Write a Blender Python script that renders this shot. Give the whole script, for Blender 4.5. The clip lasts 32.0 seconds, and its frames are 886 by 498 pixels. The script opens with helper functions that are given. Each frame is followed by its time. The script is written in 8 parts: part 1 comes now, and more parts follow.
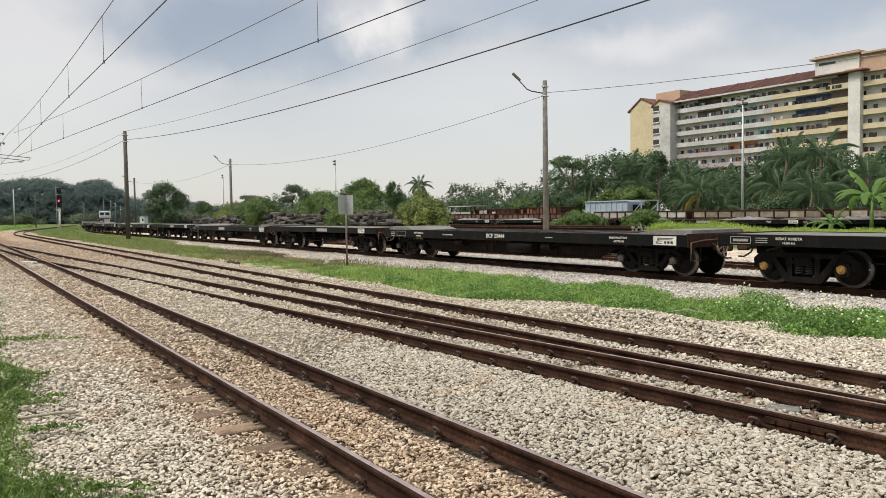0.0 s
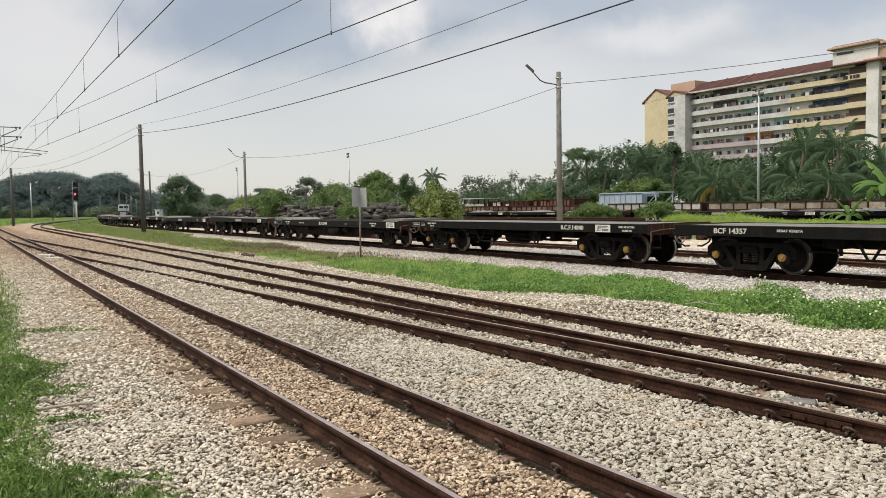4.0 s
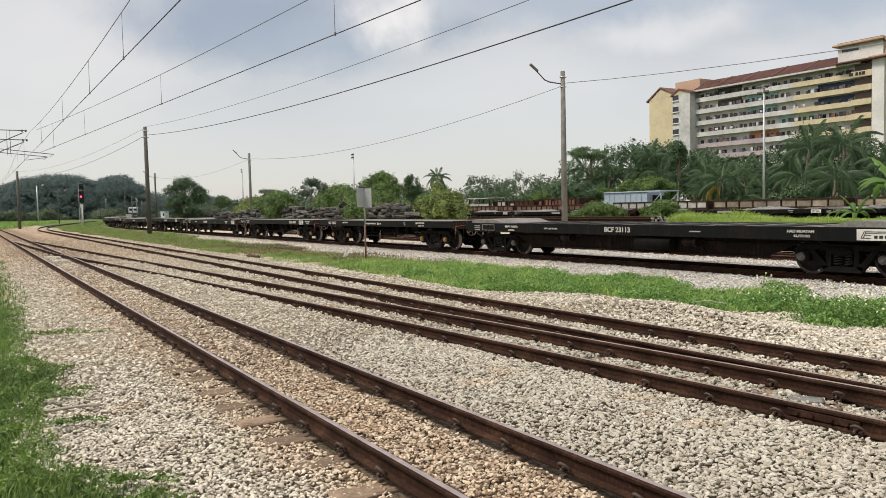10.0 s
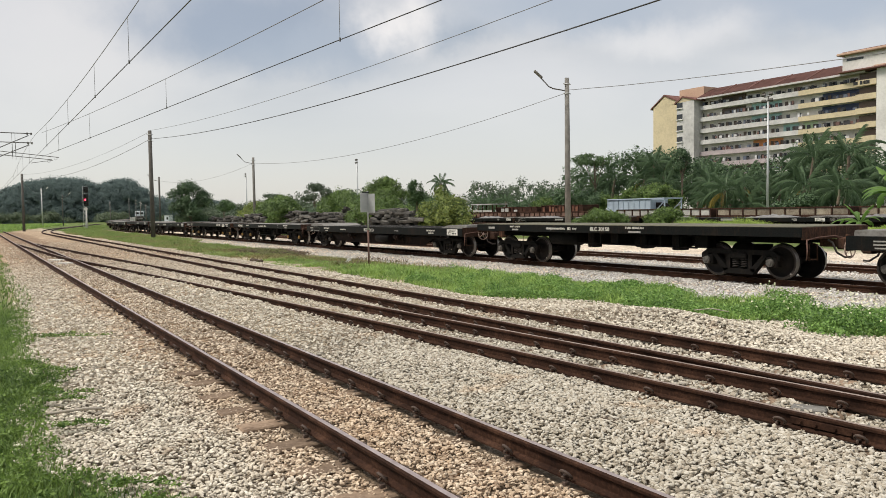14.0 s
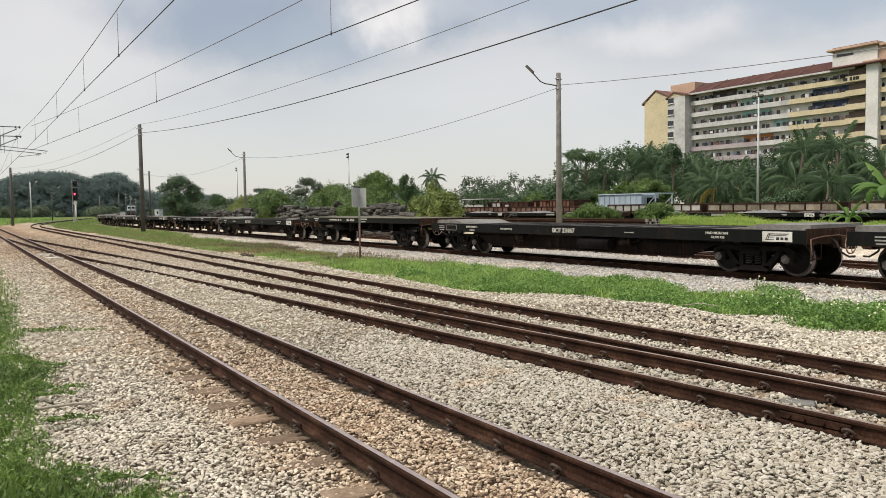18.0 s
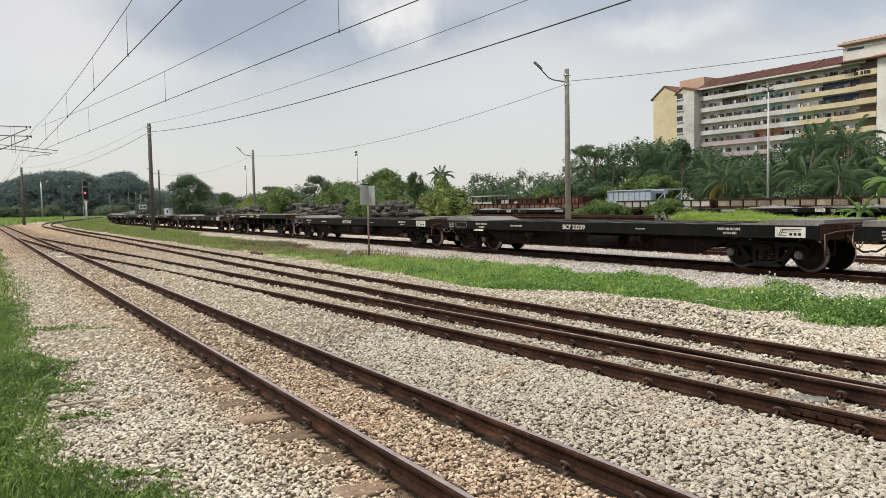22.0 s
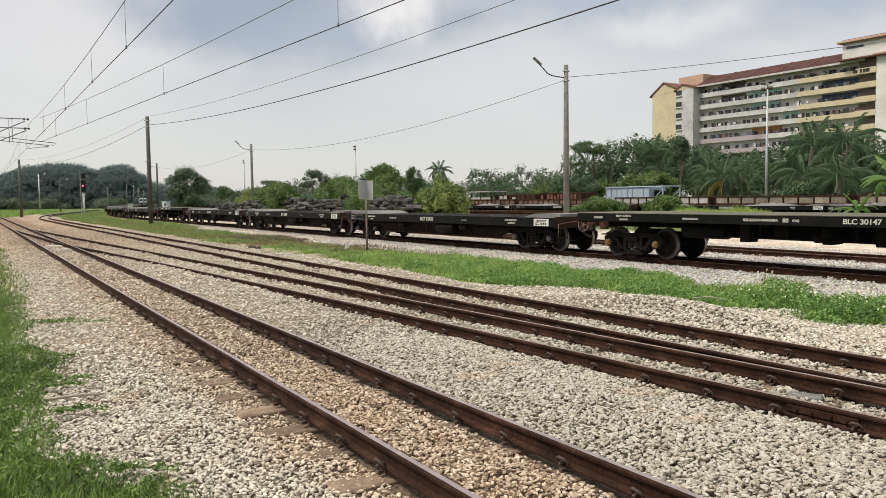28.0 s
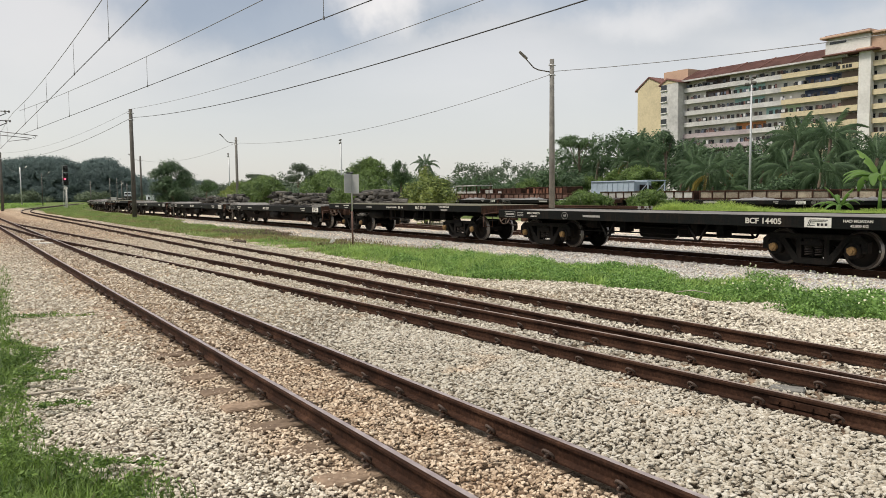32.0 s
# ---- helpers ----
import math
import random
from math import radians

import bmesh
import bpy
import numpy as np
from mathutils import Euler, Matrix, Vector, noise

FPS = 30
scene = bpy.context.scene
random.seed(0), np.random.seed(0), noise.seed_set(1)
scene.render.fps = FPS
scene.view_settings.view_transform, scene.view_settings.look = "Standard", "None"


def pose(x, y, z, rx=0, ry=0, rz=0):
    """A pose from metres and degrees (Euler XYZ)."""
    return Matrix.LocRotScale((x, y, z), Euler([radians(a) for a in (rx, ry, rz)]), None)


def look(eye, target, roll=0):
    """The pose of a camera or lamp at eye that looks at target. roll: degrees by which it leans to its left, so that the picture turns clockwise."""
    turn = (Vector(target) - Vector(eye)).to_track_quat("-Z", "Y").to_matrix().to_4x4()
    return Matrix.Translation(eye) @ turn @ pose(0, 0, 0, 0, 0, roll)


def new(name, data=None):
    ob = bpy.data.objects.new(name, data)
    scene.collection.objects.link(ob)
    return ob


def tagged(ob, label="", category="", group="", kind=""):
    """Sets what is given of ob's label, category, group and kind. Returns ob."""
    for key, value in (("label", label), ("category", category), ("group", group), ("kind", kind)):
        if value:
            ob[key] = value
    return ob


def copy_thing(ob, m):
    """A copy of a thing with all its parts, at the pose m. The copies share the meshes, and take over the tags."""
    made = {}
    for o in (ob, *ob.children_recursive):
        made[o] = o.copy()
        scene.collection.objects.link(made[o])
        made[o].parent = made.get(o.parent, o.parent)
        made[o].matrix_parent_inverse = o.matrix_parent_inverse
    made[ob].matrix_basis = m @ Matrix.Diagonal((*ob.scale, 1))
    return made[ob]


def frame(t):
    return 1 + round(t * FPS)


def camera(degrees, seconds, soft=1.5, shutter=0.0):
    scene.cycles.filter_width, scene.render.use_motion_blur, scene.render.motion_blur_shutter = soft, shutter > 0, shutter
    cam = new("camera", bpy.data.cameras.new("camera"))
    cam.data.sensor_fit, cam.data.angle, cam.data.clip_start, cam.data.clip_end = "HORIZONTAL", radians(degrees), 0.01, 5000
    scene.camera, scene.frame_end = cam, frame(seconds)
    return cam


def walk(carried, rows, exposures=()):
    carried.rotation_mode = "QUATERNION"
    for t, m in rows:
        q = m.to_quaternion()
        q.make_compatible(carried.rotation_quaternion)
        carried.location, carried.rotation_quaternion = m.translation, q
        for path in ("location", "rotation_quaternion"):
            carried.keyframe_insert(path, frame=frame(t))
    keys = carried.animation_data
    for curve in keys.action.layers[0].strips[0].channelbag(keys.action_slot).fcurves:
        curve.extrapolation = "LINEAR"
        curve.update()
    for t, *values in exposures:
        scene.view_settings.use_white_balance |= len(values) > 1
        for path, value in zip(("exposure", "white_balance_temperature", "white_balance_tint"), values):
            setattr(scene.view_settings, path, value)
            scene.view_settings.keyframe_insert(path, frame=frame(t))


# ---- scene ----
# Rail top is at z = 0.16 on the sleeper level 0; x runs along the tracks, y away from them.
RT = 0.16
EYE = (0.0, 0.0, 1.88)
PATH = [
    (0, 87.327, 0.811, 56.601), (0.5, 87.325, 0.772, 56.758), (1, 87.195, 0.859, 56.983), (1.5, 86.967, 0.886, 57.163),
    (2, 86.734, 0.971, 57.305), (2.5, 86.555, 0.966, 57.432), (3, 86.52, 0.985, 57.541), (3.5, 86.611, 0.96, 57.593),
    (5.5, 87.216, 0.901, 57.575), (6, 87.252, 0.835, 57.547), (6.5, 87.182, 0.841, 57.53), (7, 87.043, 0.947, 57.542),
    (7.5, 86.862, 1.042, 57.618), (8, 86.751, 1.188, 57.708), (8.5, 86.674, 1.242, 57.804), (9, 86.66, 1.28, 57.904),
    (9.5, 86.704, 1.322, 57.955), (10, 86.774, 1.309, 57.978), (10.5, 86.837, 1.279, 57.987), (11, 86.901, 1.249, 57.973),
    (11.5, 86.901, 1.241, 57.963), (12, 86.866, 1.198, 57.959), (12.5, 86.862, 1.176, 58.023), (13, 86.916, 1.102, 58.129),
    (13.5, 87.055, 0.972, 58.188), (14, 87.211, 0.886, 58.228), (14.5, 87.329, 0.745, 58.197), (16.5, 87.064, 0.759, 57.934),
    (17, 86.978, 0.727, 57.812), (17.5, 86.899, 0.716, 57.659), (18, 86.808, 0.794, 57.583), (18.5, 86.754, 0.847, 57.55),
    (19, 86.734, 0.915, 57.548), (19.5, 86.773, 0.992, 57.574), (20, 86.811, 1.046, 57.627), (20.5, 86.839, 1.089, 57.69),
    (21, 86.778, 1.14, 57.845), (21.5, 86.679, 1.177, 58.056), (22, 86.606, 1.104, 58.231), (22.5, 86.579, 1.153, 58.348),
    (23, 86.61, 1.093, 58.349), (23.5, 86.609, 1.105, 58.306), (24, 86.586, 1.173, 58.239), (24.5, 86.498, 1.136, 58.231),
    (25, 86.411, 1.099, 58.223), (25.5, 86.319, 1.107, 58.243), (27.5, 86.267, 0.804, 58.195), (28, 86.246, 0.701, 58.101),
    (28.5, 86.212, 0.595, 57.914), (29, 86.178, 0.538, 57.591), (29.5, 86.121, 0.49, 57.174), (30, 86.059, 0.447, 56.834),
    (30.5, 85.974, 0.495, 56.676), (31, 85.878, 0.54, 56.73), (31.5, 85.822, 0.571, 56.88), (32, 85.781, 0.608, 57.04),
]
cam = camera(60.66, 32.0, soft=0.5)
walk(cam, [(t, pose(*EYE, a, b, c)) for t, a, b, c in PATH], exposures=[(0, 0.14, 6800, 11), (32, 0.14, 6800, 11)])

# ---- sky and sun ----
world = bpy.data.worlds.new("sky")
scene.world = world
world.use_nodes = True
wt = world.node_tree
wt.nodes.clear()


def wn(kind, **kw):
    n = wt.nodes.new(kind)
    for k, v in kw.items():
        n.inputs[k].default_value = v
    return n


SUN_EL, SUN_AZ = 56.0, 200.0
sky = wt.nodes.new("ShaderNodeTexSky")
sky.sky_type = "NISHITA"
sky.sun_disc = False
sky.sun_elevation = radians(SUN_EL)
sky.sun_rotation = radians(SUN_AZ)
coord = wt.nodes.new("ShaderNodeTexCoord")
stretch = wt.nodes.new("ShaderNodeMapping")
stretch.inputs["Scale"].default_value = (1.0, 1.0, 2.6)
stretch.inputs["Location"].default_value = (2.35, 0.42, 0.3)
wt.links.new(coord.outputs["Generated"], stretch.inputs["Vector"])
puff = wn("ShaderNodeTexNoise", Scale=2.1, Detail=7.0, Roughness=0.5, Distortion=0.25)
wt.links.new(stretch.outputs["Vector"], puff.inputs["Vector"])
ramp = wt.nodes.new("ShaderNodeValToRGB")
ramp.color_ramp.elements[0].position = 0.36
ramp.color_ramp.elements[0].color = (0.50, 0.515, 0.54, 1)
ramp.color_ramp.elements[1].position = 0.66
ramp.color_ramp.elements[1].color = (0.84, 0.82, 0.80, 1)
mid = ramp.color_ramp.elements.new(0.5)
mid.color = (0.67, 0.675, 0.68, 1)
wt.links.new(puff.outputs["Fac"], ramp.inputs["Fac"])
# the cloud deck thins to an even bright haze towards the horizon
sep = wt.nodes.new("ShaderNodeSeparateXYZ")
wt.links.new(coord.outputs["Generated"], sep.inputs["Vector"])
rise = wt.nodes.new("ShaderNodeMapRange")
rise.inputs["From Min"].default_value = 0.06
rise.inputs["From Max"].default_value = 0.22
wt.links.new(sep.outputs["Z"], rise.inputs["Value"])
haze = wt.nodes.new("ShaderNodeMixRGB")
haze.inputs["Color1"].default_value = (0.705, 0.715, 0.725, 1)
wt.links.new(rise.outputs["Result"], haze.inputs["Fac"])
wt.links.new(ramp.outputs["Color"], haze.inputs["Color2"])
bg_sky = wn("ShaderNodeBackground", Strength=0.035)
wt.links.new(sky.outputs["Color"], bg_sky.inputs["Color"])
bg_cloud = wn("ShaderNodeBackground", Strength=0.72)
# an overcast sky is brightest overhead
zenith = wt.nodes.new("ShaderNodeMapRange")
zenith.inputs["From Min"].default_value, zenith.inputs["From Max"].default_value = 0.35, 0.95
zenith.inputs["To Min"].default_value, zenith.inputs["To Max"].default_value = 0.685, 1.18
wt.links.new(sep.outputs["Z"], zenith.inputs["Value"])
wt.links.new(zenith.outputs["Result"], bg_cloud.inputs["Strength"])


def cloud_bank(base, centre, width, height, inner, color, amount):
    """A soft-edged cloud about a direction of the sky, frayed by the same noise."""
    off = wt.nodes.new("ShaderNodeVectorMath")
    off.operation = "SUBTRACT"
    wt.links.new(coord.outputs["Generated"], off.inputs[0])
    off.inputs[1].default_value = centre
    fray = wn("ShaderNodeTexNoise", Scale=9.0, Detail=5.0, Roughness=0.6)
    wt.links.new(coord.outputs["Generated"], fray.inputs["Vector"])
    shift = wt.nodes.new("ShaderNodeVectorMath")
    shift.operation = "MULTIPLY_ADD"
    wt.links.new(fray.outputs["Color"], shift.inputs[0])
    shift.inputs[1].default_value = (0.16, 0.16, 0.09)
    shift.inputs[2].default_value = (-0.08, -0.08, -0.045)
    moved = wt.nodes.new("ShaderNodeVectorMath")
    wt.links.new(off.outputs[0], moved.inputs[0])
    wt.links.new(shift.outputs[0], moved.inputs[1])
    flat = wt.nodes.new("ShaderNodeVectorMath")
    flat.operation = "MULTIPLY"
    wt.links.new(moved.outputs[0], flat.inputs[0])
    flat.inputs[1].default_value = (1 / width, 1 / width, 1 / height)
    far_ = wt.nodes.new("ShaderNodeVectorMath")
    far_.operation = "LENGTH"
    wt.links.new(flat.outputs[0], far_.inputs[0])
    soft_ = wt.nodes.new("ShaderNodeMapRange")
    soft_.interpolation_type = "SMOOTHSTEP"
    for k_, v_ in (("From Min", inner), ("From Max", 1.0), ("To Min", amount), ("To Max", 0.0)):
        soft_.inputs[k_].default_value = v_
    wt.links.new(far_.outputs["Value"], soft_.inputs["Value"])
    mix_ = wt.nodes.new("ShaderNodeMixRGB")
    wt.links.new(soft_.outputs["Result"], mix_.inputs["Fac"])
    wt.links.new(base, mix_.inputs["Color1"])
    mix_.inputs["Color2"].default_value = (*color, 1)
    return mix_.outputs["Color"]


tone = haze.outputs["Color"]
tone = cloud_bank(tone, (-0.975, 0.10, 0.19), 0.24, 0.16, 0.1, (0.86, 0.83, 0.80), 0.85)
tone = cloud_bank(tone, (-0.93, 0.29, 0.235), 0.20, 0.085, 0.25, (0.36, 0.41, 0.49), 0.95)
tone = cloud_bank(tone, (-0.90, 0.385, 0.205), 0.16, 0.05, 0.1, (0.44, 0.49, 0.56), 0.8)
tone = cloud_bank(tone, (-0.72, 0.64, 0.262), 0.30, 0.07, 0.15, (0.46, 0.52, 0.60), 0.85)
tone = cloud_bank(tone, (-0.50, 0.84, 0.235), 0.24, 0.06, 0.1, (0.45, 0.51, 0.60), 0.8)
tone = cloud_bank(tone, (-0.80, 0.575, 0.165), 0.30, 0.05, 0.0, (0.78, 0.78, 0.785), 0.5)
tone = cloud_bank(tone, (-0.815, 0.535, 0.222), 0.075, 0.032, 0.1, (0.42, 0.47, 0.53), 0.9)
tone = cloud_bank(tone, (-0.855, 0.465, 0.232), 0.085, 0.045, 0.0, (1.10, 1.05, 1.0), 0.95)
tone = cloud_bank(tone, (-0.655, 0.725, 0.212), 0.13, 0.036, 0.0, (0.92, 0.90, 0.88), 0.8)
wt.links.new(tone, bg_cloud.inputs["Color"])
both = wt.nodes.new("ShaderNodeAddShader")
wt.links.new(bg_sky.outputs[0], both.inputs[0])
wt.links.new(bg_cloud.outputs[0], both.inputs[1])
wout = wt.nodes.new("ShaderNodeOutputWorld")
wt.links.new(both.outputs[0], wout.inputs["Surface"])

sun = bpy.data.lights.new("sun", "SUN")
sun.energy, sun.angle, sun.color = 3.0, radians(14), (1.0, 0.95, 0.87)
sun_ob = new("sun", sun)
sa = radians(SUN_AZ)
sun_ob.matrix_world = look((0, 0, 60), Vector((0, 0, 60)) - Vector((math.sin(sa) * math.cos(radians(SUN_EL)), math.cos(sa) * math.cos(radians(SUN_EL)), math.sin(radians(SUN_EL)))))

# ---- materials ----


class Nodes:
    """A node tree with short calls."""

    def __init__(self, name):
        self.m = bpy.data.materials.new(name)
        self.m.use_nodes = True
        self.t = self.m.node_tree
        self.b = self.t.nodes["Principled BSDF"]
        self.out = self.t.nodes["Material Output"]

    def node(self, kind, **kw):
        n = self.t.nodes.new(kind)
        for k, v in kw.items():
            n.inputs[k].default_value = v
        return n

    def link(self, a, b):
        self.t.links.new(a, b)

    def coords(self, which="Object"):
        return self.node("ShaderNodeTexCoord").outputs[which]

    def position(self):
        return self.node("ShaderNodeNewGeometry").outputs["Position"]

    def noise(self, scale, detail=4.0, rough=0.55, vec=None, out="Fac", distortion=0.0):
        n = self.node("ShaderNodeTexNoise", Scale=scale, Detail=detail, Roughness=rough, Distortion=distortion)
        if vec is not None:
            self.link(vec, n.inputs["Vector"])
        return n.outputs[out]

    def math(self, op, a, b=0.0, c=None, clamp=False):
        n = self.node("ShaderNodeMath")
        n.operation, n.use_clamp = op, clamp
        for i, v in enumerate((a, b, c)):
            if v is None:
                continue
            if isinstance(v, (int, float)):
                n.inputs[i].default_value = v
            else:
                self.link(v, n.inputs[i])
        return n.outputs[0]

    def ramp(self, fac, stops):
        r = self.node("ShaderNodeValToRGB")
        e = r.color_ramp.elements
        while len(e) < len(stops):
            e.new(0.5)
        for el, (p, c) in zip(e, stops):
            el.position, el.color = p, (*c, 1)
        self.link(fac, r.inputs["Fac"])
        return r.outputs["Color"]

    def step(self, v, lo, hi):
        n = self.node("ShaderNodeMapRange")
        n.interpolation_type = "SMOOTHSTEP"
        n.inputs["From Min"].default_value, n.inputs["From Max"].default_value = lo, hi
        self.link(v, n.inputs["Value"])
        return n.outputs["Result"]

    def mix(self, fac, a, b, mode="MIX"):
        n = self.node("ShaderNodeMixRGB")
        n.blend_type = mode
        for i, v in zip(("Fac", "Color1", "Color2"), (fac, a, b)):
            if isinstance(v, tuple):
                n.inputs[i].default_value = (*v, 1)
            elif isinstance(v, (int, float)):
                n.inputs[i].default_value = v
            else:
                self.link(v, n.inputs[i])
        return n.outputs["Color"]

    def bump(self, height, strength=0.3, distance=0.02):
        n = self.node("ShaderNodeBump", Strength=strength, Distance=distance)
        self.link(height, n.inputs["Height"])
        self.link(n.outputs["Normal"], self.b.inputs["Normal"])

    def done(self, color=None, rough=0.7, metal=0.0, spec=0.5):
        if color is not None:
            if isinstance(color, tuple):
                self.b.inputs["Base Color"].default_value = (*color, 1)
            else:
                self.link(color, self.b.inputs["Base Color"])
        if isinstance(rough, (int, float)):
            self.b.inputs["Roughness"].default_value = rough
        else:
            self.link(rough, self.b.inputs["Roughness"])
        self.b.inputs["Metallic"].default_value = metal
        self.b.inputs["Specular IOR Level"].default_value = spec
        return self.m


def worn(name, base, dark, scale=6.0, rough=0.7, metal=0.0, bump=0.2, fine=60.0, spec=0.5, dist=0.006, vary=0.0):
    """A weathered surface: two scales of stain and a fine grain."""
    n = Nodes(name)
    v = n.coords()
    if vary:
        shift = n.node("ShaderNodeVectorMath")
        shift.operation = "ADD"
        n.link(v, shift.inputs[0])
        n.link(n.math("MULTIPLY", n.node("ShaderNodeObjectInfo").outputs["Random"], 37.0), shift.inputs[1])
        v = shift.outputs[0]
    big, small = n.noise(scale, 5, 0.6, v), n.noise(fine, 3, 0.6, v)
    f = n.math("MULTIPLY_ADD", small, 0.45, n.math("MULTIPLY", big, 0.75))
    col = n.ramp(f, [(0.38, dark), (0.72, base)])
    if vary:
        h = n.node("ShaderNodeHueSaturation")
        n.link(col, h.inputs["Color"])
        n.link(n.math("MULTIPLY_ADD", n.node("ShaderNodeObjectInfo").outputs["Random"], vary, 1 - vary / 2), h.inputs["Value"])
        col = h.outputs["Color"]
    if bump:
        n.bump(f, bump, dist)
    return n.done(col, rough, metal, spec)


def plain(name, color, rough=0.6, metal=0.0, spec=0.5):
    return worn(name, color, tuple(c * 0.75 for c in color), 3.0, rough, metal, 0.08, 40.0, spec)


def leafy(name, light, dark, trans=0.25, rough=0.55, scale=0.6, relief=0.0, each=0.42):
    """Leaves: a tone of its own for each leaf, and broad patches over the crown."""
    n = Nodes(name)
    isl = n.node("ShaderNodeNewGeometry").outputs["Random Per Island"]
    patch = n.noise(scale, 3, 0.5, n.coords())
    f = n.math("MULTIPLY_ADD", isl, each, n.math("MULTIPLY", patch, 1.04 - each))
    col = n.ramp(f, [(0.22, dark), (0.76, light)])
    if relief:
        n.bump(n.noise(0.8, 6, 0.7, n.coords()), 1.0, relief)
    m = n.done(col, rough, 0.0, 0.3)
    tr = n.node("ShaderNodeBsdfTranslucent")
    n.link(col, tr.inputs["Color"])
    mx = n.node("ShaderNodeMixShader", Fac=trans)
    n.link(n.b.outputs[0], mx.inputs[1])
    n.link(tr.outputs[0], mx.inputs[2])
    n.link(mx.outputs[0], n.out.inputs["Surface"])
    return m


def ballast_colour(n, v):
    """Pale limestone, browned by rust and brake dust along the near track."""
    sx = n.node("ShaderNodeSeparateXYZ")
    n.link(n.position(), sx.inputs[0])
    y = n.math("ADD", sx.outputs["Y"], n.math("MULTIPLY_ADD", n.noise(0.9, 4, 0.6, n.position()), 1.1, -0.55))
    near = n.math("MULTIPLY", n.step(y, 1.55, 2.3), n.math("SUBTRACT", 1.0, n.step(y, 3.2, 3.8)))
    far_x = n.math("SUBTRACT", 1.0, n.step(sx.outputs["X"], -42.0, -16.0))
    yard = n.math("MULTIPLY", far_x, n.math("SUBTRACT", 1.0, n.step(y, 7.0, 9.5)))
    spots = n.math("MULTIPLY", n.step(n.noise(1.3, 3, 0.5, n.position()), 0.60, 0.70), 0.55)
    stain = n.math("MAXIMUM", spots, n.math("MAXIMUM", n.math("MULTIPLY", near, n.math("MULTIPLY_ADD", n.step(sx.outputs["X"], -13.0, -7.0), 0.45, 0.5)), n.math("MULTIPLY", yard, 0.55)))
    stain = n.math("MULTIPLY", stain, n.math("MULTIPLY_ADD", n.noise(2.3, 4, 0.65, n.position()), 1.1, 0.25), clamp=True)
    return stain


def stone_material(name):
    n = Nodes(name)
    isl = n.node("ShaderNodeNewGeometry").outputs["Random Per Island"]
    grain = n.noise(55.0, 4, 0.65, n.position())
    f = n.math("MULTIPLY_ADD", isl, 0.75, n.math("MULTIPLY", grain, 0.3))
    pale = n.ramp(f, [(0.05, (0.20, 0.17, 0.128)), (0.3, (0.36, 0.318, 0.25)), (0.55, (0.435, 0.40, 0.328)), (0.85, (0.51, 0.48, 0.41)), (1.0, (0.64, 0.605, 0.53))])
    rust = n.ramp(f, [(0.05, (0.15, 0.088, 0.052)), (0.5, (0.45, 0.322, 0.21)), (1.0, (0.74, 0.60, 0.44))])
    white = n.ramp(f, [(0.05, (0.30, 0.285, 0.265)), (0.4, (0.48, 0.465, 0.44)), (1.0, (0.68, 0.665, 0.63))])
    sy = n.node("ShaderNodeSeparateXYZ")
    n.link(n.position(), sy.inputs[0])
    # stones turn a paler tan at low y, far x and beyond y 6.5
    dusty = n.ramp(f, [(0.05, (0.25, 0.213, 0.163)), (0.4, (0.52, 0.468, 0.378)), (1.0, (0.76, 0.71, 0.60))])
    trodden = n.math("MULTIPLY", n.math("SUBTRACT", 1.0, n.step(sy.outputs["X"], -15.0, -5.0)), n.math("MULTIPLY_ADD", n.noise(0.6, 4, 0.6, n.position()), 0.9, 0.35), clamp=True)
    pale = n.mix(n.math("MAXIMUM", n.math("SUBTRACT", 1.0, n.step(sy.outputs["Y"], 2.4, 3.6)), n.math("MAXIMUM", trodden, n.math("MULTIPLY", n.step(sy.outputs["Y"], 6.5, 9.0), 0.85))), pale, dusty)
    pale = n.mix(n.step(sy.outputs["Y"], 12.0, 14.0), pale, white)
    col = n.mix(ballast_colour(n, None), pale, rust)
    n.bump(grain, 0.35, 0.01)
    return n.done(col, 0.85, 0, 0.3)


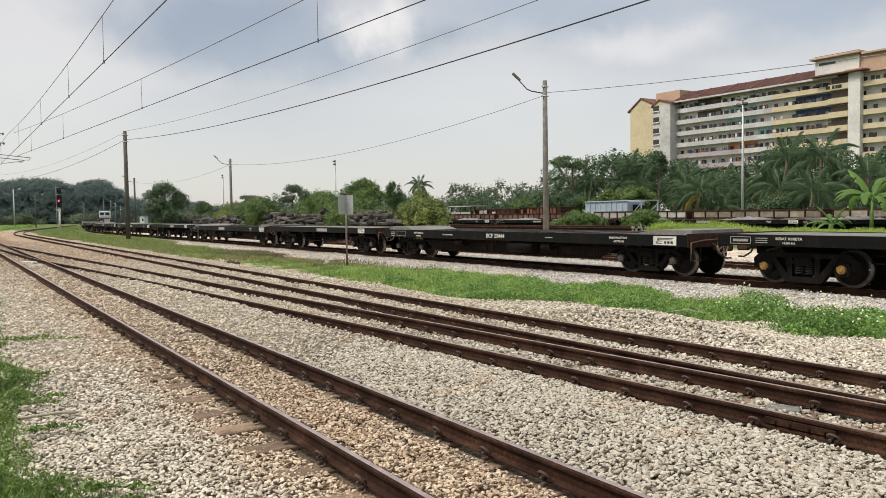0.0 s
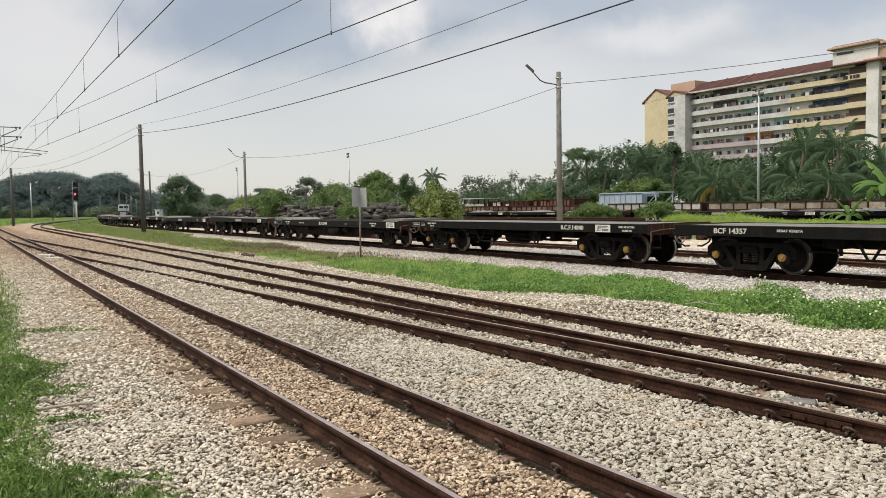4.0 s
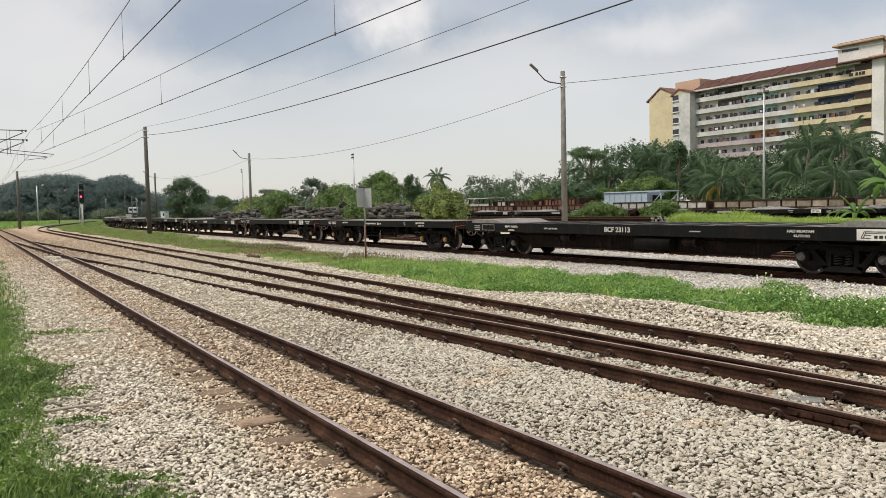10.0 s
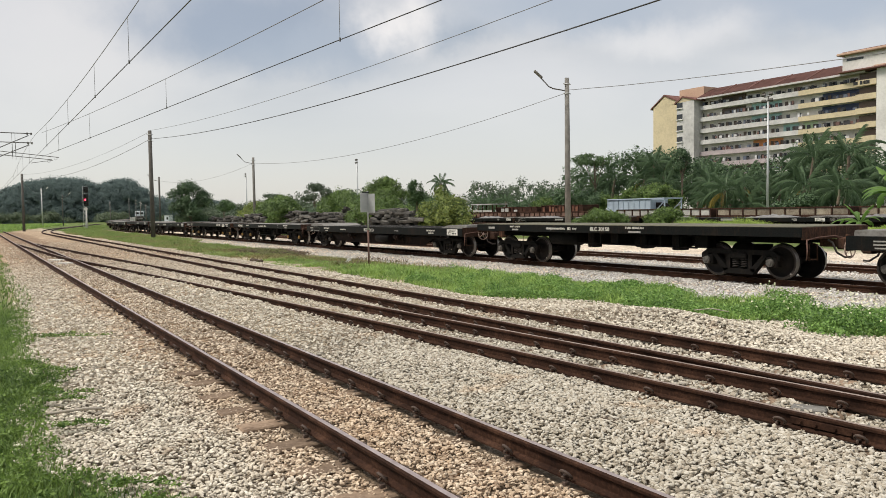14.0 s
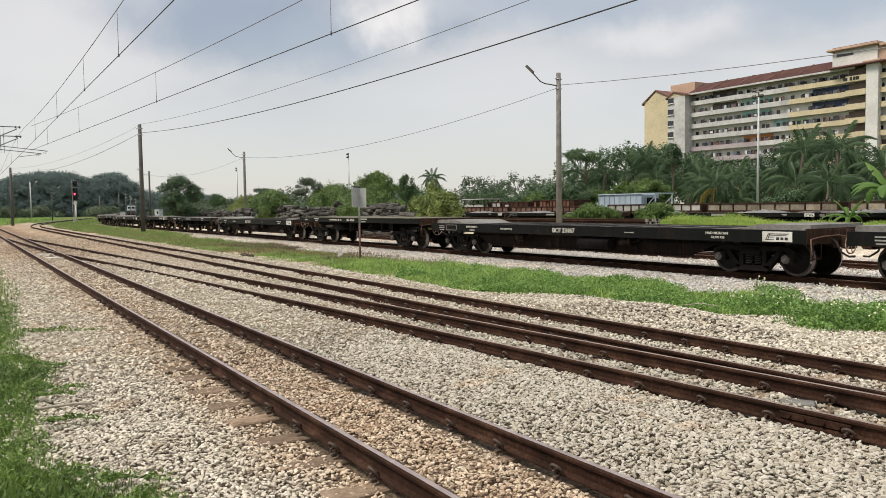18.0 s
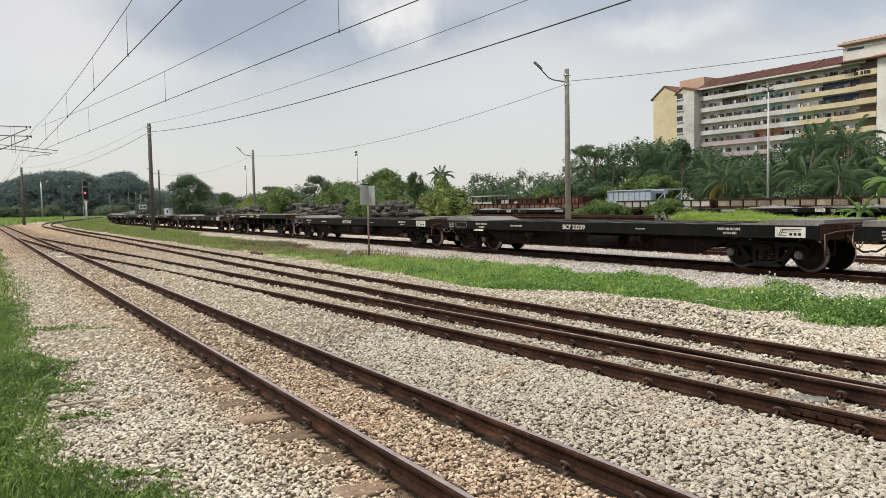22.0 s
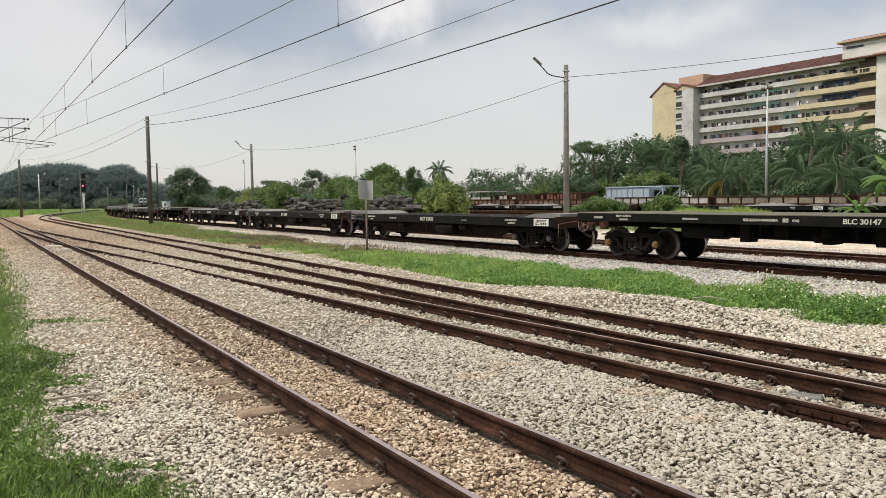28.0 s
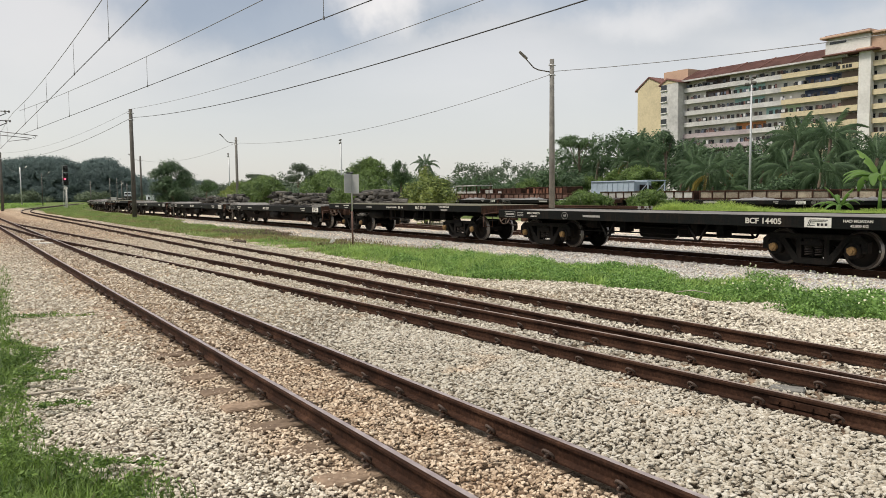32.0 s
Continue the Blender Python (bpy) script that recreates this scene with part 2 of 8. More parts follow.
def ground_material(name):
    """Gravel, trodden earth and turf by where they lie."""
    n = Nodes(name)
    p = n.position()
    sx = n.node("ShaderNodeSeparateXYZ")
    n.link(p, sx.inputs[0])
    wob = n.math("MULTIPLY_ADD", n.noise(0.35, 5, 0.6, p), 3.0, -1.5)
    y = n.math("ADD", sx.outputs["Y"], wob)
    vor = n.node("ShaderNodeTexVoronoi", Scale=17.0)
    n.link(p, vor.inputs["Vector"])
    cell = n.node("ShaderNodeSeparateXYZ")
    n.link(vor.outputs["Color"], cell.inputs[0])
    fine = n.noise(30.0, 4, 0.6, p)
    f = n.math("MULTIPLY_ADD", cell.outputs["X"], 0.8, n.math("MULTIPLY", fine, 0.3))
    pale = n.ramp(f, [(0.05, (0.10, 0.088, 0.07)), (0.5, (0.33, 0.30, 0.24)), (1.0, (0.58, 0.55, 0.48))])
    rust = n.ramp(f, [(0.05, (0.15, 0.085, 0.05)), (0.5, (0.31, 0.20, 0.12)), (1.0, (0.46, 0.34, 0.23))])
    gravel = n.mix(ballast_colour(n, None), pale, rust)
    # stone-gap shade painted into the ground, and paler fresh ballast on the goods lines
    gap_shade = n.math("MULTIPLY", n.step(sx.outputs["X"], -12.0, -8.0), n.math("SUBTRACT", 1.0, n.step(sx.outputs["Y"], 9.0, 11.0)))
    gravel = n.mix(n.math("MULTIPLY", gap_shade, 0.85), gravel, (0.085, 0.070, 0.054))
    fresh = n.ramp(f, [(0.05, (0.26, 0.24, 0.21)), (0.5, (0.52, 0.49, 0.435)), (1.0, (0.74, 0.71, 0.65))])
    gravel = n.mix(n.step(sx.outputs["Y"], 12.0, 14.0), gravel, fresh)
    earth = n.ramp(n.noise(1.1, 6, 0.65, p), [(0.3, (0.27, 0.21, 0.145)), (0.7, (0.45, 0.38, 0.28))])
    turf = n.ramp(n.noise(2.4, 6, 0.7, p), [(0.3, (0.06, 0.09, 0.022)), (0.55, (0.13, 0.18, 0.05)), (0.75, (0.25, 0.24, 0.11))])
    turf = n.mix(0.7, turf, n.ramp(n.noise(0.22, 7, 0.75, p), [(0.36, (0.45, 0.5, 0.5)), (0.64, (1.25, 1.2, 1.1))]), "MULTIPLY")
    strip = n.math("MULTIPLY", n.step(n.math("MULTIPLY_ADD", wob, 0.3, sx.outputs["Y"]), 10.2, 11.0), n.math("SUBTRACT", 1.0, n.step(y, 13.2, 14.2)))
    verge = n.math("SUBTRACT", 1.0, n.step(n.math("MULTIPLY_ADD", wob, 0.25, sx.outputs["Y"]), 0.35, 0.95))
    beyond = n.step(y, 30.0, 34.0)
    green = n.math("MAXIMUM", strip, n.math("MAXIMUM", verge, beyond))
    far = n.math("SUBTRACT", 1.0, n.step(sx.outputs["X"], -130.0, -105.0))
    green = n.math("MAXIMUM", green, n.math("MULTIPLY", far, n.step(y, 11.5, 13.0)))
    green = n.math("MAXIMUM", green, n.math("SUBTRACT", 1.0, n.step(sx.outputs["X"], -200.0, -165.0)))
    slant = n.math("MULTIPLY_ADD", y, 6.0, sx.outputs["X"])
    green = n.math("MAXIMUM", green, n.math("SUBTRACT", 1.0, n.step(slant, -108.0, -90.0)))
    soil = n.math("MULTIPLY", n.math("SUBTRACT", 1.0, n.step(sx.outputs["X"], -75.0, -45.0)), n.step(n.noise(0.5, 4, 0.6, p), 0.42, 0.6))
    gravel = n.mix(0.5, gravel, n.ramp(n.noise(0.45, 7, 0.8, p), [(0.35, (0.42, 0.38, 0.34)), (0.62, (1.0, 1.0, 1.0))]), "MULTIPLY")
    gravel = n.mix(0.55, gravel, n.ramp(n.noise(2.6, 6, 0.75, p), [(0.3, (0.55, 0.53, 0.51)), (0.7, (1.0, 1.0, 1.0))]), "MULTIPLY")
    gravel = n.mix(1.0, gravel, (1.62, 1.54, 1.45), "MULTIPLY")
    bare = n.mix(n.math("MULTIPLY", soil, 0.4), gravel, earth)
    drift = n.ramp(n.noise(0.33, 8, 0.82, p), [(0.40, (0.74, 0.69, 0.63)), (0.60, (1.08, 1.06, 1.04))])
    bare = n.mix(n.math("MULTIPLY_ADD", gap_shade, -0.7, 0.85), bare, drift, "MULTIPLY")
    # oily brown earth between the rails where the lines part
    oily = n.math("MULTIPLY", n.math("MULTIPLY", n.step(y, 1.2, 2.4), n.math("SUBTRACT", 1.0, n.step(y, 4.4, 5.6))), n.math("SUBTRACT", 1.0, n.step(sx.outputs["X"], -31.0, -20.0)))
    bare = n.mix(n.math("MULTIPLY", oily, 0.6), bare, (0.17, 0.105, 0.066))
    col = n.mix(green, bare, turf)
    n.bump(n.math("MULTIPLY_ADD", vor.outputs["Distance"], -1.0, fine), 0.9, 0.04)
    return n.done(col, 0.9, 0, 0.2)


def rail_side(name):
    n = Nodes(name)
    v = n.position()
    f = n.math("MULTIPLY_ADD", n.noise(40.0, 4, 0.6, v), 0.5, n.math("MULTIPLY", n.noise(3.0, 4, 0.6, v), 0.6))
    col = n.ramp(f, [(0.3, (0.008, 0.0045, 0.0035)), (0.55, (0.034, 0.0165, 0.0105)), (0.8, (0.098, 0.050, 0.031))])
    n.bump(f, 0.3, 0.004)
    return n.done(col, 0.8, 0.0, 0.1)


def rail_top(name, worn_bright):
    n = Nodes(name)
    v = n.position()
    f = n.noise(5.0, 5, 0.65, v)
    if worn_bright:
        col = n.ramp(f, [(0.3, (0.30, 0.235, 0.22)), (0.7, (0.54, 0.46, 0.44))])
        return n.done(col, 0.4, 0.7)
    col = n.ramp(f, [(0.3, (0.20, 0.145, 0.115)), (0.7, (0.40, 0.32, 0.27))])
    return n.done(col, 0.5, 0.45)


def steel_dark(name, base, rust, amount=0.5, rough=0.55):
    """Dirty black underframe paint with rust breaking through."""
    n = Nodes(name)
    v = n.coords()
    big = n.noise(1.6, 6, 0.65, v)
    streak = n.node("ShaderNodeMapping")
    streak.inputs["Scale"].default_value = (5.0, 5.0, 0.7)
    n.link(v, streak.inputs["Vector"])
    run = n.noise(3.0, 5, 0.6, streak.outputs["Vector"])
    f = n.math("MULTIPLY_ADD", run, 0.5, n.math("MULTIPLY", big, 0.5))
    k = n.math("MULTIPLY", n.step(f, 0.48, 0.66), amount)
    col = n.mix(k, n.ramp(n.noise(30, 3, 0.6, v), [(0.3, tuple(c * 0.6 for c in base)), (0.75, tuple(c * 1.5 for c in base))]), rust)
    n.bump(f, 0.2, 0.006)
    return n.done(col, rough, 0.0, 0.06)


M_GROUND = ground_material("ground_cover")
M_STONE = stone_material("limestone_ballast")
M_RAIL = rail_side("rail_rust")
M_RTOP = rail_top("rail_head_worn", True)
M_RTOP2 = rail_top("rail_head_dull", False)
M_DARKEARTH = worn("dark_oily_earth", (0.10, 0.075, 0.056), (0.04, 0.03, 0.022), 9.0, 0.9, 0, 0.4, 40.0, 0.2)
M_SLEEPER = worn("old_timber_sleeper", (0.27, 0.197, 0.138), (0.085, 0.056, 0.038), 3.0, 0.85, 0, 0.4, 26.0, 0.2, 0.01, 0.5)
M_CLIP = worn("rusted_clip", (0.115, 0.08, 0.062), (0.04, 0.026, 0.02), 12.0, 0.7, 0.3, 0.2)
M_CONC = worn("grey_concrete", (0.21, 0.203, 0.185), (0.10, 0.096, 0.088), 2.2, 0.85, 0, 0.2, 30.0, 0.3)
M_CONC_D = worn("dark_weathered_concrete", (0.12, 0.112, 0.10), (0.06, 0.055, 0.05), 2.2, 0.85, 0, 0.2, 30.0, 0.3)
M_GALV = worn("galvanised_steel", (0.52, 0.53, 0.53), (0.36, 0.37, 0.37), 3.0, 0.45, 0.5, 0.1)
M_WIRE = plain("wire_dark", (0.075, 0.075, 0.08), 0.5, 0.5)
M_WIRE_G = plain("wire_grey", (0.20, 0.20, 0.205), 0.5, 0.3)
M_BLACK = plain("black_paint", (0.014, 0.014, 0.015), 0.5)
M_WHITE = worn("dirty_white_paint", (0.66, 0.65, 0.61), (0.40, 0.38, 0.34), 5.0, 0.6, 0, 0.05)

# ---- mesh helpers ----


def finish(bm, name, mat, smooth=False):
    me = bpy.data.meshes.new(name)
    bmesh.ops.recalc_face_normals(bm, faces=bm.faces)
    bm.to_mesh(me)
    bm.free()
    for m in mat if isinstance(mat, (list, tuple)) else (mat,):
        me.materials.append(m)
    if smooth:
        me.polygons.foreach_set("use_smooth", [True] * len(me.polygons))
    return me


def part(name, bm, mat, parent, label="", m=None, smooth=False):
    """Links a bmesh, or a mesh that is shared, as one object under a thing or a part."""
    me = bm if isinstance(bm, bpy.types.Mesh) else finish(bm, name, mat, smooth)
    ob = new(name, me)
    ob.parent = parent
    if m is not None:
        ob.matrix_basis = m
    return tagged(ob, label)


def thing(name, m, label, category, group="", kind=""):
    ob = new(name)
    ob.empty_display_size = 0.2
    ob.matrix_basis = m
    return tagged(ob, label, category, group, kind)


def solid(name, bm, mat, m, label, category, group="", kind="", smooth=False):
    ob = new(name, finish(bm, name, mat, smooth))
    ob.matrix_basis = m
    return tagged(ob, label, category, group, kind)


def box(bm, x0, x1, y0, y1, z0, z1, bev=0.0, m=None, mi=0):
    r = bmesh.ops.create_cube(bm, size=1.0)
    vs = r["verts"]
    for v in vs:
        v.co = Vector((x0 + (v.co.x + 0.5) * (x1 - x0), y0 + (v.co.y + 0.5) * (y1 - y0), z0 + (v.co.z + 0.5) * (z1 - z0)))
    faces = list({f for v in vs for f in v.link_faces})
    if bev:
        es = list({e for v in vs for e in v.link_edges})
        rb = bmesh.ops.bevel(bm, geom=es, offset=bev, segments=1, affect="EDGES")
        faces = list({*rb["faces"], *[f for f in faces if f.is_valid]})
        vs = list({v for f in faces for v in f.verts})
    for f in faces:
        f.material_index = mi
    if m is not None:
        bmesh.ops.transform(bm, matrix=m, verts=vs)
    return vs


def tube(bm, a, b, r0, r1=None, n=10, caps=True, mi=0):
    """A round bar from a to b."""
    a, b = Vector(a), Vector(b)
    r1 = r0 if r1 is None else r1
    d = b - a
    res = bmesh.ops.create_cone(bm, cap_ends=caps, segments=n, radius1=r0, radius2=r1, depth=d.length)
    q = d.to_track_quat("Z", "Y").to_matrix().to_4x4()
    bmesh.ops.transform(bm, matrix=Matrix.Translation((a + b) / 2) @ q, verts=res["verts"])
    for f in {f for v in res["verts"] for f in v.link_faces}:
        f.material_index = mi
        f.smooth = len(f.verts) == 4 and n > 6
    return res["verts"]


def bent(bm, pts, r, n=6):
    """A bent rod through the points."""
    rings = []
    for i, p in enumerate(pts):
        p = Vector(p)
        d = (Vector(pts[min(i + 1, len(pts) - 1)]) - Vector(pts[max(i - 1, 0)])).normalized()
        q = d.to_track_quat("Z", "Y")
        rings.append([bm.verts.new(p + q @ Vector((r * math.cos(a), r * math.sin(a), 0))) for a in (k * math.tau / n for k in range(n))])
    for u, w in zip(rings, rings[1:]):
        for k in range(n):
            f = bm.faces.new((u[k], u[(k + 1) % n], w[(k + 1) % n], w[k]))
            f.smooth = True
    bm.faces.new(list(reversed(rings[0])))
    bm.faces.new(rings[-1])


def prism(bm, outline, y0, y1, mi=0):
    """An outline in x and z, given depth from y0 to y1."""
    a = [bm.verts.new((x, y0, z)) for x, z in outline]
    b = [bm.verts.new((x, y1, z)) for x, z in outline]
    fs = [bm.faces.new(a), bm.faces.new(list(reversed(b)))]
    k = len(a)
    for i in range(k):
        fs.append(bm.faces.new((a[i], b[i], b[(i + 1) % k], a[(i + 1) % k])))
    for f in fs:
        f.material_index = mi
    return a + b


def sweep(bm, path, profile, mis=None):
    """A profile (across, up) carried along points (x, y, z); mis gives each strip's material."""
    rings = []
    for i, p in enumerate(path):
        d = Vector(path[min(i + 1, len(path) - 1)]) - Vector(path[max(i - 1, 0)])
        side = Vector((-d.y, d.x, 0)).normalized()
        rings.append([bm.verts.new(Vector(p) + side * u + Vector((0, 0, w))) for u, w in profile])
    k = len(profile)
    for a, b in zip(rings, rings[1:]):
        for j in range(k):
            f = bm.faces.new((a[j], b[j], b[(j + 1) % k], a[(j + 1) % k]))
            f.material_index = mis[j] if mis else 0
    bm.faces.new(rings[0])
    bm.faces.new(list(reversed(rings[-1])))


def soup(name, verts, faces, mat, smooth=False):
    """A mesh of many equal faces from arrays."""
    verts, faces = np.asarray(verts, np.float32), np.asarray(faces, np.int32)
    me = bpy.data.meshes.new(name)
    k = faces.shape[1]
    me.vertices.add(len(verts))
    me.vertices.foreach_set("co", verts.ravel())
    me.loops.add(faces.size)
    me.loops.foreach_set("vertex_index", faces.ravel())
    me.polygons.add(len(faces))
    me.polygons.foreach_set("loop_start", np.arange(0, faces.size, k, dtype=np.int32))
    me.polygons.foreach_set("loop_total", np.full(len(faces), k, np.int32))
    me.polygons.foreach_set("use_smooth", np.full(len(faces), smooth))
    me.materials.append(mat)
    me.update(calc_edges=True)
    return me


def bedded(rng, n, tilt=0.38):
    """Random turns as an array of matrices: any way round, but lying nearly flat."""
    yaw, a, b = rng.random(n) * math.tau, tilt * rng.normal(size=n), tilt * rng.normal(size=n)
    c, s_, ca, sa, cb, sb = np.cos(yaw), np.sin(yaw), np.cos(a), np.sin(a), np.cos(b), np.sin(b)
    one, nil = np.ones(n), np.zeros(n)
    rz = np.array([[c, -s_, nil], [s_, c, nil], [nil, nil, one]]).transpose(2, 0, 1)
    rx = np.array([[one, nil, nil], [nil, ca, -sa], [nil, sa, ca]]).transpose(2, 0, 1)
    ry = np.array([[cb, nil, sb], [nil, one, nil], [-sb, nil, cb]]).transpose(2, 0, 1)
    return rz @ rx @ ry


def ripple(x, y, s, seed=0.0):
    """A cheap smooth unevenness for arrays."""
    return (np.sin(x * s + seed) + np.sin(y * s * 1.3 + 1.7 * seed + 0.6) + np.sin((x + y) * s * 0.71 + 2.1 + seed) + np.sin((x - 1.4 * y) * s * 1.9 + seed * 0.3)) / 4


# ---- the tracks' lines ----
R3, X3 = 262.0, -95.0          # the curve at the yard's far end
TURN = 0.2094                  # the lines run straight again after it


def curved(s, y0):
    """A point at s metres along a track whose straight lies at y0, and its heading."""
    if s >= X3:
        return s, y0, 0.0
    r = R3 - (y0 - 7.5)
    a = min((X3 - s) / r, TURN)
    on = X3 - s - a * r
    return X3 - r * math.sin(a) - on * math.cos(a), y0 + r * (1 - math.cos(a)) + on * math.sin(a), -a


def cross_left(x):
    """The crossover's left rail, from the near track to the third."""
    return np.where(x > -37.0, 6.056 + 0.05378 * x - 0.000547 * x * x, 3.317 + 0.0375 * (x + 37.0)) + 0.0


def cross_right(x):
    return 7.0 + 0.0588 * x


def cross_y(x):
    return (cross_left(x) + cross_right(x)) / 2


# ---- the ground, one sheet to the horizon ----
def ground_z(x, y):
    z = 0.02 * ripple(x, y, 1.1) + 0.012 * ripple(x, y, 3.7, 1.0) - 0.062
    z = z + 0.05 * np.exp(-((y - 11.3) / 1.6) ** 2) * (1 + ripple(x, y, 0.4, 2.0))
    z = z + 0.25 * np.exp(-((y - 9.55) / 0.5) ** 2) * np.exp(-((x + 8.4) / 2.1) ** 2)
    z = z + 0.034 * np.clip((y - 3.6) / 0.3, 0, 1) * np.clip((9.6 - y) / 0.6, 0, 1) * (x > -60)
    z = z + 0.06 * np.clip((-9.0 - x) / 9.0, 0, 1) * np.clip((y - 1.6) / 0.5, 0, 1) * np.clip((9.6 - y) / 0.6, 0, 1)
    z = z + 0.05 * np.exp(-((y - 4.6) / 0.5) ** 2) * (x > -30)
    z = z + 0.05 * np.clip((y - 14.6) / 0.6, 0, 1) * np.clip((25.0 - y) / 2.0, 0, 1)
    z = z - 0.10 * np.clip((0.6 - y) / 1.5, 0, 1)
    bank = np.clip((y - 37.5) / 2.5, 0, 1) * np.clip((x + 50) / 10.0, 0, 1) * np.clip((49.0 - y) / 3.0, 0, 1)
    return z + bank * 0.55


def axis(lo, hi, step, far, grow=1.22):
    a = list(np.arange(lo, hi + 1e-6, step))
    d = step
    while a[-1] < far:
        d *= grow
        a.append(a[-1] + d)
    d = step
    while a[0] > -far:
        d *= grow
        a.insert(0, a[0] - d)
    return np.array(a)


gx, gy = axis(-34.0, 4.0, 0.26, 2500.0), axis(-3.0, 19.0, 0.19, 2500.0)
GX, GY = np.meshgrid(gx, gy, indexing="ij")
gv = np.stack([GX.ravel(), GY.ravel(), ground_z(GX, GY).ravel()], 1)
ii = np.arange(len(gx) * len(gy)).reshape(len(gx), len(gy))
gf = np.stack([ii[:-1, :-1].ravel(), ii[1:, :-1].ravel(), ii[1:, 1:].ravel(), ii[:-1, 1:].ravel()], 1)
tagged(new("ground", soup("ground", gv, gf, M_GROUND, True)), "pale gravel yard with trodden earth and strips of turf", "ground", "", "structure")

# ---- ballast stones ----
PHI = (1 + 5 ** 0.5) / 2
ICO = np.array([(-1, PHI, 0), (1, PHI, 0), (-1, -PHI, 0), (1, -PHI, 0), (0, -1, PHI), (0, 1, PHI), (0, -1, -PHI), (0, 1, -PHI), (PHI, 0, -1), (PHI, 0, 1), (-PHI, 0, -1), (-PHI, 0, 1)]) / (1 + PHI ** 2) ** 0.5
ICO_F = np.array([(0, 11, 5), (0, 5, 1), (0, 1, 7), (0, 7, 10), (0, 10, 11), (1, 5, 9), (5, 11, 4), (11, 10, 2), (10, 7, 6), (7, 1, 8), (3, 9, 4), (3, 4, 2), (3, 2, 6), (3, 6, 8), (3, 8, 9), (4, 9, 5), (2, 4, 11), (6, 2, 10), (8, 6, 7), (9, 8, 1)])


CUBE = np.array([(x, y, z) for x in (-1, 1) for y in (-1, 1) for z in (-1, 1)]) * 0.6
CUBE_F = np.array([(0, 1, 3), (0, 3, 2), (4, 6, 7), (4, 7, 5), (0, 4, 5), (0, 5, 1), (2, 3, 7), (2, 7, 6), (0, 2, 6), (0, 6, 4), (1, 5, 7), (1, 7, 3)])


def stones(name, rng, x, y, size, lift, label, near):
    """Broken stones, each with corners and flats of its own, bedded one on another."""
    n = len(x)
    form, sides = (ICO, ICO_F) if near else (CUBE, CUBE_F)
    k = len(form)
    shape = form[None] * (0.58 + 0.34 * rng.random((n, k, 1))) if near else form[None] * (0.6 + 0.5 * rng.random((n, k, 3)))
    shape = np.clip(shape, -0.7, 0.7)
    shape *= (np.array([1.45, 0.95, 0.62]) * (0.8 + 0.4 * rng.random((n, 3))))[:, None, :]
    shape = np.einsum("nij,nvj->nvi", bedded(rng, n), shape) * size[:, None, None]
    at = np.stack([x, y, ground_z(x, y) + lift], 1)
    v = (shape + at[:, None, :]).reshape(-1, 3)
    f = (sides[None] + k * np.arange(n)[:, None, None]).reshape(-1, 3)
    return tagged(new(name, soup(name, v, f, M_STONE)), label, "gravel", "", "stuff")


def off_rails(x, y):
    """Keeps stones clear of the rails."""
    ok = np.ones(len(x), bool)
    for line in (2.40, 3.47, cross_left(x), cross_right(x), 6.97, 8.04, 16.195, 17.265):
        ok &= np.abs(y - line) > 0.095
    return ok


rng = np.random.default_rng(4)


def verge_edge(x):
    """How far the verge's grass creeps towards the near track."""
    return 0.45 + 0.36 * np.exp(-((x + 9.9) / 1.1) ** 2) + 0.5 * np.clip(x + 6.6, 0, 1.4) + 0.3 * np.clip((-10 - x) / 4, 0, 1) + 0.28 * np.clip((-16 - x) / 3, 0, 1)


# the grass strip's two edges: how far off they lie by the bearing x / y
LO_B = (-2.918, -2.324, -1.998, -1.782, -1.534, -1.329, -1.091, -0.983, -0.923, -0.851, -0.761, -0.689, -0.646, -0.636, -0.63, -0.593, -0.515)
LO_Y = (9.3, 9.8, 9.5, 9.4, 9.3, 9.76, 10.7, 10.82, 10.4, 10.15, 10.6, 11.1, 11.5, 11.1, 10.5, 10.53, 11.1)
HI_B = (-2.914, -2.407, -2.052, -1.717, -1.488, -1.294, -1.091, -0.943, -0.873, -0.834, -0.785, -0.689, -0.649, -0.623, -0.579, -0.537)
HI_Y = (12.2, 12.6, 13.3, 13.7, 14.0, 13.9, 13.6, 14.3, 14.2, 13.0, 13.3, 14.5, 14.6, 13.4, 14.0, 13.6)


def strip_lo(x, y):
    return np.interp(x / y, LO_B, LO_Y) + 0.10 * ripple(x, y, 5.0, 1.0)


def strip_hi(x, y):
    return np.interp(x / y, HI_B, HI_Y) + 0.16 * ripple(x, y, 4.0, 3.0)


def scatter(x0, x1, y0, y1, per):
    n = int((x1 - x0) * (y1 - y0) * per)
    return x0 + (x1 - x0) * rng.random(n), y0 + (y1 - y0) * rng.random(n)


def clear_of_sleepers(x, y):
    """Leaves part of each sleeper's top bare of stones."""
    ok = np.ones(len(x), bool)
    luck = rng.random(len(x))
    for line, places, inside, outside in BARE:
        for at, bare in places:
            cx, cy, _ = line(at)
            m = np.abs(x - cx) < 0.125
            across = np.abs(y[m] - cy)
            ok[m] &= ~((across < 0.86) & (luck[m] < bare * np.where(across < 0.5, inside, outside)))
    return ok


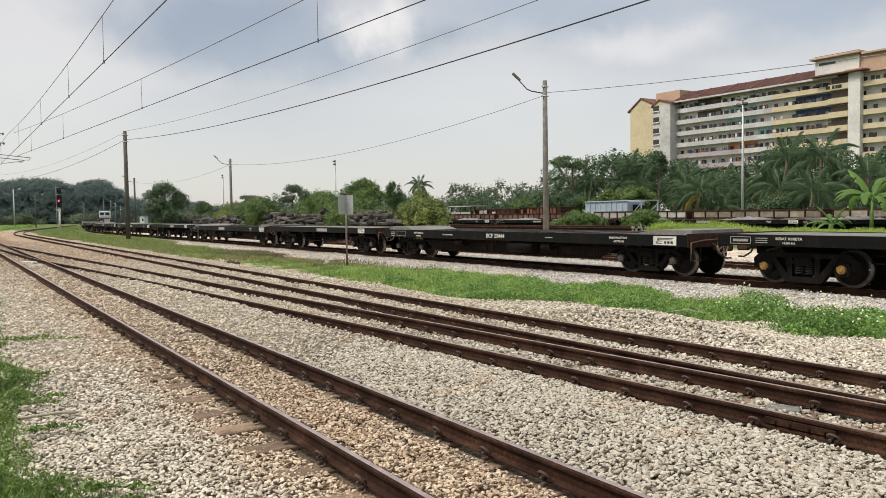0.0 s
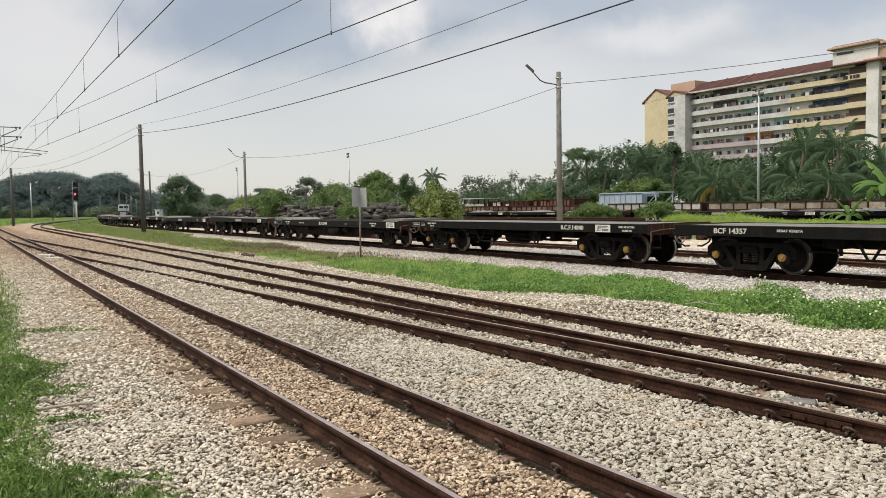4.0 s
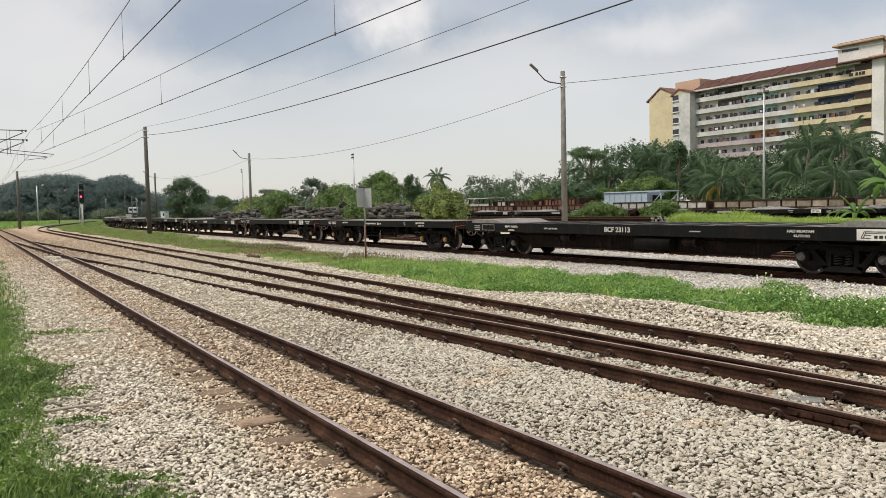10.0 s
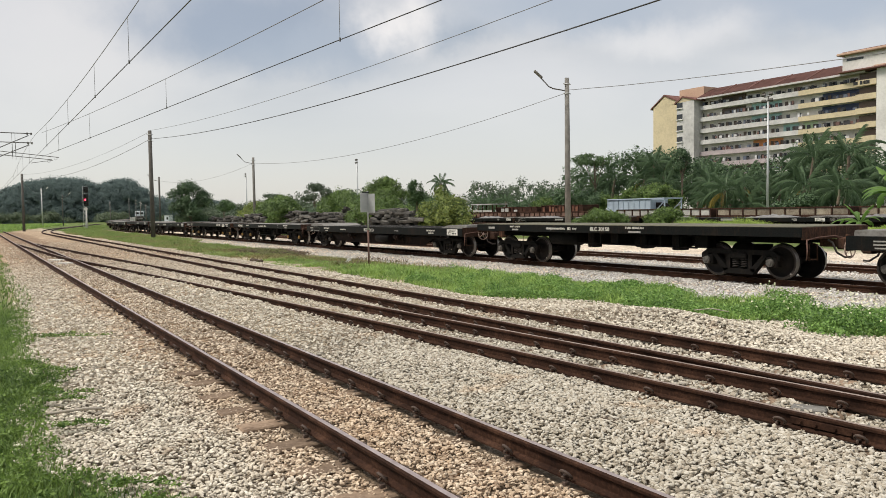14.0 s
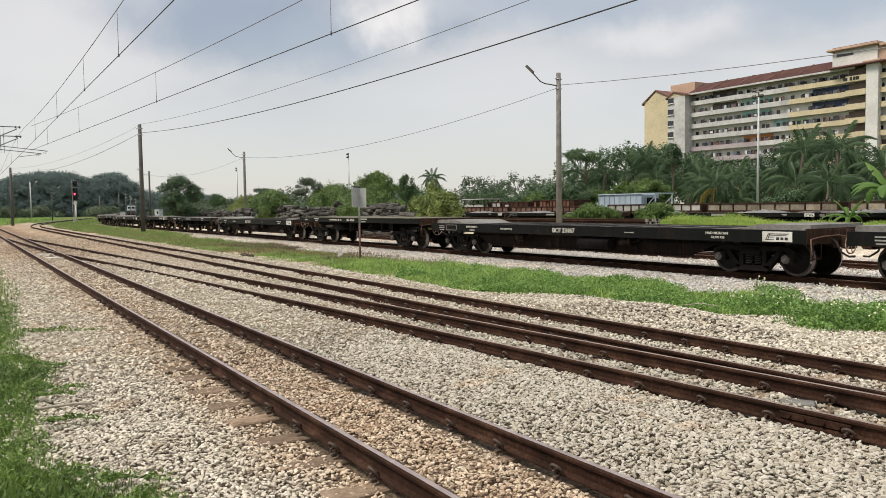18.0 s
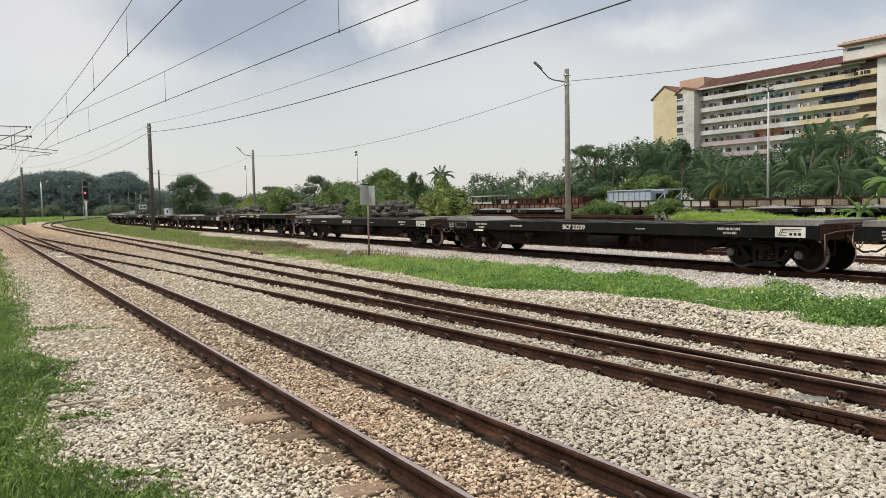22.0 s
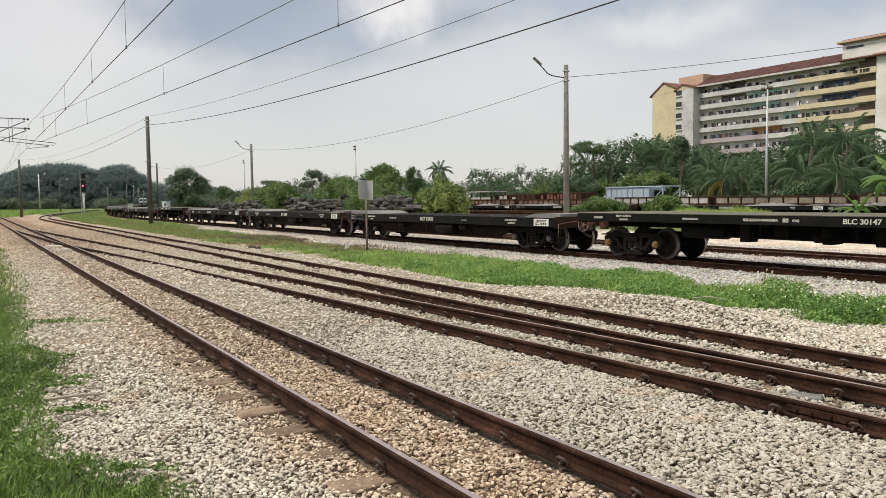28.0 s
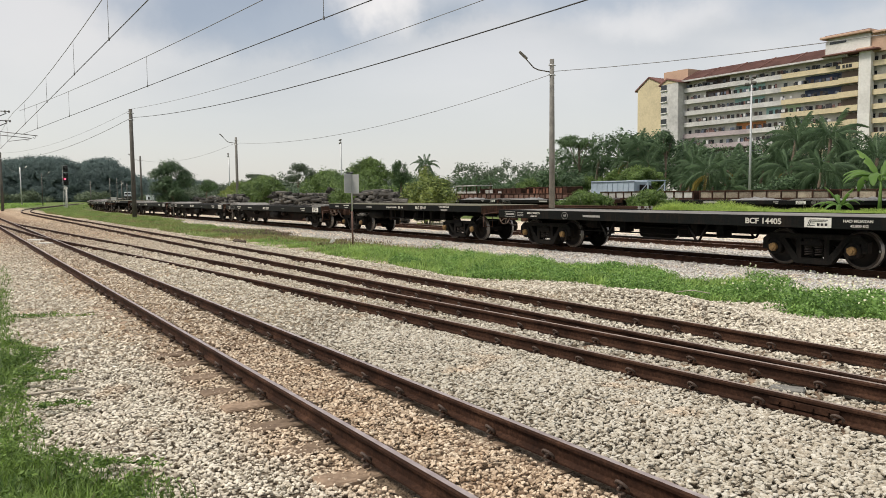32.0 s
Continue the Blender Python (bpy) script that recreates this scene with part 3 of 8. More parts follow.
def bed(name, areas, smin, smax, label, near=False):
    """Stones over the ballasted areas, as far as the grass lets them."""
    xs, ys = [], []
    for a in areas:
        x, y = scatter(*a)
        xs.append(x)
        ys.append(y)
    x, y = np.concatenate(xs), np.concatenate(ys)
    x = x * (1 + 0.06 * rng.normal(size=len(x)))
    # stones lie thinner where the yard is trodden
    full = np.clip((2.3 * -x + 1.6 - y) / 1.2, 0.12, 1.0) * np.clip((0.844 * -x + 0.536 * y - 3.2) / 0.8, 0.12, 1.0)
    edge_near = verge_edge(x) - 0.2 + 0.2 * ripple(x, y * 0, 5.0, 2.0)
    edge_far = strip_lo(x, y)
    shoulder = strip_hi(x, y)
    keep = off_rails(x, y) & clear_of_sleepers(x, y) & (rng.random(len(x)) < full) & (((y > edge_near) & (y < edge_far + 0.3 * rng.random(len(x)))) | (y > shoulder - 0.3 * rng.random(len(x))))
    x, y = x[keep], y[keep]
    size = smin + (smax - smin) * rng.random(len(x)) ** 1.6
    mid_near = np.abs(y - 2.935)
    crib = np.where(mid_near < 0.3, 0.058, np.where(mid_near < 0.47, 0.03, np.where((y > 1.9) & (y < 2.42), 0.012, 0.026)))
    crib = crib - 0.03 * (rng.random(len(x)) < 0.3)
    return stones(name, rng, x, y, size, crib + 0.016 * rng.random(len(x)) + 0.004, label, near)


# ---- tracks ----
RAIL_PROFILE = [(-0.055, -0.145), (-0.055, -0.132), (-0.011, -0.115), (-0.009, -0.045), (-0.033, -0.034), (-0.035, -0.013), (-0.021, 0.0), (0.021, 0.0), (0.035, -0.013), (0.033, -0.034), (0.009, -0.045), (0.011, -0.115), (0.055, -0.132), (0.055, -0.145)]
RAIL_MI = [0, 0, 0, 0, 0, 0, 1, 1, 0, 0, 0, 0, 0, 0]


def rail(parent, line, off, x0, x1, step, top):
    bm = bmesh.new()
    pts = []
    n = max(2, int((x1 - x0) / step) + 1)
    for i in range(n):
        s = x0 + (x1 - x0) * i / (n - 1)
        x, y, h = line(s)
        pts.append((x - math.sin(h) * off, y + math.cos(h) * off, RT))
    sweep(bm, pts, RAIL_PROFILE, RAIL_MI)
    return part("rail", bm, [M_RAIL, top], parent)


def clip_mesh():
    """A spring clip: a round bar bent into an e, on its shoulder, beside the rail's foot."""
    bm = bmesh.new()
    pts = [(0.085 + 0.036 * math.cos(a) * 0.75, 0.05 * math.sin(a), 0.044 + 0.032 * math.cos(a)) for a in np.linspace(-2.4, 2.5, 12)]
    bent(bm, pts, 0.011, 5)
    bent(bm, [(0.035, -0.03, 0.02), (0.075, -0.03, 0.03), (0.11, -0.015, 0.02)], 0.0115, 6)
    box(bm, 0.065, 0.110, -0.016, 0.016, -0.03, 0.0, 0.004)
    return finish(bm, "clip", M_CLIP)


def sleeper_mesh():
    bm = bmesh.new()
    vs = box(bm, -0.115, 0.115, -0.98, 0.98, -0.15, 0.0, 0.012)
    for v in vs:
        v.co.z += 0.004 * math.sin(v.co.y * 9)
    return finish(bm, "sleeper", M_SLEEPER)


CLIP, SLEEPER = clip_mesh(), sleeper_mesh()


BARE = []


def track(label, line, spans, sleepers, clips, top, drop=0.0, pitch=0.69, bare=None):
    t = thing("railway_track", pose(0, 0, 0), label, "track", "tracks of the yard")
    for off, x0, x1, step, *own in spans:
        rail(t, own[0] if own else line, 0.0 if own else off, x0, x1, step, top)
    r = random.Random(len(label))
    places = []
    if bare:
        BARE.append((line, places, *bare))
    for i in range(int((sleepers[1] - sleepers[0]) / pitch)):
        s = sleepers[1] - i * pitch + r.uniform(-0.03, 0.03)
        x, y, h = line(s)
        places.append((s, r.uniform(0.35, 1.0) * min(1.0, max(0.12, (s + 8.2) / 1.3))))
        part("sleeper", SLEEPER, None, t, "", pose(x, y, drop + r.uniform(-0.008, 0.012), 0, 0, math.degrees(h) + r.uniform(-1.2, 1.2)))
        if clips[0] <= s <= clips[1]:
            for off in (-0.535, 0.535):
                for turn in (90, -90):
                    if r.random() < 0.94:
                        part("clip", CLIP, None, t, "", pose(x, (y + off) if line is not cross_line else (cross_left(s) if off < 0 else cross_right(s)), 0.024, 0, 0, turn + r.uniform(-9, 9)))
    return t


def near_line(s):
    return s, 2.935, 0.0


def cross_line(s):
    return s, cross_y(s), math.atan2(cross_y(s + 0.5) - cross_y(s - 0.5), 1.0)


def left_rail(s):
    return s, cross_left(s), 0.055


def right_rail(s):
    return s, cross_right(s), 0.058


def third_line(s):
    return curved(s, 7.505)


def train_line(s):
    return curved(s, 16.73)


track("single line with worn brown rails on timber sleepers in rust-stained ballast", near_line, [(-0.535, -175, 6, 3.0), (0.535, -175, 6, 3.0)], (-40.0, 3.0), (-17.0, 1.0), M_RTOP, -0.03, bare=(0.22, 0.36))
CROSSOVER = track("crossover track with rusty rails joining two lines", cross_line, [(-0.535, -59.0, 1, 1.5, left_rail), (0.535, -59.0, 1, 1.5, right_rail)], (-30.0, 3.0), (-14.0, 1.0), M_RTOP2, -0.01, bare=(0.8, 0.5))
track("curving yard track with rusty rails in pale ballast", third_line, [(-0.535, -230, 6, 3.0), (0.535, -230, 6, 3.0)], (-30.0, 2.3), (-14.0, 1.0), M_RTOP2, -0.01, bare=(0.75, 0.4))
track("straight goods line in pale ballast under the train", train_line, [(-0.535, -345, 8, 4.0), (0.535, -345, 8, 4.0)], (-40.0, 4.0), (0.5, 0.4), M_RTOP2, -0.062)


def second_line(s):
    return curved(s, 21.3)


track("rusty siding in pale ballast behind the goods line", second_line, [(-0.535, -150, 8, 4.0), (0.535, -150, 8, 4.0)], (-34.0, 4.0), (0.5, 0.4), M_RTOP2, -0.075)

# ---- ballast stones over the sleepers ----
bed("ballast_stones", [(-9.0, 5.0, 0.2, 3.4, 1550)], 0.013, 0.026, "broken limestone ballast, rust-brown between the near rails", True)
bed("ballast_stones", [(-9.0, 3.0, 3.4, 6.0, 1650)], 0.016, 0.031, "pale broken limestone ballast stones between the tracks", True)
bed("ballast_stones", [(-9.0, 3.0, 6.0, 11.9, 760)], 0.020, 0.035, "pale broken limestone ballast stones round the crossover")
bed("ballast_stones", [(-17.0, -9.0, 0.2, 10.9, 350), (-17.0, -9.0, 13.0, 15.9, 200), (-9.0, 0.0, 13.0, 15.9, 420)], 0.019, 0.034, "pale broken limestone ballast stones beside the tracks")
bed("ballast_stones", [(-34.0, -17.0, 0.2, 10.0, 150), (-34.0, -9.0, 13.5, 20.0, 100), (-26.0, -5.0, 17.5, 25.5, 80), (-62.0, -34.0, 1.2, 9.3, 34), (-62.0, -34.0, 13.8, 20.0, 30)], 0.027, 0.044, "pale broken limestone ballast stones further along the yard")

# ---- the goods train ----
M_FRAME = steel_dark("black_wagon_paint", (0.006, 0.006, 0.006), (0.022, 0.013, 0.010), 0.55, 0.7)
M_SILL = steel_dark("faded_black_side_sill", (0.008, 0.009, 0.009), (0.04, 0.024, 0.017), 0.35, 0.5)
M_GIRDER = steel_dark("rusty_fishbelly_girder", (0.011, 0.008, 0.007), (0.042, 0.022, 0.015), 0.8, 0.7)
M_DECK = worn("grey_worn_deck_plate", (0.22, 0.215, 0.20), (0.085, 0.075, 0.065), 1.4, 0.75, 0, 0.2, 14.0, 0.3)
# near-black, for the shade in the deck's slots
M_SLOT = worn("dark_deck_slot", (0.028, 0.026, 0.023), (0.012, 0.011, 0.010), 3.0, 0.8, 0, 0.2, 20.0, 0.2)
M_DECK_G = worn("dusty_green_brown_deck", (0.15, 0.145, 0.10), (0.07, 0.065, 0.045), 1.2, 0.8, 0, 0.2, 14.0, 0.3)
M_ENDRUST = steel_dark("rusty_headstock", (0.045, 0.027, 0.02), (0.14, 0.068, 0.042), 0.8, 0.75)
M_WHEEL = worn("grimy_wheel_steel", (0.015, 0.012, 0.011), (0.006, 0.005, 0.005), 5.0, 0.7, 0.0, 0.1, 40.0, 0.2)
M_TREAD = worn("polished_tread", (0.34, 0.32, 0.31), (0.20, 0.19, 0.18), 4.0, 0.35, 0.8, 0.05)
M_RIM = worn("brown_wheel_rim", (0.060, 0.047, 0.040), (0.022, 0.017, 0.015), 6.0, 0.55, 0.2, 0.1)
M_BOGIE = steel_dark("grimy_bogie_casting", (0.009, 0.0085, 0.008), (0.03, 0.021, 0.017), 0.6, 0.7)
M_YELLOW = worn("grimy_yellow_axle_cap", (0.32, 0.185, 0.038), (0.12, 0.065, 0.02), 9.0, 0.6, 0, 0.2)
M_CAPDARK = worn("grimy_axle_cap", (0.12, 0.11, 0.10), (0.05, 0.045, 0.04), 12.0, 0.6, 0.2, 0.1)
M_SPRING = worn("grimy_spring_steel", (0.035, 0.03, 0.027), (0.015, 0.013, 0.012), 9.0, 0.7, 0, 0.1, 40.0, 0.2)
M_HOSE = plain("rubber_hose", (0.045, 0.035, 0.03), 0.7)
M_TEXT = worn("white_stencil_paint", (0.62, 0.60, 0.55), (0.36, 0.34, 0.30), 18.0, 0.7, 0, 0.0)
M_TEXTDIM = worn("faded_stencil_paint", (0.34, 0.33, 0.31), (0.14, 0.135, 0.125), 14.0, 0.7, 0, 0.0)
M_CORAL = worn("rust_pink_rod", (0.17, 0.088, 0.064), (0.06, 0.032, 0.025), 12.0, 0.7, 0, 0.1)
M_HANDW = worn("pale_handwheel", (0.36, 0.28, 0.24), (0.15, 0.09, 0.07), 9.0, 0.6, 0.2, 0.1)
WR = 0.42


def wheelset_mesh():
    bm = bmesh.new()
    for sgn in (-1, 1):
        yi, yo = sgn * 0.47, sgn * 0.60
        prof = [(0.0, yo * 0.985), (0.10, yo), (0.13, yo * 0.93), (0.33, yo * 0.90), (0.355, yo), (WR - 0.01, yo), (WR, yo * 0.97), (WR + 0.005, yi + sgn * 0.032), (WR + 0.028, yi + sgn * 0.012), (WR + 0.02, yi), (0.34, yi), (0.30, yi + sgn * 0.04), (0.12, yi + sgn * 0.03), (0.09, yi - sgn * 0.02)]
        k = 20
        rings = [[bm.verts.new((r * math.cos(j * math.tau / k), y, r * math.sin(j * math.tau / k))) for j in range(k)] if r else [bm.verts.new((0, y, 0))] for r, y in prof]
        for q, (a, b) in enumerate(zip(rings, rings[1:])):
            for j in range(k):
                if len(a) == 1:
                    f = bm.faces.new((a[0], b[j], b[(j + 1) % k]))
                else:
                    f = bm.faces.new((a[j], a[(j + 1) % k], b[(j + 1) % k], b[j]))
                f.material_index = 1 if q in (5, 6) else 3 if q == 4 else 0
                f.smooth = True
        # a chalk mark on the rim
        c = Vector((0.375, yo * 1.004, 0.0))
        box(bm, c.x - 0.02, c.x + 0.02, min(yo * 0.99, yo * 1.006), max(yo * 0.99, yo * 1.006), -0.02, 0.02, 0, None, 2)
    tube(bm, (0, -0.86, 0), (0, 0.86, 0), 0.075, None, 12)
    return finish(bm, "wheelset", [M_WHEEL, M_TREAD, M_WHITE, M_RIM])


def side_frame_mesh():
    """A cast three-piece side frame, open over the springs."""
    bm = bmesh.new()
    y0, y1 = -0.08, 0.08
    prism(bm, [(-1.10, 0.46), (-1.10, 0.58), (-0.92, 0.70), (0.92, 0.70), (1.10, 0.58), (1.10, 0.46), (0.88, 0.585), (-0.88, 0.585)], y0, y1)
    for s in (-1, 1):
        prism(bm, [(s * 0.80, 0.60), (s * 0.66, 0.60), (s * 0.30, 0.22), (s * 0.42, 0.16)], y0, y1)
        prism(bm, [(s * 0.36, 0.60), (s * 0.25, 0.60), (s * 0.25, 0.2), (s * 0.36, 0.2)], y0 + 0.01, y1 - 0.01)
        box(bm, s * 0.9 - 0.15, s * 0.9 + 0.15, y0 - 0.03, y1 + 0.03, 0.30, 0.56, 0.03)
    prism(bm, [(-0.46, 0.24), (0.46, 0.24), (0.40, 0.11), (-0.40, 0.11)], y0, y1)
    box(bm, -0.24, 0.24, y0 - 0.05, y1 + 0.02, 0.50, 0.60, 0.015)
    return finish(bm, "side_frame", M_BOGIE)


def arched_frame_mesh():
    """A heavier cast side frame: a straight top bar bent down round the axle boxes, with open triangles beside the springs."""
    bm = bmesh.new()
    y0, y1 = -0.08, 0.08
    prism(bm, [(-1.20, 0.38), (-1.20, 0.60), (-1.04, 0.74), (1.04, 0.74), (1.20, 0.60), (1.20, 0.38), (1.08, 0.38), (1.06, 0.56), (0.98, 0.63), (-0.98, 0.63), (-1.06, 0.56), (-1.08, 0.38)], y0, y1)
    for s in (-1, 1):
        tube(bm, (s * 0.9, y0 - 0.03, 0.42), (s * 0.9, y1, 0.42), 0.175, 0.175, 14)
        box(bm, s * 0.9 - 0.13, s * 0.9 + 0.13, y0 + 0.01, y1 - 0.01, 0.5, 0.64)
        prism(bm, [(s * 0.82, 0.64), (s * 0.67, 0.64), (s * 0.30, 0.18), (s * 0.42, 0.09)], y0 - 0.004, y1)
        prism(bm, [(s * 0.38, 0.64), (s * 0.26, 0.64), (s * 0.26, 0.16), (s * 0.38, 0.16)], y0 + 0.01, y1 - 0.01)
    prism(bm, [(-0.46, 0.21), (0.46, 0.21), (0.38, 0.08), (-0.38, 0.08)], y0 - 0.008, y1)
    box(bm, -0.25, 0.25, y0 - 0.05, y1 + 0.02, 0.49, 0.58, 0.015)
    return finish(bm, "side_frame", M_BOGIE)


def spring_mesh():
    bm = bmesh.new()
    for cx in (-0.12, 0.12):
        pts = [(cx + 0.085 * math.cos(a), 0.085 * math.sin(a), 0.25 + 0.25 * a / (math.tau * 4.5)) for a in np.linspace(0, math.tau * 4.5, 32)]
        bent(bm, pts, 0.019, 4)
    return finish(bm, "spring", M_SPRING)


def cap_mesh(mat):
    bm = bmesh.new()
    tube(bm, (0, 0.0, 0), (0, -0.07, 0), 0.10, 0.09, 14)
    tube(bm, (0, -0.07, 0), (0, -0.085, 0), 0.055, 0.05, 10)
    for k in range(3):
        a = k * math.tau / 3 + 0.5
        tube(bm, (0.075 * math.cos(a), -0.06, 0.075 * math.sin(a)), (0.075 * math.cos(a), -0.09, 0.075 * math.sin(a)), 0.018, None, 6)
    return finish(bm, "axle_cap", mat)


WHEELSET, SIDEFRAME, ARCHFRAME, SPRING = wheelset_mesh(), side_frame_mesh(), arched_frame_mesh(), spring_mesh()
M_DULLCAP = worn("brown_grimy_yellow_cap", (0.20, 0.115, 0.035), (0.06, 0.035, 0.015), 9.0, 0.7, 0, 0.2)
CAPS = {"yellow": cap_mesh(M_YELLOW), "dull": cap_mesh(M_DULLCAP), "dark": cap_mesh(M_CAPDARK)}


def bogie(parent, x, cap, frame_=None):
    bm = bmesh.new()
    box(bm, -0.20, 0.20, -0.98, 0.98, 0.46, 0.66, 0.03)
    tube(bm, (0, 0, 0.66), (0, 0, 0.80), 0.24, None, 14)
    box(bm, -0.06, 0.06, -0.8, 0.8, 0.30, 0.38)
    b = part("bogie", bm, M_BOGIE, parent, "cast steel bogie with coil springs", pose(x, 0, 0))
    for sgn in (-1, 1):
        part("side_frame", frame_ or SIDEFRAME, None, b, "", pose(0, sgn * 0.86, 0))
        part("spring", SPRING, None, b, "", pose(0, sgn * 0.86, 0))
        for ax in (-0.9, 0.9):
            part("axle_cap", CAPS[cap], None, b, "grimy yellow axle cap" if cap != "dark" else "", pose(ax, sgn * 0.97, WR, 0, 0, 0 if sgn < 0 else 180))
    for ax in (-0.9, 0.9):
        part("wheelset", WHEELSET, None, b, "", pose(ax, 0, WR))
    return b


def channel(bm, x0, x1, y, z0, z1, inward, mi=0):
    """A rolled channel with its web outside."""
    t, w = 0.014, 0.09 * inward
    box(bm, x0, x1, min(y, y + t * inward), max(y, y + t * inward), z0, z1, 0.003, None, mi)
    for a in (z0, z1 - t):
        box(bm, x0, x1, min(y + t * inward, y + w), max(y + t * inward, y + w), a, a + t, 0, None, mi)


def coupler_parts(w, half, zc, wheel_end):
    for s in (-1, 1):
        bm = bmesh.new()
        box(bm, half - 0.35, half + 0.10, -0.07, 0.07, zc - 0.09, zc + 0.09, 0.02)
        box(bm, half + 0.08, half + 0.36, -0.13, 0.09, zc - 0.14, zc + 0.14, 0.035)
        box(bm, half + 0.32, half + 0.45, -0.16, -0.05, zc - 0.13, zc + 0.13, 0.03)
        part("coupler", bm, M_ENDRUST, w, "rusty knuckle coupler", pose(0, 0, 0, 0, 0, 0 if s > 0 else 180))
        bm = bmesh.new()
        bent(bm, [(half + 0.02, -0.34, zc + 0.08), (half + 0.12, -0.33, zc + 0.02), (half + 0.19, -0.28, zc - 0.2), (half + 0.30, -0.14, zc - 0.31), (half + 0.40, -0.06, zc - 0.30)], 0.024, 7)
        part("brake_hose", bm, M_HOSE, w, "", pose(0, 0, 0, 0, 0, 0 if s > 0 else 180))
        bm = bmesh.new()
        bent(bm, [(half + 0.10, -1.27, zc - 0.34), (half + 0.11, -1.26, zc - 0.12), (half + 0.07, -1.22, zc + 0.10), (half + 0.07, -0.8, zc + 0.15), (half + 0.09, -0.2, zc + 0.17), (half + 0.20, -0.08, zc + 0.14)], 0.015, 6)
        part("uncoupling_lever", bm, M_CORAL, w, "rust-pink bent uncoupling lever", pose(0, 0, 0, 0, 0, 0 if s > 0 else 180))
        bm = bmesh.new()
        for dy in (0.0, 0.3):
            bent(bm, [(half + 0.01, -1.18 + dy, zc + 0.02), (half + 0.10, -1.18 + dy, zc), (half + 0.10, -1.18 + dy, zc - 0.36)], 0.013, 6)
        bent(bm, [(half + 0.10, -1.18, zc - 0.33), (half + 0.10, -0.88, zc - 0.33)], 0.013, 6)
        part("end_step", bm, M_ENDRUST, w, "", pose(0, 0, 0, 0, 0, 0 if s > 0 else 180))
    if wheel_end:
        bm = bmesh.new()
        c = Vector((wheel_end * (half + 0.09), -0.98, zc + 0.02))
        ring = [(c.x, c.y + 0.20 * math.cos(a), c.z + 0.20 * math.sin(a)) for a in np.linspace(0, math.tau, 21)]
        bent(bm, ring, 0.016, 6)
        for k in range(5):
            a = k * math.tau / 5
            tube(bm, c, c + Vector((0, 0.20 * math.cos(a), 0.20 * math.sin(a))), 0.011, None, 5)
        tube(bm, c - Vector((0.11 * wheel_end, 0, 0)), c + Vector((0.03 * wheel_end, 0, 0)), 0.03, None, 8)
        part("brake_handwheel", bm, M_HANDW, w, "pale painted brake handwheel with five spokes")


TEXT_MESH = {}


def lettering(parent, text, x, z, size, y, mat=None, name="lettering", spread=1.0):
    mat = mat or M_TEXT
    key = (text, mat.name, spread)
    if key not in TEXT_MESH:
        cu = bpy.data.curves.new("lettering", "FONT")
        cu.body, cu.size, cu.align_x, cu.align_y = text, 1.0, "CENTER", "CENTER"
        cu.extrude, cu.space_character, cu.offset = 0.004, spread, 0.018
        ob = new("lettering", cu)
        bpy.context.view_layer.update()
        me = bpy.data.meshes.new_from_object(ob.evaluated_get(bpy.context.evaluated_depsgraph_get()))
        bpy.data.objects.remove(ob)
        me.materials.clear()
        me.materials.append(mat)
        TEXT_MESH[key] = me
    return part(name, TEXT_MESH[key], None, parent, "", Matrix.Translation((x, y, z)) @ pose(0, 0, 0, 90, 0, 0) @ Matrix.Diagonal((size * 0.93, size * 0.80, 1, 1)))


def smear(parent, x, z, w, h, y, mat=None):
    """Small stencilling that cannot be read: plain bars."""
    bm = bmesh.new()
    box(bm, -w / 2, w / 2, -0.002, 0.002, -h / 2, h / 2)
    return part("stencil_bar", bm, mat or M_TEXTDIM, parent, "", pose(x, y, z))


def ktm_plate(parent, x, z, y, w=0.95, h=0.27):
    """White plate with a dark emblem, drawn as plain shapes."""
    bm = bmesh.new()
    box(bm, -w / 2, w / 2, -0.006, 0.006, -h / 2, h / 2, 0.002)
    p = part("sign_plate", bm, M_WHITE, parent, "white painted panel with a dark emblem", pose(x, y, z))
    bm = bmesh.new()
    k = w / 0.95
    q_ = h / 0.27
    for a, b, c, d in ((-0.27, 0.36, 0.065, 0.083), (-0.22, 0.30, 0.03, 0.042), (-0.36, -0.10, -0.09, -0.072), (-0.24, -0.10, -0.02, -0.005)):
        box(bm, a * k, b * k, -0.010, -0.004, c * q_, d * q_)
    for a, b in ((-0.36, -0.27), (-0.30, -0.22)):
        prism(bm, [((a - 0.012) * k, -0.088 * q_), ((a + 0.012) * k, -0.088 * q_), ((b + 0.012) * k, 0.08 * q_), ((b - 0.012) * k, 0.08 * q_)], -0.0095, -0.004)
    for i in range(3):
        box(bm, (-0.02 + i * 0.135) * k, (0.07 + i * 0.135) * k, -0.010, -0.004, -0.085 * q_, -0.015 * q_)
    part("emblem", bm, M_BLACK, p, "")


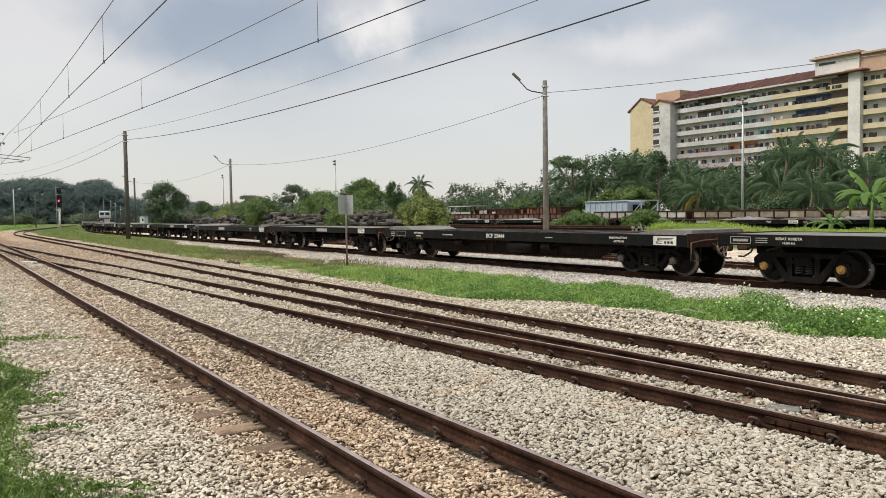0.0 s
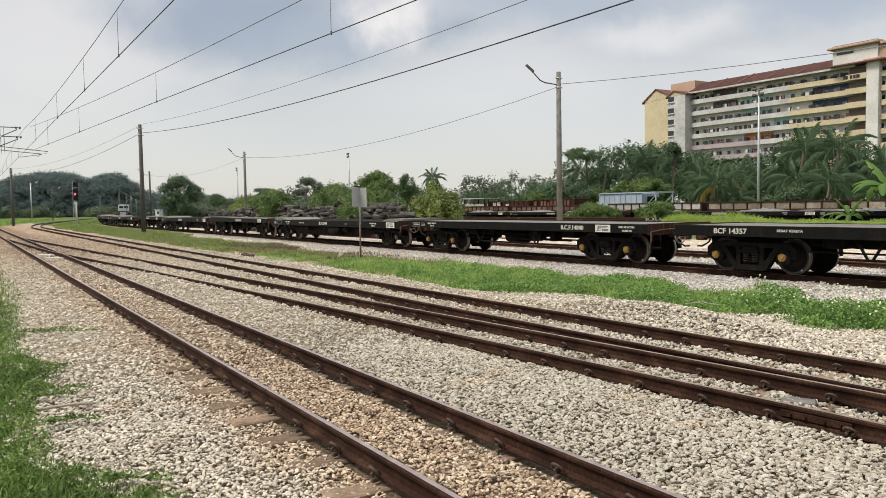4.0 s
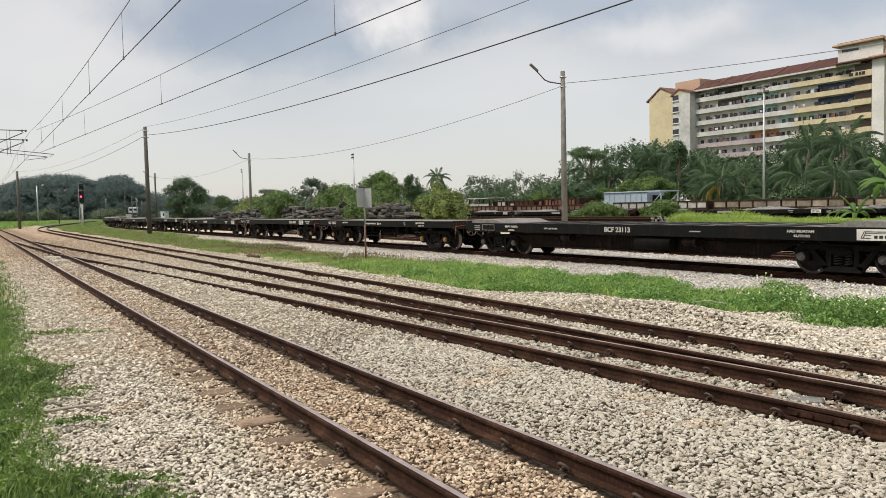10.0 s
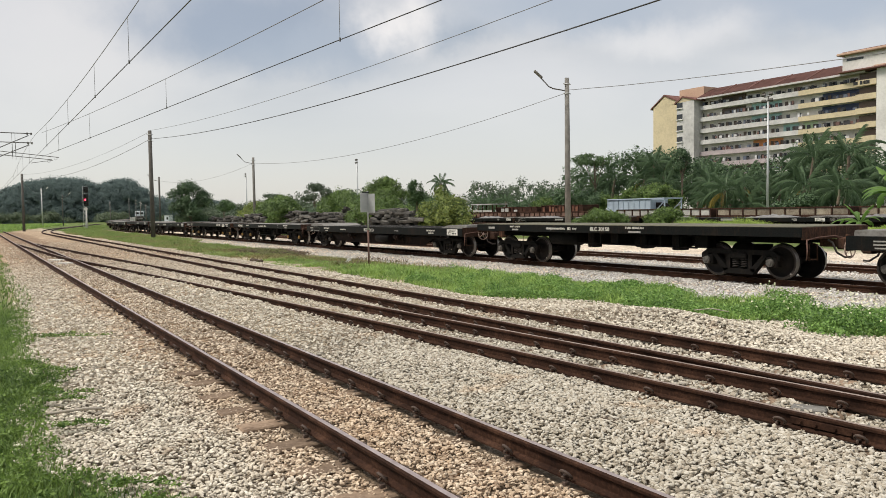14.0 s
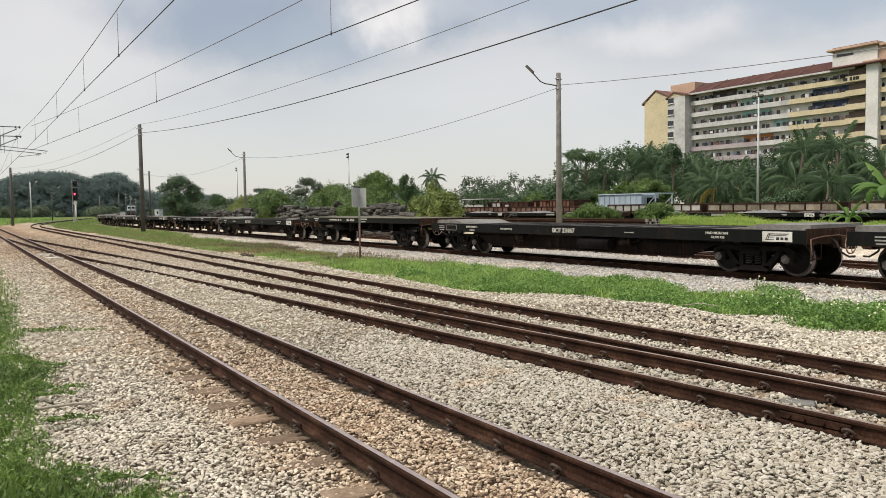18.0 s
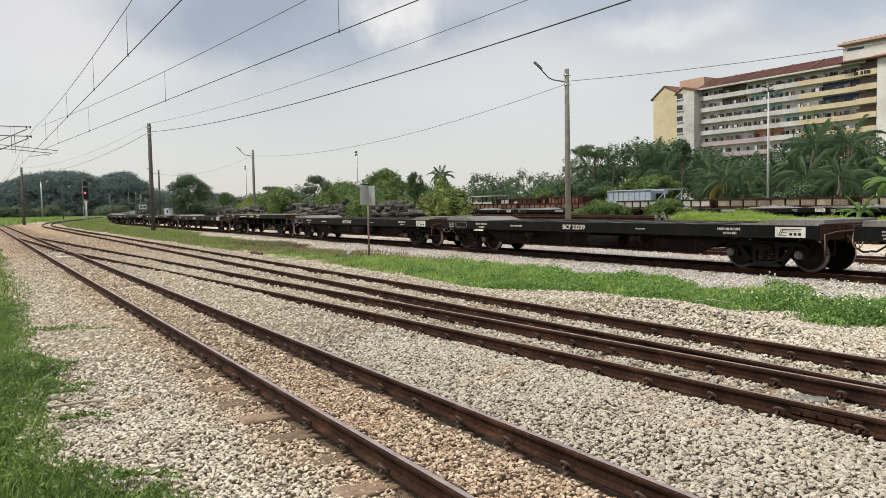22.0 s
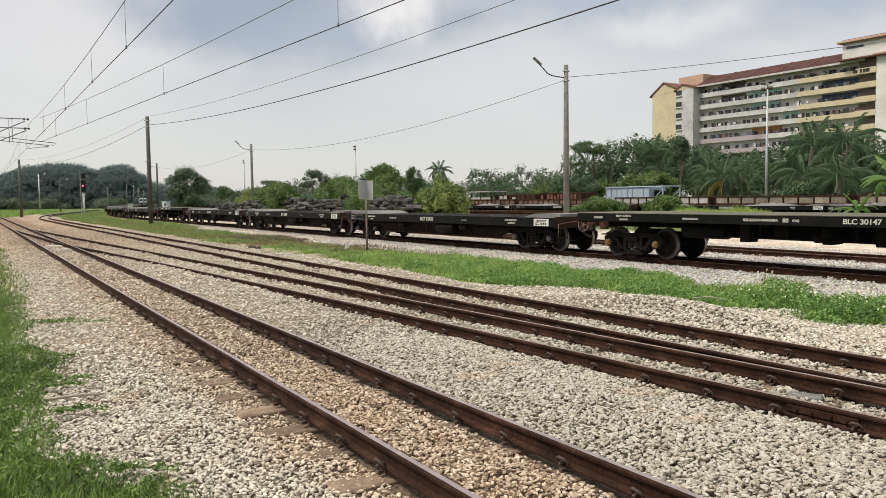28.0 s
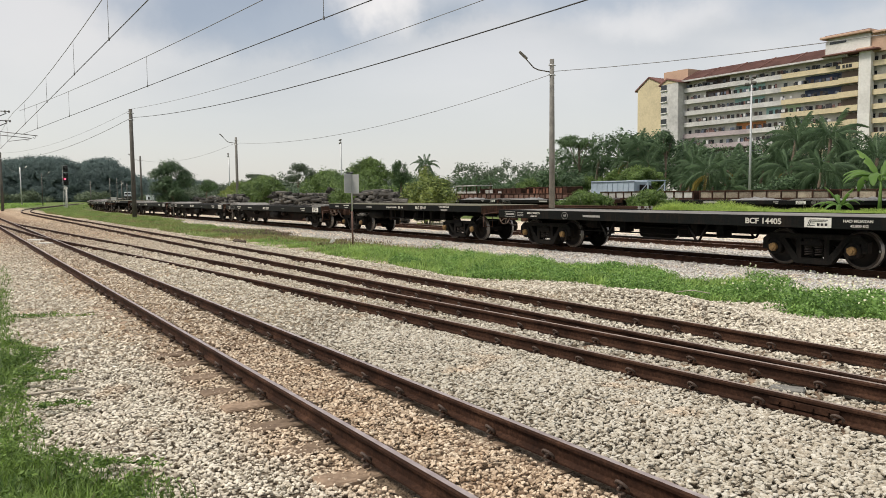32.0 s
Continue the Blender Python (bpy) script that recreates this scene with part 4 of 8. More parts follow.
def wagon_fishbelly(half, cap="dark"):
    w = thing("flat_wagon", pose(0, 0, 0), "long black flat wagon with a deep rusty centre girder", "wagon", "wagons of the goods train")
    zt, zb = 1.08, 0.80
    bm = bmesh.new()
    box(bm, -half + 0.02, half - 0.02, -1.24, 1.24, zt - 0.03, zt, 0.004)
    for i in range(9):
        x = -half + 2.4 + i * (2 * half - 4.8) / 8
        box(bm, x - 0.02, x + 0.02, -1.2, 1.2, zt, zt + 0.012)
    part("deck", bm, M_DECK, w, "grey scuffed deck plating")
    # thin dark plates laid on the deck in place of its shaded slots
    for i in range(8):
        x = -half + 3.1 + i * (2 * half - 6.2) / 7
        bm = bmesh.new()
        box(bm, x - 0.27, x + 0.27, -1.12, 1.12, zt + 0.001, zt + 0.018, 0.004)
        part("packing_board", bm, M_SLOT, w, "dark strip standing in for a shaded slot across the deck")
    for s in (-1, 1):
        bm = bmesh.new()
        channel(bm, -half, half, s * 1.30, zb, zt + 0.015, -s)
        part("side_sill", bm, M_SILL, w)
        bm = bmesh.new()
        prism(bm, [(-half + 2.3, 0.82), (half - 2.3, 0.82), (half - 3.35, 0.37), (-half + 3.35, 0.37)], s * 0.92, s * 0.945)
        for i in range(4):
            x = -half + 5.0 + i * (2 * half - 10.0) / 3
            for d in (-0.42, 0.42):   # slanting braces up to the sill
                prism(bm, [(x + d * 0.3, 0.42), (x + d * 0.3 + 0.05, 0.42), (x + d + 0.05, 0.81), (x + d, 0.81)], s * 0.945, s * 0.965)
        box(bm, -half + 3.3, half - 3.3, s * 0.93 - 0.07, s * 0.93 + 0.05, 0.335, 0.36)
        part("centre_girder", bm, M_GIRDER, w, "rusty fishbelly girder")
        # the raised end platform over the coupler
        bm = bmesh.new()
        prism(bm, [(half - 2.0, zt), (half - 1.35, zt + 0.13), (half - 0.05, zt + 0.13), (half - 0.02, zt)], -1.05, 1.05)
        part("end_platform", bm, M_DECK, w, "grey raised end plate", pose(0, 0, 0, 0, 0, 0 if s > 0 else 180))
        bm = bmesh.new()
        box(bm, half - 0.03, half + 0.02, -1.28, 1.28, zb - 0.02, zt + 0.05, 0.006)
        box(bm, half + 0.02, half + 0.05, -0.3, 0.3, zb - 0.12, zt + 0.02, 0.006)
        part("headstock", bm, M_ENDRUST, w, "rusty end beam", pose(0, 0, 0, 0, 0, 0 if s > 0 else 180))
        bogie(w, s * (half - 1.57), "dark")
    bm = bmesh.new()
    tube(bm, (0.53, -1.13, 0.60), (1.77, -1.13, 0.60), 0.18, None, 14)
    for x in (0.75, 1.55):
        box(bm, x - 0.03, x + 0.03, -1.18, -0.95, 0.6, 0.82)
    part("air_reservoir", bm, M_FRAME, w)
    for s in (-1, 1):
        bm = bmesh.new()
        tube(bm, (s * (half - 1.0), -1.0, 0.70), (s * (half - 5.2), -1.02, 0.70), 0.02, None, 6)
        part("brake_rigging", bm, M_FRAME, w)
        bm = bmesh.new()
        c = s * (half - 5.4)
        tube(bm, (c - 0.24, -1.12, 0.68), (c + 0.14, -1.12, 0.68), 0.115, None, 14)
        tube(bm, (c + 0.14, -1.12, 0.68), (c + 0.19, -1.12, 0.68), 0.135, None, 14)
        tube(bm, (c + 0.19, -1.12, 0.66), (c + 0.62, -1.14, 0.80), 0.018, None, 6)
        part("brake_cylinder", bm, M_GIRDER, w, "rusty brake cylinder")
    coupler_parts(w, half, 0.80, -1)
    return w


def wagon_truss(half, cap="yellow"):
    w = thing("flat_wagon", pose(0, 0, 0), "black flat wagon with braced underframe and yellow axle caps", "wagon", "wagons of the goods train")
    zt, zb = 1.13, 0.89
    bm = bmesh.new()
    box(bm, -half + 0.02, half - 0.02, -1.24, 1.24, zt - 0.03, zt, 0.004)
    part("deck", bm, M_DECK, w, "grey scuffed deck plating")
    for s in (-1, 1):
        bm = bmesh.new()
        channel(bm, -half, half, s * 1.30, zb, zt + 0.015, -s)
        part("side_sill", bm, M_SILL, w)
        bm = bmesh.new()
        box(bm, -half + 0.4, half - 0.4, s * 0.30 - 0.05, s * 0.30 + 0.05, 0.66, zt - 0.04)
        part("centre_sill", bm, M_FRAME, w)
        for x in (-1.5, 1.6):
            bm = bmesh.new()
            bent(bm, [(x - 0.30, s * 1.16, zb), (x - 0.04, s * 1.16, 0.46), (x + 0.04, s * 1.16, 0.46), (x + 0.30, s * 1.16, zb)], 0.03, 6)
            part("v_bracket", bm, M_FRAME, w)
        bm = bmesh.new()
        tube(bm, (-1.6, s * 1.16, 0.47), (1.6, s * 1.16, 0.47), 0.025, None, 6)
        tube(bm, (-half + 3.4, s * 0.9, 0.58), (half - 3.4, s * 0.9, 0.58), 0.02, None, 6)
        part("brake_rod", bm, M_FRAME, w)
        bm = bmesh.new()
        box(bm, half - 0.03, half + 0.02, -1.28, 1.28, zb - 0.04, zt + 0.03, 0.006)
        part("headstock", bm, M_ENDRUST, w, "rusty end beam", pose(0, 0, 0, 0, 0, 0 if s > 0 else 180))
        bogie(w, s * (half - 1.93), cap, ARCHFRAME)
    for i in range(9):
        x = -half + 1.2 + i * (2 * half - 2.4) / 8
        bm = bmesh.new()
        prism(bm, [(x - 0.05, zb + 0.02), (x + 0.05, zb + 0.02), (x + 0.05, zt - 0.04), (x - 0.05, zt - 0.04)], -1.2, 1.2)
        part("cross_beam", bm, M_FRAME, w)
    bm = bmesh.new()
    tube(bm, (-0.9, -0.35, 0.60), (0.2, -0.35, 0.60), 0.17, None, 14)
    box(bm, 0.5, 0.9, -0.6, -0.25, 0.50, 0.8, 0.03)
    part("air_reservoir", bm, M_FRAME, w)
    bm = bmesh.new()
    for x, w_, z_ in ((-2.7, 0.5, 0.66), (-1.35, 0.25, 0.58), (1.05, 0.3, 0.6), (1.9, 0.22, 0.54), (2.5, 0.55, 0.68)):
        box(bm, x, x + w_, -0.85, -0.5, z_, 0.95, 0.02)
    tube(bm, (-3.1, -0.7, 0.74), (3.2, -0.7, 0.72), 0.025, None, 6)
    part("brake_rigging", bm, M_FRAME, w)
    coupler_parts(w, half, 0.84, -1)
    return w


def wagon_plate(half, cap="yellow"):
    w = thing("flat_wagon", pose(0, 0, 0), "black flat wagon with dusty flat deck and yellow axle caps", "wagon", "wagons of the goods train")
    zt, zb = 1.26, 1.04
    bm = bmesh.new()
    box(bm, -half + 0.02, half - 0.02, -1.27, 1.27, zt - 0.03, zt + 0.018, 0.006)
    part("deck", bm, M_DECK_G, w, "dusty olive-brown deck boards")
    for s in (-1, 1):
        bm = bmesh.new()
        channel(bm, -half, half, s * 1.30, zb, zt, -s)
        part("side_sill", bm, M_SILL, w)
        bm = bmesh.new()
        prism(bm, [(-half + 0.4, zt - 0.04), (half - 0.4, zt - 0.04), (half - 0.4, 0.86), (half - 3.4, 0.86), (half - 3.9, 0.66), (-half + 3.9, 0.66), (-half + 3.4, 0.86), (-half + 0.4, 0.86)], s * 0.34 - 0.05, s * 0.34 + 0.05)
        part("centre_sill", bm, M_FRAME, w)
        bm = bmesh.new()
        box(bm, half - 0.03, half + 0.02, -1.28, 1.28, zb - 0.06, zt, 0.006)
        part("headstock", bm, M_ENDRUST, w, "rusty end beam", pose(0, 0, 0, 0, 0, 0 if s > 0 else 180))
        bogie(w, s * (half - 1.88), cap)
    for i in range(7):
        x = -half + 1.6 + i * (2 * half - 3.2) / 6
        bm = bmesh.new()
        prism(bm, [(x - 0.06, zb - 0.04), (x + 0.06, zb - 0.04), (x + 0.06, zt - 0.04), (x - 0.06, zt - 0.04)], -1.2, 1.2)
        part("cross_beam", bm, M_FRAME, w)
    bm = bmesh.new()
    tube(bm, (-half + 3.7, -0.85, 0.84), (-half + 5.0, -0.85, 0.84), 0.20, None, 14)
    part("air_reservoir", bm, M_FRAME, w)
    bm = bmesh.new()
    tube(bm, (0.9, -0.7, 0.78), (1.5, -0.7, 0.78), 0.14, None, 12)
    box(bm, 1.15, 1.4, -0.9, -0.55, 0.62, 1.0, 0.03)
    part("brake_cylinder", bm, M_FRAME, w)
    bm = bmesh.new()
    for x in (-1.4, -0.3, 0.4, 2.0, 2.6):
        box(bm, x - 0.03, x + 0.03, -1.0, -0.5, 0.70, 1.04)
    for x, w_, z_ in ((-2.1, 0.5, 0.68), (-0.9, 0.28, 0.6), (0.05, 0.35, 0.74), (2.35, 0.3, 0.62), (3.1, 0.4, 0.7)):
        box(bm, x, x + w_, -0.95, -0.6, z_, 1.05, 0.02)
    tube(bm, (-2.4, -0.95, 0.72), (3.2, -0.95, 0.70), 0.022, None, 6)
    part("brake_rigging", bm, M_FRAME, w)
    coupler_parts(w, half, 0.88, -1)
    return w


TEMPLATE = {}


def make_wagon(kind, half, cap):
    """One wagon of its kind; the first is built, those after it are copies."""
    key = (kind, half) if kind == "A" else (kind, half, cap)
    if key not in TEMPLATE:
        TEMPLATE[key] = {"A": wagon_fishbelly, "B": wagon_truss, "C": wagon_plate}[kind](half, cap)
        return TEMPLATE[key]
    return copy_thing(TEMPLATE[key], pose(0, 0, 0))


# where each wagon's coupling planes stand at the start, its kind and its number
CONSIST = [(-190.6, -174.5, "A", ""), (-174.5, -161.2, "B", ""), (-161.2, -145.1, "A", ""), (-145.1, -131.8, "C", ""), (-131.8, -115.7, "A", ""), (-115.7, -102.4, "B", ""), (-102.4, -86.3, "A", ""), (-86.3, -70.2, "A", ""), (-70.2, -56.9, "B", ""), (-56.9, -41.3, "A", ""), (-41.3, -27.5, "B", ""), (-27.5, -11.4, "A", "BCF 23444"), (-11.4, 2.1, "B", "B.C.F.14840"), (2.1, 15.8, "B", "BCF 14357"), (15.8, 32.2, "A", "BCF 23113"), (32.2, 45.8, "C", "BLC 30150"), (45.8, 62.3, "A", "BCF 23467"), (62.3, 78.4, "A", "BCF 23239"), (78.4, 95.0, "A", "BCF 23435"), (95.0, 108.1, "C", "BLC 30147"), (108.1, 121.8, "B", "BCF 14405")]
YS = -1.304


def stencils(w, kind, half, number, zt):
    zm = {"A": 0.945, "B": 1.01, "C": 1.15}[kind]
    if kind == "A":
        ktm_plate(w, half - 0.68, zm, YS - 0.004, 0.74, 0.23)
        if number:
            lettering(w, "HAD MUATAN", half - 2.3, zm + 0.045, 0.105, YS)
            lettering(w, "43,770 KG", half - 2.27, zm - 0.055, 0.095, YS)
        else:
            smear(w, half - 2.6, zm + 0.04, 0.42, 0.07, YS)
            smear(w, half - 2.55, zm - 0.06, 0.26, 0.05, YS)
        smear(w, -half + 0.75, zm + 0.05, 0.35, 0.03, YS)
        smear(w, -half + 0.75, zm - 0.02, 0.35, 0.03, YS)
        smear(w, -half + 0.75, zm - 0.09, 0.30, 0.03, YS)
        bm = bmesh.new()
        for a, b, c, d in ((-0.36, 0.36, 0.085, 0.1), (-0.36, 0.36, -0.1, -0.085), (-0.36, -0.345, -0.1, 0.1), (0.345, 0.36, -0.1, 0.1)):
            box(bm, a, b, -0.003, 0.003, c, d)
        part("stencil_frame", bm, M_TEXTDIM, w, "", pose(-half + 1.42, YS, zm))
        if number:
            lettering(w, "BERAT KERETA", -half + 2.75, zm + 0.04, 0.11, YS)
            lettering(w, "14,230 KG", -half + 2.75, zm - 0.075, 0.085, YS)
            lettering(w, number, -0.1, zm, 0.24, YS)
            smear(w, 2.6, zm, 0.35, 0.03, YS)
            lettering(w, "HAD LAJU 90 KM/J", -half + 4.78, zm, 0.085, YS)
        else:
            smear(w, -0.5, zm, 1.25, 0.16, YS)
    elif kind == "B":
        if number:
            at = {"B.C.F.14840": 3.45, "BCF 14357": -half + 1.65, "BCF 14405": 3.5}[number]
            lettering(w, number, at, zm, 0.22, YS)
            if number != "BCF 14357":
                lettering(w, "HAD MUATAN", half - 0.75, zm + 0.045, 0.10, YS)
                lettering(w, "43,800 KG", half - 0.72, zm - 0.055, 0.09, YS)
            if number == "BCF 14357":
                lettering(w, "BERAT KERETA", -half + 3.2, zm + 0.03, 0.10, YS)
                lettering(w, "KELAJUAN MAKSIMA", -0.45, zm, 0.11, YS)
                lettering(w, "80", 0.25, zm, 0.16, YS)
                lettering(w, "KM/J", 0.47, zm, 0.09, YS)
                lettering(w, "HAD MUATAN", half - 2.45, zm + 0.05, 0.11, YS)
                smear(w, half - 2.45, zm - 0.06, 0.26, 0.055, YS)
                lettering(w, "KG", half - 2.2, zm - 0.06, 0.075, YS)
                smear(w, half - 3.75, zm + 0.05, 0.17, 0.035, YS)
                smear(w, half - 3.72, zm - 0.03, 0.12, 0.035, YS)
            else:
                ktm_plate(w, at + 1.3, zm, YS - 0.004, 0.60, 0.21)
                lettering(w, "BERAT KERETA", -half + 1.82, zm + 0.045, 0.10, YS)
                lettering(w, "12,200 KG" if number == "B.C.F.14840" else "14,000 KG", -half + 1.82, zm - 0.05, 0.075, YS)
                for q in range(3):
                    smear(w, -half + 1.16, zm + 0.055 - 0.05 * q, 0.30, 0.018, YS)
                bm = bmesh.new()
                for a, b, c, d in ((-0.27, 0.27, 0.07, 0.085), (-0.27, 0.27, -0.085, -0.07), (-0.27, -0.255, -0.085, 0.085), (0.255, 0.27, -0.085, 0.085), (-0.2, 0.2, -0.03, 0.03)):
                    box(bm, a, b, -0.003, 0.003, c, d)
                part("stencil_frame", bm, M_TEXTDIM, w, "", pose(-half + 0.62, YS, zm))
            if number == "BCF 14405":
                bm = bmesh.new()
                bent(bm, [(0.13 * math.cos(a), 0, 0.10 * math.sin(a)) for a in np.linspace(0, math.tau, 21)], 0.006, 4)
                part("stencil_ring", bm, M_TEXTDIM, w, "", pose(-half + 3.27, YS, zm))
                lettering(w, "AB", -half + 3.27, zm, 0.11, YS, M_TEXTDIM)
                smear(w, -half + 4.4, zm, 0.7, 0.06, YS)
        else:
            smear(w, 0.8, zm, 1.2, 0.15, YS)
            ktm_plate(w, half - 1.4, zm, YS - 0.004, 0.62, 0.2)
    else:
        if number:
            n_x, h_x, k_x, b_x = (2.26, 3.95, 0.0, -4.4) if number.endswith("147") else (-0.02, 1.35, -1.9, -4.05)
            lettering(w, number, n_x, zm, 0.19, YS)
            lettering(w, "HAD MUATAN", h_x, zm + 0.05, 0.11, YS)
            smear(w, h_x, zm - 0.06, 0.45, 0.05, YS)
            lettering(w, "KELAJUAN MAKSIMA", k_x - 0.09, zm, 0.105, YS)
            lettering(w, "80", k_x + 0.55, zm, 0.16, YS)
            lettering(w, "KM/J", k_x + 0.80, zm, 0.09, YS)
            lettering(w, "BERAT KERETA", b_x, zm + 0.045, 0.09, YS)
            smear(w, b_x, zm - 0.05, 0.34, 0.05, YS)
            smear(w, -half + 0.9, zm, 0.36, 0.07, YS)
            smear(w, -half + 4.2, zm, 0.5, 0.05, YS)
        else:
            smear(w, 1.1, zm, 1.1, 0.14, YS)


# the couplings are not all drawn out alike
SLACK = {"BCF 23444": -0.7, "B.C.F.14840": -0.44, "BCF 14357": -0.30, "BCF 23113": -0.31, "BLC 30150": -0.26, "BCF 23467": -0.27, "BCF 23239": -0.17, "BCF 23435": -0.27, "BLC 30147": -0.05, "BCF 14405": 0.27}
TRAIN = []
for c0, c1, kind, number in CONSIST:
    half = {"A": 7.75, "B": 6.40, "C": 6.30}[kind]
    w = make_wagon(kind, half, {"B.C.F.14840": "yellow", "BCF 14357": "yellow", "BLC 30147": "dull", "BCF 14405": "dull"}.get(number, "dark"))
    TRAIN.append((w, (c0 + c1) / 2 + (SLACK[number] if number else -0.6), kind, half, number))
for w, mid_c, kind, half, number in TRAIN:
    stencils(w, kind, half, number, 0)
    if number:
        w["label"] = {"A": "long black flat wagon with rusty girder, numbered ", "B": "black flat wagon with yellow axle caps, numbered ", "C": "black flat wagon with dusty flat deck, numbered "}[kind] + number


def travelled(t):
    """How far the train has gone: it gathers speed slowly."""
    return 3.847 * t + 0.00594 * t * t

# ---- poles, wires, signal ----


def hang(a, b, sag, n=14):
    a, b = Vector(a), Vector(b)
    return [a.lerp(b, i / n) - Vector((0, 0, sag * 4 * (i / n) * (1 - i / n))) for i in range(n + 1)]


def wire(name, pts, r, mat, label):
    bm = bmesh.new()
    bent(bm, pts, r, 5)
    return solid(name, bm, mat, pose(0, 0, 0), label, "wire", "overhead wires")


def pole(x, y, h, r0, r1, mat, label, arm=None, cat="pole", head=None):
    p = thing("lamp_post" if arm else "utility_pole", pose(x, y, 0), label, "lamp post" if arm else cat, "poles along the yard")
    bm = bmesh.new()
    tube(bm, (0, 0, -0.4), (0, 0, h), r0, r1, 12)
    part("shaft", bm, mat, p)
    for z in (h - 0.35, h - 0.9):
        bm = bmesh.new()
        tube(bm, (0, 0, z - 0.03), (0, 0, z + 0.03), r1 + 0.03, None, 12)
        tube(bm, (-0.02, -r1 - 0.12, z), (0.02, r1 + 0.12, z), 0.03, None, 6)
        part("clamp", bm, M_GALV, p)
    if arm:
        dx, dy = arm
        bm = bmesh.new()
        bent(bm, [(0, 0, h - 0.75), (dx * 0.45, dy * 0.45, h - 0.62), (dx * 0.6, dy * 0.6, h - 0.50), (dx * 0.86, dy * 0.86, h + 0.0)], 0.035, 8)
        part("arm", bm, M_CONC_D, p)
        bm = bmesh.new()
        a = math.atan2(dy, dx)
        box(bm, 0, 0.62, -0.11, 0.11, -0.05, 0.07, 0.03, Matrix.Translation((dx * 0.82, dy * 0.82, h - 0.02)) @ Matrix.Rotation(a, 4, "Z") @ Matrix.Rotation(radians(-42), 4, "Y"))
        part("lamp_head", bm, head or M_CONC, p, "pale metal lamp head" if head else "grey metal lamp head")
    return p


pole(-69.7, 13.3, 9.35, 0.20, 0.15, M_CONC_D, "dark weathered concrete pole standing in the grass strip")
pole(-33.9, 29.6, 9.55, 0.19, 0.13, M_CONC, "tall grey concrete lamp post with a bent arm", (-0.75, -1.65))
pole(-92.4, 29.7, 9.0, 0.19, 0.14, M_CONC, "tall grey concrete lamp post with a bent arm", (-0.75, -1.65))
pole(-141.0, 28.2, 8.9, 0.19, 0.14, M_CONC_D, "tall grey concrete lamp post with a bent arm", (-0.75, -1.65))
pole(-126.4, 6.2, 8.4, 0.20, 0.15, M_CONC_D, "dark concrete pole beside the far end of the yard")
pole(-205.0, 14.0, 9.0, 0.16, 0.12, M_GALV, "pale lamp post at the edge of the field", (-0.9, 1.4), head=M_WHITE)
pole(-215.0, 30.5, 6.0, 0.12, 0.10, M_CONC, "short pale concrete post by the curve")
pole(-190.0, 17.1, 7.2, 0.10, 0.08, M_CONC_D, "dark lamp post with a white head by the curve", (0.2, 1.5), head=M_WHITE)
pole(-250.0, 40.9, 7.6, 0.12, 0.09, M_CONC, "grey concrete pole far down the yard")
pole(-166.0, 28.5, 5.6, 0.07, 0.05, M_CONC, "thin grey post beside the goods line")
pole(-170.0, 30.1, 5.2, 0.10, 0.08, M_CONC, "thin grey post beside the goods line")
pole(-172.0, 31.5, 4.6, 0.10, 0.08, M_CONC, "grey lamp post beside the goods line", (-0.2, -0.9), head=M_WHITE)

wire("power_cable", hang((-33.9, 29.6, 8.7), (-92.4, 29.7, 8.3), 1.25), 0.017, M_WIRE_G, "thin black cable slung between lamp posts")
wire("power_cable", hang((-92.4, 29.7, 8.3), (-141.0, 28.2, 8.2), 1.1), 0.015, M_WIRE_G, "thin black cable slung between lamp posts")
wire("power_cable", hang((-33.9, 29.6, 8.85), (24.0, 29.5, 8.4), 1.25), 0.017, M_WIRE_G, "thin black cable slung between lamp posts")
wire("line_cable", [(x, 13.3, 6.56 + 0.00072 * (x + 16) ** 2) for x in np.linspace(-69.7, 12, 40)], 0.020, M_WIRE, "thick black cable sagging from a concrete pole")
wire("line_cable", [(x, 13.3, 7.47 + 0.00061 * (x + 14) ** 2) for x in np.linspace(-69.7, 12, 40)], 0.012, M_WIRE_G, "thin grey line above a thicker cable")
wire("line_cable", hang((-69.7, 13.2, 8.55), (-126.4, 6.2, 7.6), 1.1), 0.020, M_WIRE_G, "thick black cable sagging from a concrete pole")
wire("line_cable", hang((-69.7, 13.2, 9.2), (-126.4, 6.2, 8.3), 0.9), 0.012, M_WIRE_G, "thin grey line above a thicker cable")
wire("line_cable", hang((-126.4, 6.2, 7.6), (-205.0, 13.0, 8.0), 0.5), 0.022, M_WIRE_G, "thin grey line to a far pole")

XS = -45.5   # the bracket's place along the line
ZC = RT + 5.0


def drop_a(x):
    return 0.84 + 0.0010 * (x + 28.0) ** 2 if x > XS else 1.15 - 0.0012 * min((x - XS) ** 2, 700)


def cross_wire(x):
    return 6.25 + 0.086 * (x + 10.5)


def drop_b(x):
    return 0.86 + 0.0006 * (x + 20.0) ** 2


